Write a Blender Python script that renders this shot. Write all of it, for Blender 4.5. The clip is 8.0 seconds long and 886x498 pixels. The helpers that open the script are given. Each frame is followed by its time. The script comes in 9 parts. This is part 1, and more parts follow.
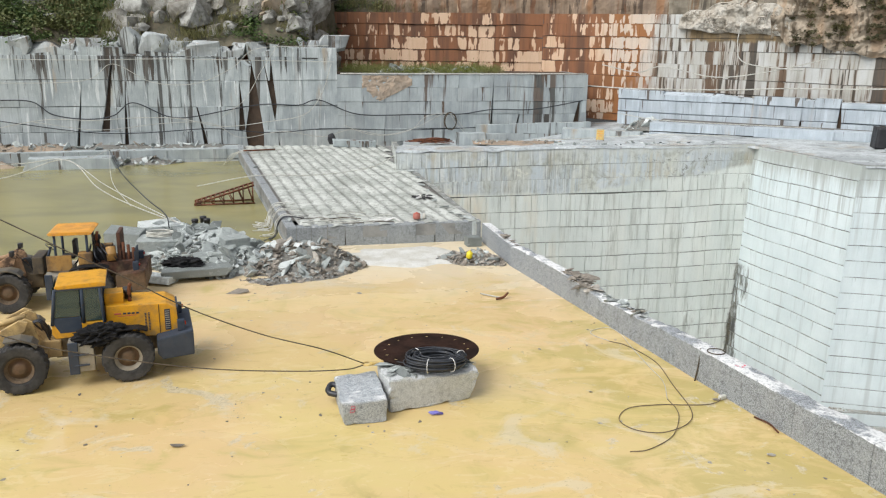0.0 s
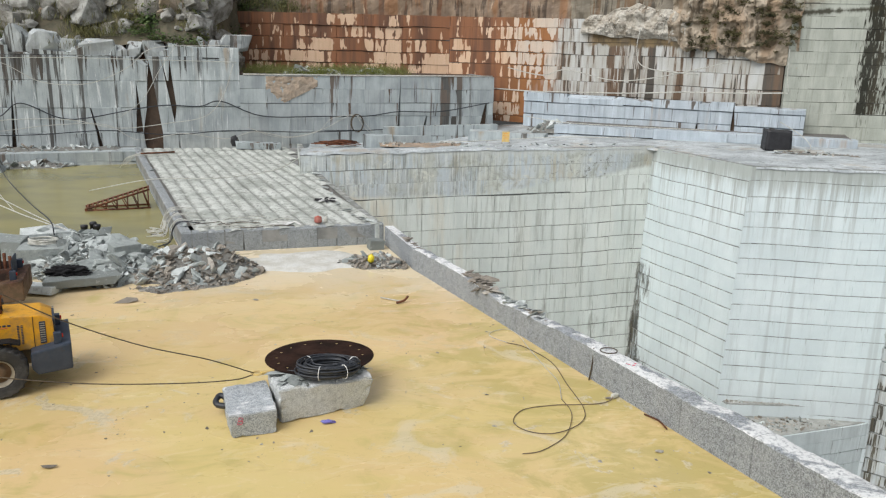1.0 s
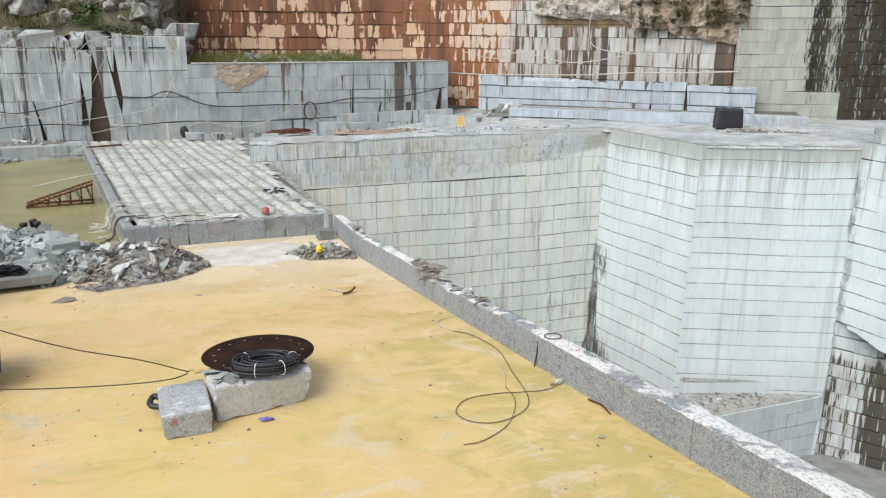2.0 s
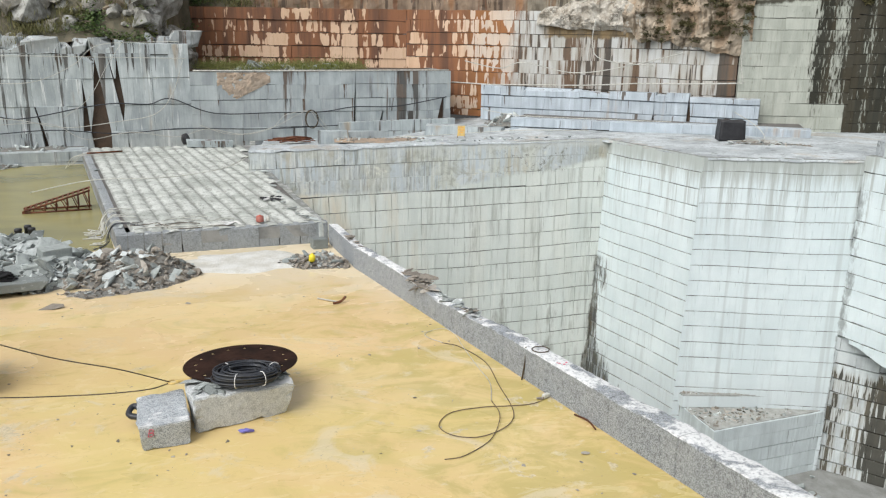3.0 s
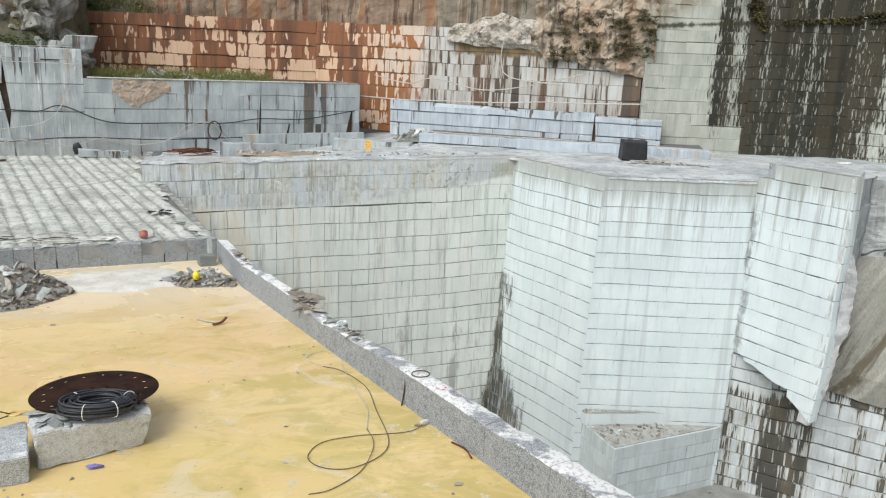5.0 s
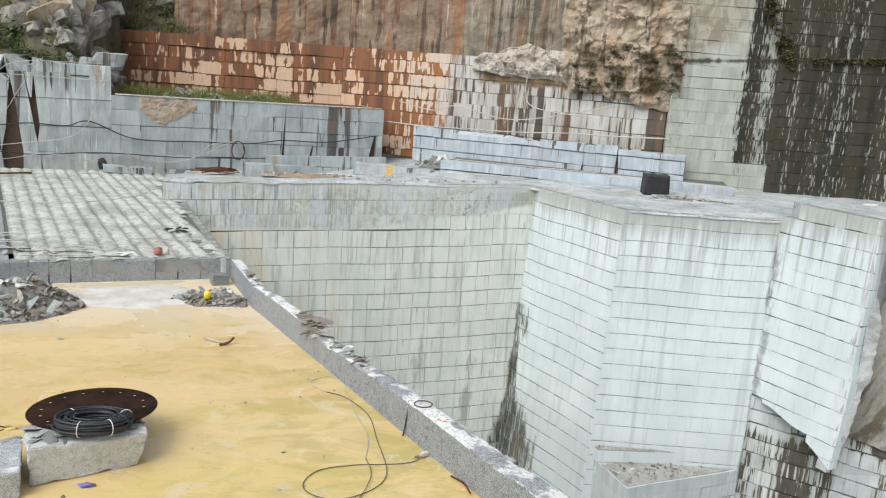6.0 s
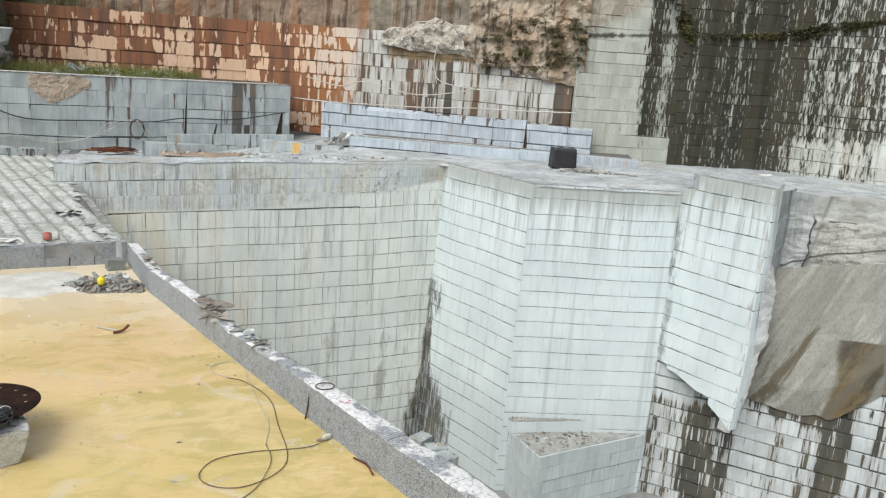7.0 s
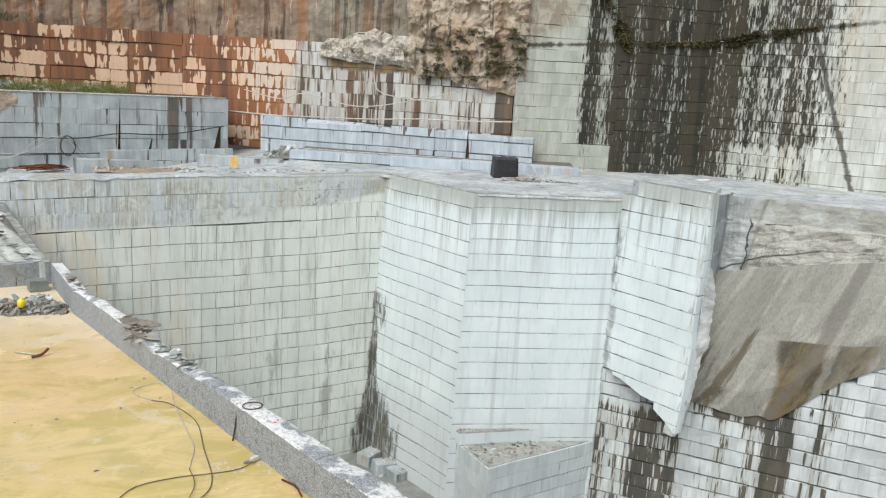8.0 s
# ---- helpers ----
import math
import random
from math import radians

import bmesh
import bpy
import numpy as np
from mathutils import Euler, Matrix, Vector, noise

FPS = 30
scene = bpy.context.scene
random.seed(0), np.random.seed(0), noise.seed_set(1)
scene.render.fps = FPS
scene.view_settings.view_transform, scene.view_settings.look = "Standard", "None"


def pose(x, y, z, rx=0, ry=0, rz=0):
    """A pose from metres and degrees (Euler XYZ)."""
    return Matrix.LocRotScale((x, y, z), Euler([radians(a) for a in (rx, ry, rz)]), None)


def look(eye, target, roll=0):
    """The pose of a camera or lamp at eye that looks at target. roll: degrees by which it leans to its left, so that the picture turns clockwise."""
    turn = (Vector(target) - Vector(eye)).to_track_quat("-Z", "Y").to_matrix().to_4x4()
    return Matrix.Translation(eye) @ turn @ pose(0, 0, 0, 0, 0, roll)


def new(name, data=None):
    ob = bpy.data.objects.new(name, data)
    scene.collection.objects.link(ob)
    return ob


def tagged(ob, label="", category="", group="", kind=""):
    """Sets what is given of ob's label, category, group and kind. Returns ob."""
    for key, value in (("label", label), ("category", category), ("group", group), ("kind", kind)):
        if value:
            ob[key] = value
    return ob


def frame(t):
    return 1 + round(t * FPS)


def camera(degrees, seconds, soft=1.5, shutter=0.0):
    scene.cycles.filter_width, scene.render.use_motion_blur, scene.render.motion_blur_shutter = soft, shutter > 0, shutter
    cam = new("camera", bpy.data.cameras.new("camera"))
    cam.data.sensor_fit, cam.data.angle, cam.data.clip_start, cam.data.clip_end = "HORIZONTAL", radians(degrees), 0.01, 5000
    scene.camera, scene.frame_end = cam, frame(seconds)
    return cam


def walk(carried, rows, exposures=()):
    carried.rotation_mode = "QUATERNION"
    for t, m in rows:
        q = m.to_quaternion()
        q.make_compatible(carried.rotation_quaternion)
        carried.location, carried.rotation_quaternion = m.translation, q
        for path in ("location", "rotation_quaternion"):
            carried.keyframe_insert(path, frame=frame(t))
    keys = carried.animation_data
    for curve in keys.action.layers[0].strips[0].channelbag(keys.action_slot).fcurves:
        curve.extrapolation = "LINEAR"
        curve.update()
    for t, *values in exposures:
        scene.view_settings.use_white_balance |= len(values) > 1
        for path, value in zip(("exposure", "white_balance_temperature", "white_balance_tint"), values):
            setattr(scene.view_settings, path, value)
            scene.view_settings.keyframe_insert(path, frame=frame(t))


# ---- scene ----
cam = camera(57.4, 8.0, soft=1.2)
PATH = [
    (0, (-0.686, 0.827, 10.382), (-0.653, 2.762, 9.876), 0.7),
    (0.5, (-0.322, 0.942, 10.391), (-0.196, 2.873, 9.887), 1.0),
    (1, (0.044, 1.143, 10.347), (0.282, 3.065, 9.85), 1.4),
    (1.5, (0.443, 1.265, 10.346), (0.764, 3.17, 9.828), 0.6),
    (1.7, (0.663, 1.35, 10.35), (0.986, 3.251, 9.819), 0.5),
    (2.8, (1.488, 1.628, 10.36), (1.776, 3.538, 9.841), 0.3),
    (3, (1.614, 1.66, 10.341), (1.913, 3.571, 9.831), 0.8),
    (3.5, (1.922, 1.812, 10.331), (2.355, 3.702, 9.843), 1.9),
    (4, (2.292, 1.974, 10.333), (2.811, 3.85, 9.873), 2.1),
    (4.2, (2.49, 2.005, 10.33), (3.002, 3.881, 9.864), 2.2),
    (5.3, (3.204, 2.459, 10.294), (3.665, 4.348, 9.826), 3.1),
    (5.5, (3.294, 2.498, 10.284), (3.727, 4.396, 9.827), 3.7),
    (6, (3.55, 2.579, 10.297), (3.983, 4.488, 9.889), 4.3),
    (6.5, (3.84, 2.702, 10.299), (4.365, 4.586, 9.881), 4.2),
    (7, (4.161, 2.773, 10.3), (4.789, 4.617, 9.85), 4.2),
    (7.5, (4.497, 2.977, 10.24), (5.207, 4.811, 9.879), 4.2),
    (8, (4.922, 3.07, 10.158), (5.663, 4.881, 9.745), 3.5),
]
EXPOSURES = [(0, 0.64), (0.5, 0.63), (1, 0.45), (1.5, 0.57), (1.7, 0.59), (3, 0.62), (4, 0.62), (6, 0.60), (7.5, 0.55), (8, 0.58)]
walk(cam, [(t, look(eye, target, roll)) for t, eye, target, roll in PATH], EXPOSURES)


# ---------------------------------------------------------------- daylight
world = bpy.data.worlds.new("world")
scene.world = world
world.use_nodes = True
wn = world.node_tree.nodes
sky = wn.new("ShaderNodeTexSky")
sky.sky_type = "NISHITA"
sky.sun_disc = False
sky.sun_elevation = radians(58)
sky.sun_rotation = radians(235)
sky.air_density, sky.dust_density, sky.ozone_density = 1.0, 3.0, 1.0
wn["Background"].inputs["Strength"].default_value = 0.13
grey = wn.new("ShaderNodeHueSaturation")
grey.inputs["Saturation"].default_value = 0.25
world.node_tree.links.new(sky.outputs[0], grey.inputs["Color"])
world.node_tree.links.new(grey.outputs[0], wn["Background"].inputs["Color"])

sun = new("sun", bpy.data.lights.new("sun", "SUN"))
sun.data.energy = 1.2
sun.data.angle = radians(35)
sun.data.color = (1.0, 0.99, 0.97)
sun.matrix_world = look((-55, -32, 95), (10, 40, 0))


# ---------------------------------------------------------------- materials
class Nodes:
    """Short calls for the nodes of one material."""

    def __init__(self, name):
        self.m = bpy.data.materials.new(name)
        self.m.use_nodes = True
        self.t = self.m.node_tree
        self.b = self.t.nodes["Principled BSDF"]
        self.pos = self.t.nodes.new("ShaderNodeNewGeometry").outputs["Position"]

    def link(self, a, b):
        self.t.links.new(a, b)

    def put(self, socket, v):
        if isinstance(v, bpy.types.NodeSocket):
            self.link(v, socket)
        elif isinstance(v, (tuple, list)) and len(v) == 3 and socket.type == "RGBA":
            socket.default_value = (*v, 1)
        else:
            socket.default_value = v

    def vec(self, scale=(1, 1, 1), offset=None, src=None):
        n = self.t.nodes.new("ShaderNodeVectorMath")
        n.operation = "MULTIPLY_ADD"
        self.link(src or self.pos, n.inputs[0])
        n.inputs[1].default_value = scale
        if offset is not None:
            self.put(n.inputs[2], offset)
        return n.outputs[0]

    def noise(self, scale=1.0, stretch=(1, 1, 1), detail=4, rough=0.55, offset=None, src=None, warp=0.0):
        n = self.t.nodes.new("ShaderNodeTexNoise")
        self.link(self.vec(stretch, offset, src), n.inputs["Vector"])
        n.inputs["Scale"].default_value = scale
        n.inputs["Detail"].default_value = detail
        n.inputs["Roughness"].default_value = rough
        n.inputs["Distortion"].default_value = warp
        return n.outputs["Fac"]

    def ramp(self, fac, lo, hi, a=0.0, b=1.0):
        n = self.t.nodes.new("ShaderNodeMapRange")
        n.interpolation_type = "SMOOTHSTEP"
        self.link(fac, n.inputs[0])
        for k, v in zip((1, 2, 3, 4), (lo, hi, a, b)):
            self.put(n.inputs[k], v)
        return n.outputs[0]

    def calc(self, op, a, b=0.0):
        n = self.t.nodes.new("ShaderNodeMath")
        n.operation = op
        self.put(n.inputs[0], a)
        self.put(n.inputs[1], b)
        return n.outputs[0]

    def mix(self, fac, a, b, kind="MIX"):
        n = self.t.nodes.new("ShaderNodeMix")
        n.data_type, n.blend_type = "RGBA", kind
        self.put(n.inputs[0], fac)
        self.put(n.inputs[6], a)
        self.put(n.inputs[7], b)
        return n.outputs[2]

    def split(self, k):
        n = self.t.nodes.new("ShaderNodeSeparateXYZ")
        self.link(self.pos, n.inputs[0])
        return n.outputs[k]

    def any_random(self):
        """One number for each object and each loose island in it."""
        o = self.t.nodes.new("ShaderNodeObjectInfo").outputs["Random"]
        g = self.t.nodes.new("ShaderNodeNewGeometry").outputs["Random Per Island"]
        return self.calc("FRACT", self.calc("ADD", o, g))

    def shift(self, r, reach):
        """A vector that moves a pattern by a random number."""
        n = self.t.nodes.new("ShaderNodeCombineXYZ")
        self.link(self.calc("MULTIPLY", r, reach), n.inputs[0])
        self.link(self.calc("MULTIPLY", r, reach * 0.37), n.inputs[2])
        return n.outputs[0]

    def done(self, color, rough=0.8, bump=None, strength=0.3, distance=0.05, metal=0.0, spec=0.5):
        self.put(self.b.inputs["Base Color"], color)
        self.put(self.b.inputs["Roughness"], rough)
        self.put(self.b.inputs["Metallic"], metal)
        self.put(self.b.inputs["Specular IOR Level"], spec)
        if bump is not None:
            n = self.t.nodes.new("ShaderNodeBump")
            self.link(bump, n.inputs["Height"])
            n.inputs["Strength"].default_value = strength
            n.inputs["Distance"].default_value = distance
            self.link(n.outputs[0], self.b.inputs["Normal"])
        return self.m


def share(part_of_all):
    """The height of a noise that this share of the surface exceeds."""
    table = [(0.0, 0.90), (0.02, 0.70), (0.05, 0.655), (0.1, 0.62), (0.2, 0.58), (0.3, 0.55), (0.4, 0.525), (0.5, 0.50), (0.6, 0.475), (0.7, 0.45), (0.8, 0.42), (0.9, 0.38), (1.0, 0.1)]
    for (a, x), (b, y) in zip(table, table[1:]):
        if part_of_all <= b:
            return x + (y - x) * (part_of_all - a) / (b - a)
    return 0.1


def sawn_stone(name, light, dark, stain, drips, runs=0.06, fine=1.0, warm=None, warm_share=0.1, zone=None, contrast=0.06, second=None, crisp=0.02, veiled=0.42, apart=60.0, lime=0.0, lime_tint=(0.74, 0.75, 0.70), bands=0.0):
    """Sawn granite. drips: share under stains that begin at the top of each block; runs: share under long water runs;
    zone: (axis, from, to, rise): more stain along one axis of the world;
    second: another stain colour that takes turns with the first; apart: how far the pattern jumps from block to block;
    lime: share under pale lime runs; bands: how much the stain gathers in upright bands."""
    n = Nodes(name)
    r = n.any_random()
    off = n.shift(r, apart)
    cloud = n.noise(0.9, (1, 1, 0.45), 5, offset=off)
    col = n.mix(n.ramp(cloud, 0.3, 0.7), dark, light)
    col = n.mix(n.calc("MULTIPLY", r, contrast * 2), col, (0.25, 0.26, 0.26))
    grain = n.noise(38, (1, 1, 1), 2, 0.7)
    col = n.mix(n.ramp(grain, 0.35, 0.75, 0.0, 0.22), col, (0.16, 0.17, 0.18))
    if warm:
        wide = n.noise(0.5, (1, 1, 0.16), 5, 0.6, offset=(7, 3, 1))
        e = share(warm_share)
        col = n.mix(n.ramp(wide, e - 0.03, e + 0.08, 0.0, 0.85), col, warm)
    veil = n.noise(3.2 * fine, (1, 1, 0.035), 6, 0.72, offset=(1, 9, 2))
    col = n.mix(n.ramp(veil, 0.48, 0.70, 0.0, veiled), col, tuple(c * 0.55 for c in dark))
    col = n.mix(n.ramp(veil, 0.44, 0.28, 0.0, veiled * 0.8), col, tuple(min(0.85, c * 1.25) for c in light))
    if second:
        stain = n.mix(n.ramp(n.noise(0.7, (1, 1, 0.2), 3, offset=off), 0.44, 0.56), stain, second)
    big = n.noise(0.15, (1, 1, 0.5), 3, offset=(5, 5, 5))
    rise = n.ramp(big, 0.3, 0.7, -0.06, 0.06)
    if zone:
        for axis, lo, hi, extra in (zone if isinstance(zone, list) else [zone]):
            rise = n.calc("ADD", rise, n.ramp(n.split(axis), lo, hi, 0.0, extra))
    if bands:
        rise = n.calc("ADD", rise, n.ramp(n.noise(0.32, (1, 1, 0.03), 4, 0.65, offset=(3, 14, 0)), 0.34, 0.66, -bands, bands))
    if lime:
        e = share(lime)
        col = n.mix(n.ramp(n.noise(1.6 * fine, (1, 1, 0.06), 6, 0.66, offset=(14, 8, 3)), e, e + 0.05, 0.0, 0.8), col, lime_tint)
    uv = n.t.nodes.new("ShaderNodeUVMap")
    up = n.t.nodes.new("ShaderNodeSeparateXYZ")
    n.link(uv.outputs[0], up.inputs[0])
    low = n.calc("MULTIPLY", n.calc("SUBTRACT", 0.55, up.outputs[1]), 0.035)
    if drips:
        e = n.calc("ADD", n.calc("SUBTRACT", share(drips), rise), low)
        wide = n.ramp(n.noise(1.25 * fine, (1, 1, 0.04), 5, 0.62, offset=off), e, n.calc("ADD", e, crisp))
        slim = n.ramp(n.noise(4.5 * fine, (1, 1, 0.024), 3, 0.6, offset=off), n.calc("ADD", e, 0.02), n.calc("ADD", e, 0.02 + crisp * 2), 0.0, 0.75)
        mask = n.calc("MAXIMUM", wide, slim)
        col = n.mix(n.calc("MULTIPLY", mask, 0.95), col, stain)
    if runs:
        e = n.calc("SUBTRACT", share(runs), rise)
        long_run = n.ramp(n.noise(1.1 * fine, (1, 1, 0.035), 5, 0.62, offset=(21, 2, 0)), e, n.calc("ADD", e, crisp * 2.5), 0.0, 0.85)
        col = n.mix(long_run, col, stain)
    bump = n.calc("ADD", n.calc("MULTIPLY", n.noise(3.0, (1, 1, 1.5), 6), 1.0), n.calc("MULTIPLY", grain, 0.25))
    return n.done(col, 0.68, bump, 0.4, 0.07)


m_tan = sawn_stone("tan weathered granite with streaks", (0.46, 0.385, 0.29), (0.28, 0.225, 0.16), (0.095, 0.07, 0.042), 0, 0.28, 0.9, (0.34, 0.245, 0.16), 0.3, apart=0.0, lime=0.10, lime_tint=(0.5, 0.46, 0.38))
def seep(n, col, at, reach, high, tint=(0.032, 0.033, 0.026)):
    """Dark water that seeps from a corner joint at x = at and spreads towards its foot."""
    away = n.calc("ABSOLUTE", n.calc("SUBTRACT", n.calc("ADD", n.split(0), n.calc("MULTIPLY", n.split(2), -0.048)), at))
    away = n.calc("SUBTRACT", away, n.ramp(n.split(2), -12.0, -18.0, 0.0, reach * 0.8))
    away = n.calc("ADD", away, n.calc("MULTIPLY", n.noise(1.3, (1, 1, 0.22), 6, 0.7, offset=(6, 1, 7)), reach * 1.8))
    wet = n.calc("MULTIPLY", n.ramp(away, reach * 1.2, reach * 0.95), n.ramp(n.split(2), high + 0.15, high - 0.25))
    broken = n.ramp(n.noise(2.6, (1, 1, 0.07), 5, 0.75, offset=(0, 5, 2)), 0.38, 0.54, 0.35, 0.95)
    tint = n.mix(n.ramp(n.noise(0.9, (1, 1, 0.4), 5, 0.7, offset=(5, 0, 1)), 0.45, 0.6), tint, (0.10, 0.085, 0.048))
    return n.mix(n.calc("MULTIPLY", wet, broken), col, tint)


def ledge_dirt(n, col, tint=(0.17, 0.175, 0.16)):
    """Grit and damp dirt that lies on the narrow ledges between the courses."""
    up = n.t.nodes.new("ShaderNodeSeparateXYZ")
    n.link(n.t.nodes.new("ShaderNodeNewGeometry").outputs["True Normal"], up.inputs[0])
    patchy = n.ramp(n.noise(1.3, (1, 1, 1), 5, 0.7, offset=(3, 9, 1)), 0.36, 0.56, 0.35, 0.95)
    return n.mix(n.calc("MULTIPLY", n.ramp(up.outputs[2], 0.25, 0.6), patchy), col, tint)


def profile(n, value, lo, hi, knots):
    """Straight lines through knots, as nodes, for values between lo and hi."""
    c = n.t.nodes.new("ShaderNodeValToRGB")
    n.link(n.calc("DIVIDE", n.calc("SUBTRACT", value, lo), hi - lo), c.inputs[0])
    e = c.color_ramp.elements
    for i, (at, v) in enumerate(knots):
        k = e[i] if i < 2 else e.new((at - lo) / (hi - lo))
        k.position, k.color = (at - lo) / (hi - lo), (v, v, v, 1)
    return c.outputs[0]


def pit_north():
    """Pale sawn courses with many fine upright runs, below a sheet of old weathered rock."""
    n = Nodes("pale granite with lime streaks")
    r = n.any_random()
    x, z = n.split(0), n.split(2)
    cloud = n.noise(0.35, (1, 1, 0.6), 5, 0.6)
    col = n.mix(n.ramp(cloud, 0.35, 0.65), (0.605, 0.655, 0.615), (0.71, 0.755, 0.71))
    warm = n.calc("MULTIPLY", n.ramp(n.noise(0.45, (1, 1, 0.18), 5, 0.6, offset=(7, 3, 1)), 0.45, 0.62), n.ramp(x, 14.0, 4.0, 0.1, 0.75))
    col = n.mix(warm, col, (0.70, 0.63, 0.49))
    col = n.mix(n.calc("MULTIPLY", r, 0.10), col, (0.40, 0.43, 0.40))
    # fine upright runs, each starting at the joint above
    runs = n.noise(2.3, (1, 1, 0.05), 6, 0.75, offset=n.shift(r, 0.25))
    col = n.mix(n.ramp(runs, 0.49, 0.66, 0.0, 0.62), col, (0.33, 0.35, 0.305))
    col = n.mix(n.ramp(runs, 0.44, 0.28, 0.0, 0.6), col, (0.80, 0.82, 0.76))
    uv = n.t.nodes.new("ShaderNodeUVMap")
    up = n.t.nodes.new("ShaderNodeSeparateXYZ")
    n.link(uv.outputs[0], up.inputs[0])
    thin = n.noise(4.2, (1, 1, 0.03), 4, 0.7, offset=n.shift(r, 1.2))
    e = n.calc("ADD", n.calc("MULTIPLY", n.calc("SUBTRACT", 1.0, up.outputs[1]), 0.10), 0.615)
    col = n.mix(n.ramp(n.calc("SUBTRACT", thin, e), 0.0, 0.05, 0.0, 0.7), col, (0.20, 0.21, 0.18))
    low = n.calc("ADD", n.ramp(z, -7.5, -13.0, 0.0, 0.055), n.ramp(x, 17.0, 23.0, -0.03, 0.03))
    grime = n.noise(0.55, (1, 1, 0.22), 6, 0.7, offset=(21, 2, 5))
    col = n.mix(n.ramp(n.calc("ADD", grime, low), 0.58, 0.70, 0.0, 0.7), col, (0.27, 0.275, 0.235))
    # the old rock above
    line = n.calc("ADD", n.ramp(x, 10.0, 17.0, -0.7, 0.35), n.ramp(x, 17.0, 24.0, 0.0, 0.95))
    over = n.calc("SUBTRACT", n.calc("SUBTRACT", z, line), n.calc("MULTIPLY", n.calc("SUBTRACT", n.noise(1.1, (1, 1, 0.2), 6, 0.7, offset=(4, 4, 4)), 0.5), 0.9))
    tone = profile(n, x, -4, 25, [(-4, 0.55), (4, 0.50), (9, 0.53), (12, 0.64), (18, 0.62), (20.5, 0.54), (21.5, 0.41), (25, 0.42)])
    old = n.mix(1.0, n.mix(n.ramp(n.noise(0.45, (1, 1, 0.5), 5, 0.6, offset=(5, 2, 1)), 0.42, 0.58), (0.96, 1.0, 0.90), (0.92, 1.0, 1.02)), tone, "MULTIPLY")
    mottle = n.noise(0.55, (1, 1, 1.1), 7, 0.7, offset=(2, 8, 1), warp=1.4)
    old = n.mix(n.ramp(mottle, 0.51, 0.62, 0.0, 0.75), old, (0.36, 0.37, 0.31))
    old = n.mix(n.ramp(mottle, 0.44, 0.35, 0.0, 0.85), old, (0.71, 0.72, 0.63))
    cream = n.noise(0.5, (1, 1, 0.25), 5, 0.65, offset=(9, 1, 3))
    old = n.mix(n.ramp(cream, 0.53, 0.64, 0.0, 0.7), old, (0.46, 0.41, 0.29))
    blue = n.calc("MULTIPLY", n.ramp(n.noise(0.4, (1, 1, 0.8), 4, 0.6, offset=(15, 3, 9)), 0.48, 0.58), n.ramp(n.noise(3.4, (1, 1, 0.04), 5, 0.7), 0.42, 0.56))
    old = n.mix(n.calc("MULTIPLY", blue, 0.85), old, (0.50, 0.57, 0.61))
    streaky = n.ramp(x, 12.5, 9.0, 0.45, 1.0)
    old = n.mix(n.calc("MULTIPLY", n.ramp(n.noise(3.2, (1, 1, 0.05), 6, 0.75, offset=n.shift(r, 0.6)), 0.52, 0.60, 0.0, 0.7), streaky), old, (0.20, 0.21, 0.19))
    old = n.mix(n.calc("MULTIPLY", n.ramp(n.noise(5.5, (1, 1, 0.04), 5, 0.75, offset=n.shift(r, 0.9)), 0.52, 0.60, 0.0, 0.75), streaky), old, (0.68, 0.71, 0.68))
    crust = n.calc("MULTIPLY", n.ramp(n.noise(1.8, (1, 1, 1), 7, 0.78, offset=(11, 2, 2), warp=0.8), 0.54, 0.60), n.calc("MULTIPLY", n.ramp(x, 14.0, 17.0, 0.25, 1.0), n.ramp(x, 21.5, 20.0, 0.3, 1.0)))
    old = n.mix(n.calc("MULTIPLY", crust, 0.8), old, (0.12, 0.12, 0.09))
    pale = n.ramp(z, 2.1, 2.5)
    old = n.mix(n.calc("MULTIPLY", pale, 0.5), old, (0.62, 0.65, 0.63))
    col = n.mix(n.ramp(over, -0.22, 0.16, 0.0, 0.92), col, old)
    col = ledge_dirt(n, seep(n, col, 23.7, 1.15, -6.4))
    g = n.noise(30, (1, 1, 1), 3, 0.7)
    col = n.mix(n.ramp(g, 0.4, 0.75, 0.0, 0.18), col, (0.2, 0.2, 0.19))
    return n.done(col, 0.72, n.calc("ADD", n.noise(3.0, (1, 1, 0.8), 6), n.calc("MULTIPLY", g, 0.25)), 0.35, 0.07)


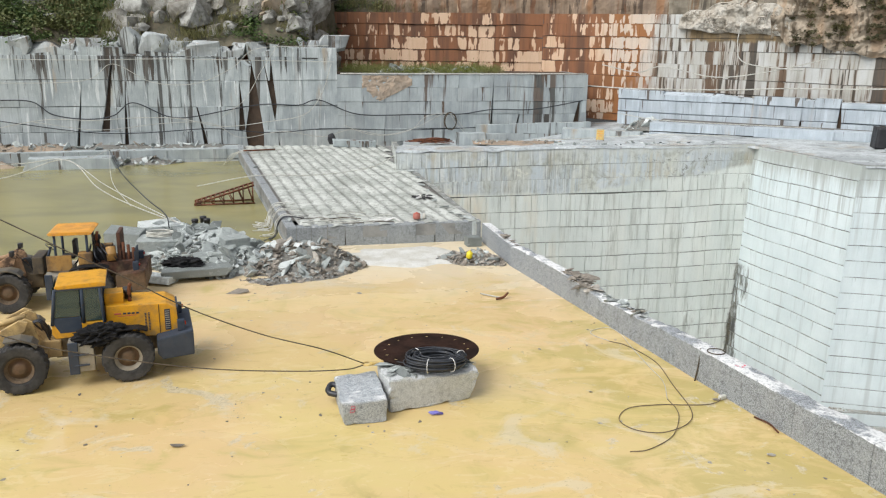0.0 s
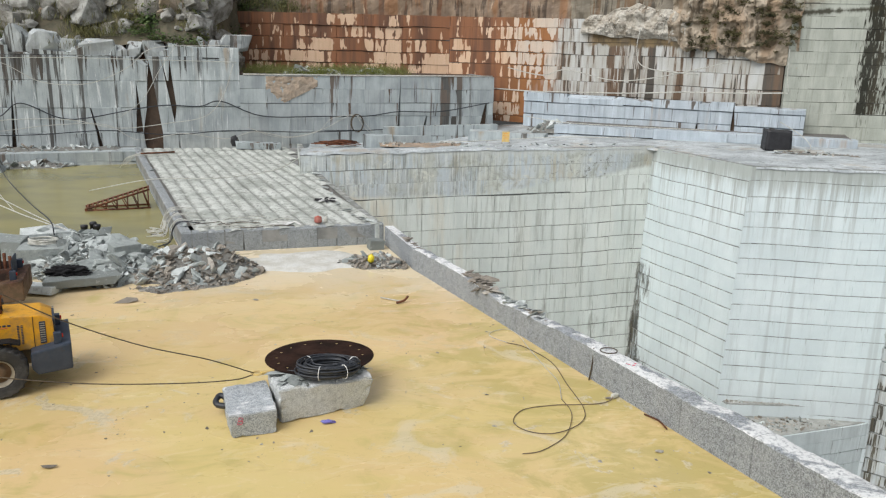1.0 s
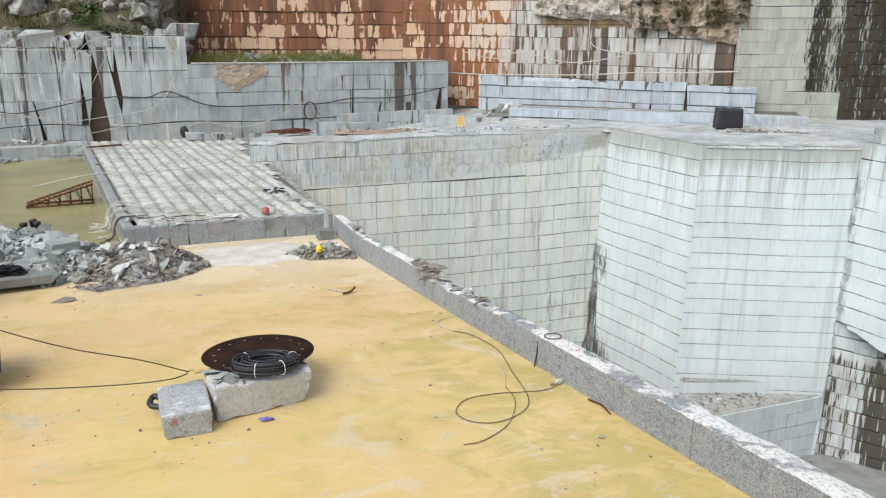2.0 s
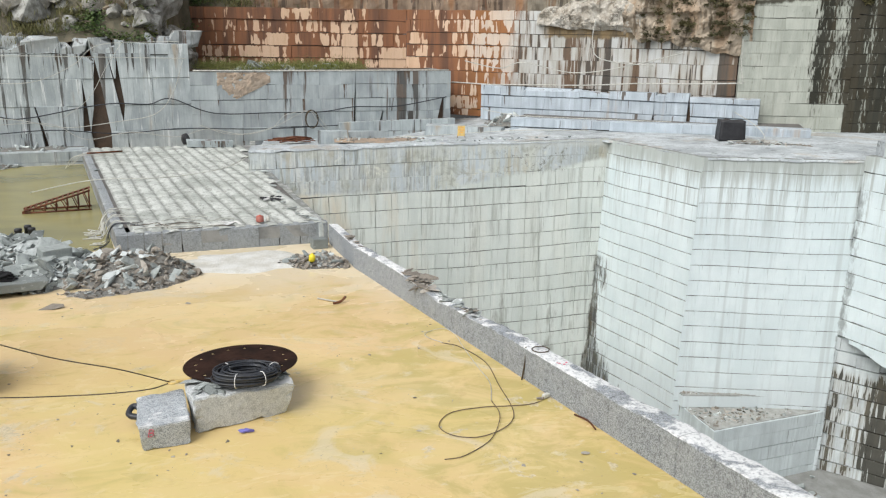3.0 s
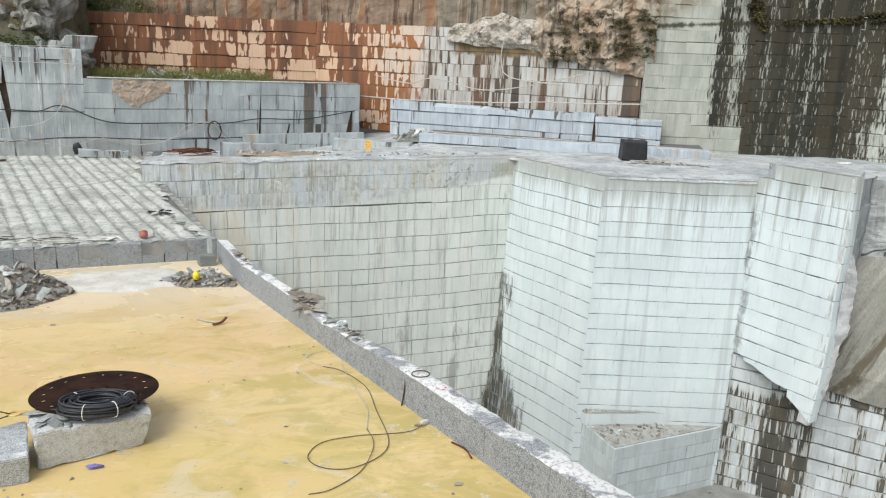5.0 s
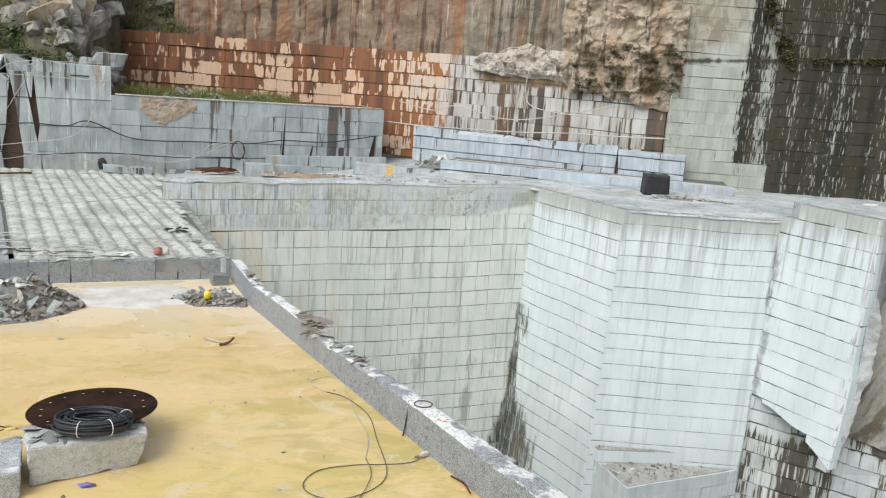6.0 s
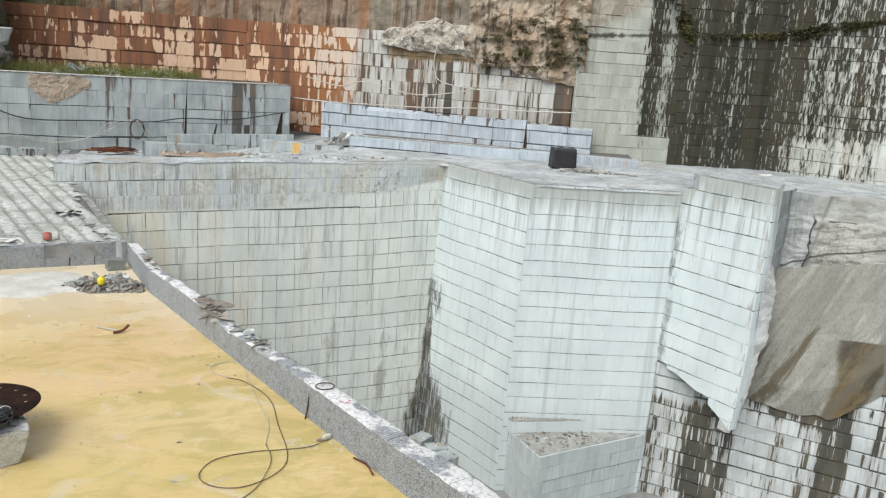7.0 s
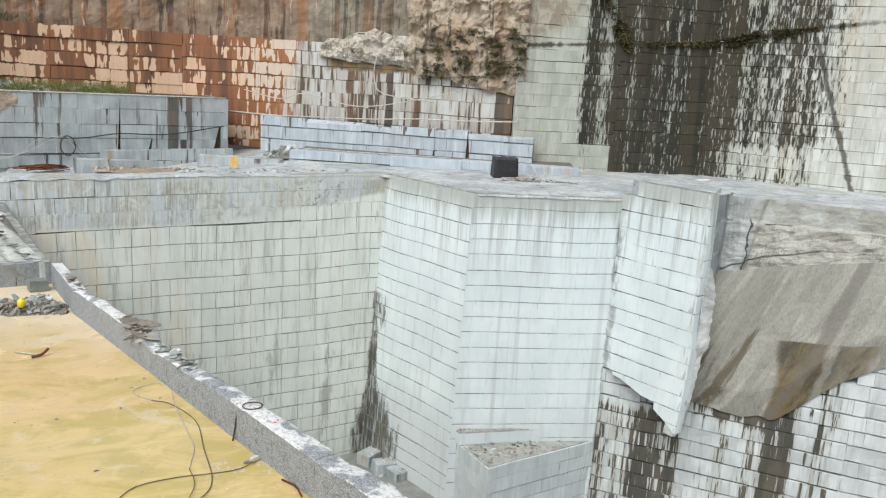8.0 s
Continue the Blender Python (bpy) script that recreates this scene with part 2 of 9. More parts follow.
def pit_white():
    """White sawn granite with soft grey runs and a dirty rim."""
    n = Nodes("white sawn granite")
    r = n.any_random()
    x, z = n.split(0), n.split(2)
    cloud = n.noise(0.30, (1, 1, 0.7), 5, 0.6, offset=(3, 1, 4))
    col = n.mix(n.ramp(cloud, 0.35, 0.65), (0.635, 0.72, 0.73), (0.735, 0.815, 0.82))
    col = n.mix(n.calc("MULTIPLY", r, 0.07), col, (0.42, 0.46, 0.46))
    veil = n.noise(1.9, (1, 1, 0.06), 6, 0.72, offset=n.shift(r, 0.35))
    west = n.ramp(x, 27.5, 25.5, 0.75, 1.0)
    col = n.mix(n.calc("MULTIPLY", n.ramp(veil, 0.50, 0.72, 0.0, 0.5), west), col, (0.37, 0.405, 0.395))
    col = n.mix(n.ramp(veil, 0.42, 0.28, 0.0, 0.35), col, (0.80, 0.865, 0.875))
    uv = n.t.nodes.new("ShaderNodeUVMap")
    up = n.t.nodes.new("ShaderNodeSeparateXYZ")
    n.link(uv.outputs[0], up.inputs[0])
    thin = n.noise(3.6, (1, 1, 0.04), 5, 0.72, offset=n.shift(r, 2.0))
    e = n.calc("ADD", n.calc("MULTIPLY", n.calc("SUBTRACT", 1.0, up.outputs[1]), 0.12), 0.60)
    col = n.mix(n.ramp(n.calc("SUBTRACT", thin, e), 0.0, 0.06, 0.0, 0.5), col, (0.28, 0.30, 0.29))
    seam = n.noise(0.8, (1, 1, 0.012), 3, 0.6, offset=(2, 11, 0))
    col = n.mix(n.ramp(seam, 0.63, 0.69, 0.0, 0.3), col, (0.33, 0.355, 0.34))
    ragged = n.calc("ADD", n.calc("MULTIPLY", n.noise(0.5, (1, 1, 0.1), 4, 0.6, offset=(4, 4, 4)), 1.6), n.calc("MULTIPLY", n.noise(3.0, (1, 1, 0.04), 5, 0.72, offset=(2, 1, 4)), 4.0))
    drop = n.calc("SUBTRACT", n.calc("ADD", z, n.calc("SUBTRACT", ragged, 3.1)), n.ramp(x, 36.6, 37.3, 0.0, 1.3))
    col = n.mix(n.ramp(drop, 0.3, 2.1, 0.0, 0.75), col, (0.36, 0.385, 0.35))
    wash = n.noise(2.2, (1, 1, 0.03), 5, 0.7, offset=(12, 6, 4))
    col = n.mix(n.calc("MULTIPLY", n.ramp(wash, 0.50, 0.62, 0.0, 0.75), n.ramp(z, -4.5, 2.0)), col, (0.36, 0.385, 0.36))
    # greyer towards the pit floor: its shade and dirt painted into the colour
    col = n.mix(n.ramp(z, -11.5, -15.0, 0.0, 0.45), col, (0.50, 0.535, 0.55))
    # a ragged dark line down the corner where the skin meets the buttress
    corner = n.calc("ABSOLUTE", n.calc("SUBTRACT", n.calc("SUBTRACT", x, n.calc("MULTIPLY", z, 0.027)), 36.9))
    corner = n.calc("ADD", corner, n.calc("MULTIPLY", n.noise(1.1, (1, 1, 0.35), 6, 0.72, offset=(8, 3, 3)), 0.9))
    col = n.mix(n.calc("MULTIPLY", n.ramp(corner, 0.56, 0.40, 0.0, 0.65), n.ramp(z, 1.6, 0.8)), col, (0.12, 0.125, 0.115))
    col = ledge_dirt(n, seep(n, col, 23.7, 1.2, -6.4))
    g = n.noise(30, (1, 1, 1), 3, 0.7)
    col = n.mix(n.ramp(g, 0.4, 0.75, 0.0, 0.12), col, (0.25, 0.26, 0.26))
    return n.done(col, 0.7, n.calc("ADD", n.noise(3.0, (1, 1, 0.8), 6), n.calc("MULTIPLY", g, 0.25)), 0.3, 0.07)


m_pit_left, m_pit = pit_north(), pit_white()
m_ledge = sawn_stone("grey ledge granite", (0.62, 0.685, 0.69), (0.49, 0.545, 0.55), (0.14, 0.14, 0.125), 0.04, 0, 1.6, veiled=0.4, apart=10.0)
m_bench = sawn_stone("blue grey bench granite", (0.51, 0.56, 0.56), (0.315, 0.355, 0.365), (0.045, 0.041, 0.036), 0.03, 0.12, 2.0, (0.40, 0.32, 0.22), 0.10, second=(0.06, 0.046, 0.034), zone=[(2, 4.5, 8.5, 0.10), (0, -31.0, -37.0, 0.07)], veiled=0.42, crisp=0.02, apart=2.0, lime=0.2, lime_tint=(0.66, 0.69, 0.68), contrast=0.08, bands=0.06)
m_bench_mid = sawn_stone("blue grey granite in soft courses", (0.47, 0.52, 0.52), (0.305, 0.345, 0.355), (0.05, 0.044, 0.036), 0.03, 0.10, 1.1, (0.38, 0.31, 0.22), 0.07, second=(0.10, 0.06, 0.035), veiled=0.38, apart=4.0, lime=0.07, contrast=0.14, bands=0.06)
m_crest = sawn_stone("weathered bench crest granite", (0.47, 0.505, 0.505), (0.29, 0.31, 0.305), (0.055, 0.05, 0.042), 0, 0.26, 1.4, (0.42, 0.34, 0.24), 0.14, second=(0.12, 0.075, 0.045), lime=0.15, apart=30.0)
m_step = sawn_stone("pale blue step granite", (0.53, 0.60, 0.65), (0.39, 0.45, 0.50), (0.10, 0.08, 0.065), 0.07, 0.06, 0.9, (0.40, 0.33, 0.26), 0.10, contrast=0.12, veiled=0.6)
def stained_blocks():
    """Sawn blocks half hidden by rust: pale islands, block by block, between red, brown and black runs. Grey further east."""
    n = Nodes("rust stained granite blocks")
    r = n.any_random()
    x, z = n.split(0), n.split(2)
    east = n.ramp(n.calc("ADD", x, n.calc("MULTIPLY", n.calc("SUBTRACT", n.noise(0.3, (1, 1, 0.4), 4, 0.6), 0.5), 12.0)), 14.0, 23.0)
    pale = n.mix(east, (0.68, 0.49, 0.34), (0.52, 0.54, 0.525))
    pale = n.mix(n.ramp(n.noise(0.8, (1, 1, 0.4), 5, 0.6, offset=n.shift(r, 20)), 0.35, 0.65, 0.0, 0.5), pale, n.mix(east, (0.60, 0.40, 0.25), (0.50, 0.49, 0.44)))
    veil = n.noise(2.4, (1, 1, 0.05), 5, 0.7, offset=n.shift(r, 3))
    pale = n.mix(n.ramp(veil, 0.5, 0.7, 0.0, 0.45), pale, n.mix(east, (0.42, 0.24, 0.13), (0.33, 0.33, 0.29)))
    run = n.noise(0.9, (1, 1, 0.06), 5, 0.65, offset=(4, 2, 9))
    stain = n.mix(n.ramp(run, 0.40, 0.62), (0.255, 0.105, 0.045), (0.125, 0.058, 0.032))
    rust = n.calc("MULTIPLY", n.ramp(x, 15.0, 18.0), n.ramp(x, 22.5, 20.0))
    stain = n.mix(n.calc("MULTIPLY", rust, 0.7), stain, (0.33, 0.135, 0.038))
    stain = n.mix(n.ramp(x, 20.0, 24.0, 0.0, 0.85), stain, n.mix(n.ramp(run, 0.42, 0.58), (0.10, 0.065, 0.04), (0.045, 0.04, 0.032)))
    uv = n.t.nodes.new("ShaderNodeUVMap")
    at = n.t.nodes.new("ShaderNodeSeparateXYZ")
    n.link(uv.outputs[0], at.inputs[0])
    rim = n.ramp(n.calc("ABSOLUTE", n.calc("SUBTRACT", at.outputs[0], 0.5)), 0.30, 0.5, 0.0, 0.18)
    score = n.calc("MULTIPLY", n.noise(0.20, (1, 1, 0.9), 4, 0.6, offset=(8, 3, 2)), 1.1)
    score = n.calc("ADD", score, n.calc("MULTIPLY", n.noise(2.2, (1, 1, 0.18), 2.5, 0.5, offset=n.shift(r, 9)), 0.95))
    score = n.calc("ADD", score, n.calc("MULTIPLY", r, 0.26))
    score = n.calc("SUBTRACT", score, rim)
    score = n.calc("ADD", score, n.calc("ADD", n.ramp(x, 2.0, -9.0, 0.0, -0.12), n.ramp(x, 19.0, 24.0, 0.03, 0.12)))
    score = n.calc("SUBTRACT", score, n.ramp(n.calc("ABSOLUTE", n.calc("SUBTRACT", at.outputs[1], 0.5)), 0.36, 0.5, 0.0, 0.09))
    col = n.mix(n.ramp(score, 1.145, 1.175), stain, pale)
    # further east the runs stand upright at the joints, under a sheet of olive brown rock
    cover = profile(n, x, 18, 38, [(18, 0.50), (22.5, 0.45), (24.6, 0.45), (25.0, 0.53), (28.2, 0.52), (28.8, 0.43), (29.6, 0.43), (30.0, 0.53), (30.8, 0.51), (31.3, 0.42), (33.0, 0.44), (34.0, 0.50), (35.6, 0.42), (36.0, 0.62), (38, 0.66)])
    column = n.calc("ADD", n.calc("MULTIPLY", n.noise(2.4, (1, 1, 0.06), 3, 0.6, offset=n.shift(r, 2.5)), 0.7), n.calc("MULTIPLY", n.noise(0.9, (1, 1, 0.03), 3, 0.6, offset=(1, 4, 0)), 0.3))
    column = n.calc("ADD", column, n.calc("MULTIPLY", n.calc("SUBTRACT", 0.06, rim), 0.35))
    wet = n.calc("SUBTRACT", cover, column)
    grey = n.mix(n.ramp(n.noise(0.6, (1, 1, 0.3), 5, 0.6, offset=n.shift(r, 12)), 0.35, 0.65), (0.54, 0.555, 0.54), (0.44, 0.435, 0.395))
    grey = n.mix(n.ramp(veil, 0.5, 0.7, 0.0, 0.5), grey, (0.24, 0.22, 0.18))
    grey = n.mix(n.ramp(wet, -0.07, 0.0, 0.0, 0.55), grey, (0.22, 0.17, 0.12))
    dark = n.mix(n.ramp(run, 0.42, 0.58), (0.125, 0.075, 0.042), (0.055, 0.048, 0.038))
    grey = n.mix(n.ramp(wet, 0.0, 0.015, 0.0, 0.95), grey, dark)
    brow = n.calc("SUBTRACT", z, n.calc("MULTIPLY", n.noise(0.9, (1, 1, 0.5), 5, 0.65, offset=(9, 9, 0)), 1.6))
    olive = n.mix(n.ramp(n.noise(1.3, (1, 1, 0.3), 5, 0.7), 0.4, 0.6), (0.235, 0.165, 0.08), (0.125, 0.095, 0.055))
    grey = n.mix(n.calc("MULTIPLY", n.ramp(brow, 9.35, 9.65), n.ramp(x, 22.5, 24.0)), grey, olive)
    col = n.mix(n.ramp(n.calc("ADD", x, n.calc("MULTIPLY", n.calc("SUBTRACT", n.noise(0.5, (1, 1, 0.4), 4, 0.6, offset=(3, 1, 5)), 0.5), 8.0)), 19.5, 22.0), col, grey)
    g = n.noise(30, (1, 1, 1), 3, 0.7)
    col = n.mix(n.ramp(g, 0.4, 0.75, 0.0, 0.2), col, (0.16, 0.12, 0.09))
    return n.done(col, 0.7, n.calc("ADD", n.noise(2.4, (1, 1, 0.9), 6, 0.62), n.calc("MULTIPLY", g, 0.25)), 0.5, 0.09)


m_rusty = stained_blocks()
m_brown = sawn_stone("brown weathered granite", (0.29, 0.20, 0.12), (0.165, 0.105, 0.06), (0.05, 0.032, 0.019), 0, 0.40, 1.2, (0.26, 0.13, 0.058), 0.3, second=(0.17, 0.075, 0.035), apart=0.0, lime=0.10, lime_tint=(0.60, 0.44, 0.30), bands=0.04)


def tall_face():
    """Sawn courses behind black water: pale dashes, block by block, where the runs leave the stone dry."""
    n = Nodes("black streaked granite")
    r = n.any_random()
    x, z = n.split(0), n.split(2)
    east = n.ramp(x, 55.0, 60.5)
    light = n.mix(east, (0.475, 0.495, 0.435), (0.59, 0.615, 0.58))
    shade = n.mix(east, (0.36, 0.38, 0.33), (0.46, 0.475, 0.43))
    col = n.mix(n.ramp(n.noise(0.7, (1, 1, 0.3), 5, 0.6, offset=n.shift(r, 4)), 0.35, 0.65), shade, light)
    veil = n.noise(2.6, (1, 1, 0.04), 6, 0.72, offset=(1, 9, 2))
    col = n.mix(n.ramp(veil, 0.48, 0.68, 0.0, 0.6), col, (0.25, 0.26, 0.215))
    col = n.mix(n.ramp(n.noise(0.5, (1, 1, 0.12), 5, 0.6, offset=(7, 3, 1)), 0.55, 0.68, 0.0, 0.5), col, (0.50, 0.43, 0.32))
    sway = n.calc("ADD", x, n.calc("MULTIPLY", n.calc("SUBTRACT", n.noise(1.2, (1, 1, 0.25), 4, 0.65, offset=(6, 6, 6)), 0.5), 1.6))
    cover = profile(n, sway, 36, 76, [(36, 0.33), (42.5, 0.34), (42.95, 0.54), (44.0, 0.535), (44.4, 0.48), (45.2, 0.49), (45.5, 0.59), (46.1, 0.60), (46.6, 0.585), (48.4, 0.57), (48.9, 0.615), (49.4, 0.555), (52.5, 0.56), (53.1, 0.61), (54.4, 0.59), (55.5, 0.57), (56.6, 0.545), (57.3, 0.51), (58.8, 0.485), (59.3, 0.545), (60.0, 0.53), (60.4, 0.445), (61.2, 0.43), (62.0, 0.34), (76, 0.33)])
    ragged = n.calc("ADD", z, n.calc("MULTIPLY", n.calc("SUBTRACT", n.noise(1.2, (1, 1, 0.05), 3, 0.6, offset=(5, 0, 0)), 0.5), 2.5))
    cover = n.calc("SUBTRACT", cover, n.calc("MULTIPLY", n.ramp(ragged, 6.2, 5.7, 0.0, 0.085), n.ramp(x, 55.4, 56.1)))
    cover = n.calc("SUBTRACT", cover, n.calc("MULTIPLY", n.ramp(z, 5.3, 5.0, 0.0, 0.2), n.ramp(x, 45.9, 45.8)))
    old = n.mix(n.ramp(n.noise(1.1, (1, 1, 0.6), 6, 0.7, offset=(4, 7, 2), warp=0.6), 0.42, 0.58), (0.42, 0.39, 0.32), (0.25, 0.21, 0.15))
    col = n.mix(n.calc("MULTIPLY", n.ramp(n.calc("SUBTRACT", z, n.calc("MULTIPLY", n.calc("SUBTRACT", x, 37.0), 0.5)), 12.4, 14.0), n.ramp(x, 43.0, 41.5, 0.0, 0.8)), col, old)
    dash = n.noise(5.5, (1, 1, 0.16), 3, 0.65, offset=n.shift(r, 5))
    run = n.noise(1.3, (1, 1, 0.012), 4, 0.65, offset=(3, 14, 0))
    wet = n.calc("SUBTRACT", cover, n.calc("ADD", n.calc("MULTIPLY", dash, 0.62), n.calc("MULTIPLY", run, 0.38)))
    stain = n.mix(n.ramp(n.noise(0.6, (1, 1, 0.05), 4, 0.6, offset=(2, 2, 8)), 0.42, 0.58), (0.021, 0.021, 0.015), (0.048, 0.040, 0.026))
    stain = n.mix(n.calc("MULTIPLY", r, 0.3), stain, (0.075, 0.075, 0.062))
    col = n.mix(n.ramp(wet, -0.10, 0.0, 0.0, 0.68), col, (0.115, 0.115, 0.095))
    col = n.mix(n.ramp(wet, -0.004, 0.018, 0.0, 0.97), col, stain)
    # the weedy ledge's shade line, painted dark with moss, and a slanting dark crack
    line = n.calc("MULTIPLY", profile(n, x, 36, 76, [(36, 0.662), (54, 0.725), (55.8, 0.740), (58.7, 0.786), (60.0, 0.8075), (64.0, 0.845), (76, 0.93)]), 20.0)
    off = n.calc("ADD", n.calc("ABSOLUTE", n.calc("SUBTRACT", z, line)), n.calc("MULTIPLY", n.calc("SUBTRACT", n.noise(1.4, (1, 1, 0.4), 5, 0.7, offset=(0, 3, 3)), 0.5), 0.9))
    col = n.mix(n.calc("MULTIPLY", n.ramp(off, 0.30, 0.05, 0.0, 0.9), n.ramp(x, 64.0, 59.0, 0.6, 1.0)), col, (0.04, 0.036, 0.022))
    away = n.calc("ABSOLUTE", n.calc("SUBTRACT", n.calc("ADD", x, n.calc("MULTIPLY", n.calc("SUBTRACT", z, 14.0), 0.222)), 60.3))
    away = n.calc("ADD", away, n.calc("MULTIPLY", n.calc("SUBTRACT", n.noise(1.2, (1, 1, 1), 5, 0.7), 0.5), 0.5))
    col = n.mix(n.calc("MULTIPLY", n.ramp(away, 0.20, 0.08, 0.0, 0.85), n.ramp(z, 15.6, 15.0)), col, (0.06, 0.055, 0.042))
    g = n.noise(30, (1, 1, 1), 3, 0.7)
    col = n.mix(n.ramp(g, 0.4, 0.75, 0.0, 0.15), col, (0.14, 0.14, 0.12))
    return n.done(col, 0.78, n.calc("ADD", n.noise(3.0, (1, 1, 0.8), 6), n.calc("MULTIPLY", g, 0.25)), 0.35, 0.07, spec=0.12)


m_olive = sawn_stone("olive tan weathered granite", (0.29, 0.25, 0.18), (0.17, 0.143, 0.10), (0.065, 0.055, 0.04), 0, 0.40, 1.7, (0.27, 0.17, 0.095), 0.2, second=(0.17, 0.10, 0.05), apart=0.0, lime=0.12, lime_tint=(0.46, 0.42, 0.34), bands=0.05)
m_tall = tall_face()


def lower_face():
    """Pale sawn blocks under brown water that runs down from the joint face in a few bands."""
    n = Nodes("wet stained granite")
    r = n.any_random()
    x, z = n.split(0), n.split(2)
    col = n.mix(n.ramp(n.noise(0.6, (1, 1, 0.5), 5, 0.6, offset=n.shift(r, 6)), 0.35, 0.65), (0.47, 0.51, 0.52), (0.63, 0.68, 0.68))
    veil = n.noise(2.2, (1, 1, 0.05), 6, 0.72, offset=n.shift(r, 1.0))
    col = n.mix(n.ramp(veil, 0.50, 0.70, 0.0, 0.5), col, (0.33, 0.35, 0.34))
    cover = profile(n, x, 36, 60, [(36, 0.47), (38.2, 0.50), (39.2, 0.57), (40.6, 0.52), (41.2, 0.43), (43.6, 0.43), (44.2, 0.46), (44.6, 0.58), (45.5, 0.57), (45.9, 0.44), (46.4, 0.45), (46.7, 0.51), (47.1, 0.49), (47.5, 0.39), (52, 0.37), (60, 0.40)])
    cover = n.calc("ADD", cover, n.calc("MULTIPLY", n.ramp(z, -11.9, -10.7, 0.0, 0.11), n.ramp(x, 45.0, 44.5)))
    cover = n.calc("SUBTRACT", cover, n.calc("MULTIPLY", n.ramp(z, -12.2, -10.8, 0.0, 0.25), n.ramp(x, 40.6, 40.0)))
    dash = n.noise(3.0, (1, 1, 0.05), 4, 0.65, offset=n.shift(r, 4))
    run = n.noise(1.6, (1, 1, 0.012), 4, 0.65, offset=(3, 14, 0))
    wet = n.calc("SUBTRACT", cover, n.calc("ADD", n.calc("MULTIPLY", dash, 0.6), n.calc("MULTIPLY", run, 0.4)))
    stain = n.mix(n.ramp(n.noise(0.9, (1, 1, 0.1), 4, 0.6, offset=(2, 2, 8)), 0.42, 0.58), (0.03, 0.028, 0.018), (0.085, 0.07, 0.042))
    col = n.mix(n.ramp(wet, -0.07, 0.0, 0.0, 0.5), col, (0.30, 0.285, 0.235))
    col = n.mix(n.ramp(wet, 0.0, 0.02, 0.0, 0.92), col, stain)
    g = n.noise(30, (1, 1, 1), 3, 0.7)
    col = n.mix(n.ramp(g, 0.4, 0.75, 0.0, 0.15), col, (0.2, 0.2, 0.18))
    return n.done(col, 0.7, n.calc("ADD", n.noise(3.0, (1, 1, 0.8), 6), n.calc("MULTIPLY", g, 0.25)), 0.35, 0.07)


m_pit_wet = lower_face()


def plain_rock(name, a, b, c, scale=0.6, bump=0.5):
    n = Nodes(name)
    r = n.any_random()
    f = n.noise(scale, (1, 1, 1), 6, 0.6, offset=n.shift(r, 50))
    col = n.mix(n.ramp(f, 0.35, 0.65), a, b)
    col = n.mix(n.calc("MULTIPLY", r, 0.5), col, c)
    g = n.noise(30, (1, 1, 1), 3, 0.7)
    col = n.mix(n.ramp(g, 0.3, 0.75, 0, 0.3), col, (0.10, 0.10, 0.10))
    h = n.calc("ADD", n.noise(2.2, (1, 1, 1), 8, 0.65), n.calc("MULTIPLY", g, 0.15))
    return n.done(col, 0.85, h, bump, 0.15)


def natural(name, pale, mid, brown, brown_share, streak=0.12):
    """Broken natural rock: blotches, upright stains, brown patches and fine dark cracks."""
    n = Nodes(name)
    col = n.mix(n.ramp(n.noise(0.55, (1, 1, 0.8), 6, 0.68, warp=0.6), 0.38, 0.62), pale, mid)
    col = n.mix(n.ramp(n.noise(2.4, (1, 1, streak), 6, 0.72, offset=(4, 1, 0)), 0.52, 0.66, 0.0, 0.55), col, tuple(c * 0.55 for c in mid))
    col = n.mix(n.ramp(n.noise(3.6, (1, 1, streak * 2), 6, 0.72, offset=(0, 6, 0)), 0.55, 0.68, 0.0, 0.6), col, tuple(min(0.8, c * 1.2) for c in pale))
    e = share(brown_share)
    col = n.mix(n.ramp(n.noise(0.7, (1, 1, 0.6), 6, 0.7, offset=(8, 8, 1), warp=0.5), e, e + 0.07, 0.0, 0.85), col, brown)
    vein = n.calc("ABSOLUTE", n.calc("SUBTRACT", n.noise(0.8, (1, 1, 0.8), 5, 0.65, offset=(3, 0, 9), warp=0.4), 0.5))
    col = n.mix(n.calc("MULTIPLY", n.ramp(vein, 0.012, 0.003, 0.0, 0.8), n.ramp(n.noise(0.4, (1, 1, 1), 3, 0.5, offset=(1, 5, 1)), 0.48, 0.56)), col, tuple(c * 0.35 for c in brown))
    g = n.noise(14, (1, 1, 1), 5, 0.75)
    col = n.mix(n.ramp(g, 0.42, 0.72, 0, 0.4), col, tuple(c * 0.5 for c in mid))
    return n, col, n.calc("ADD", n.noise(2.2, (1, 1, 1), 8, 0.68), n.calc("MULTIPLY", g, 0.3))


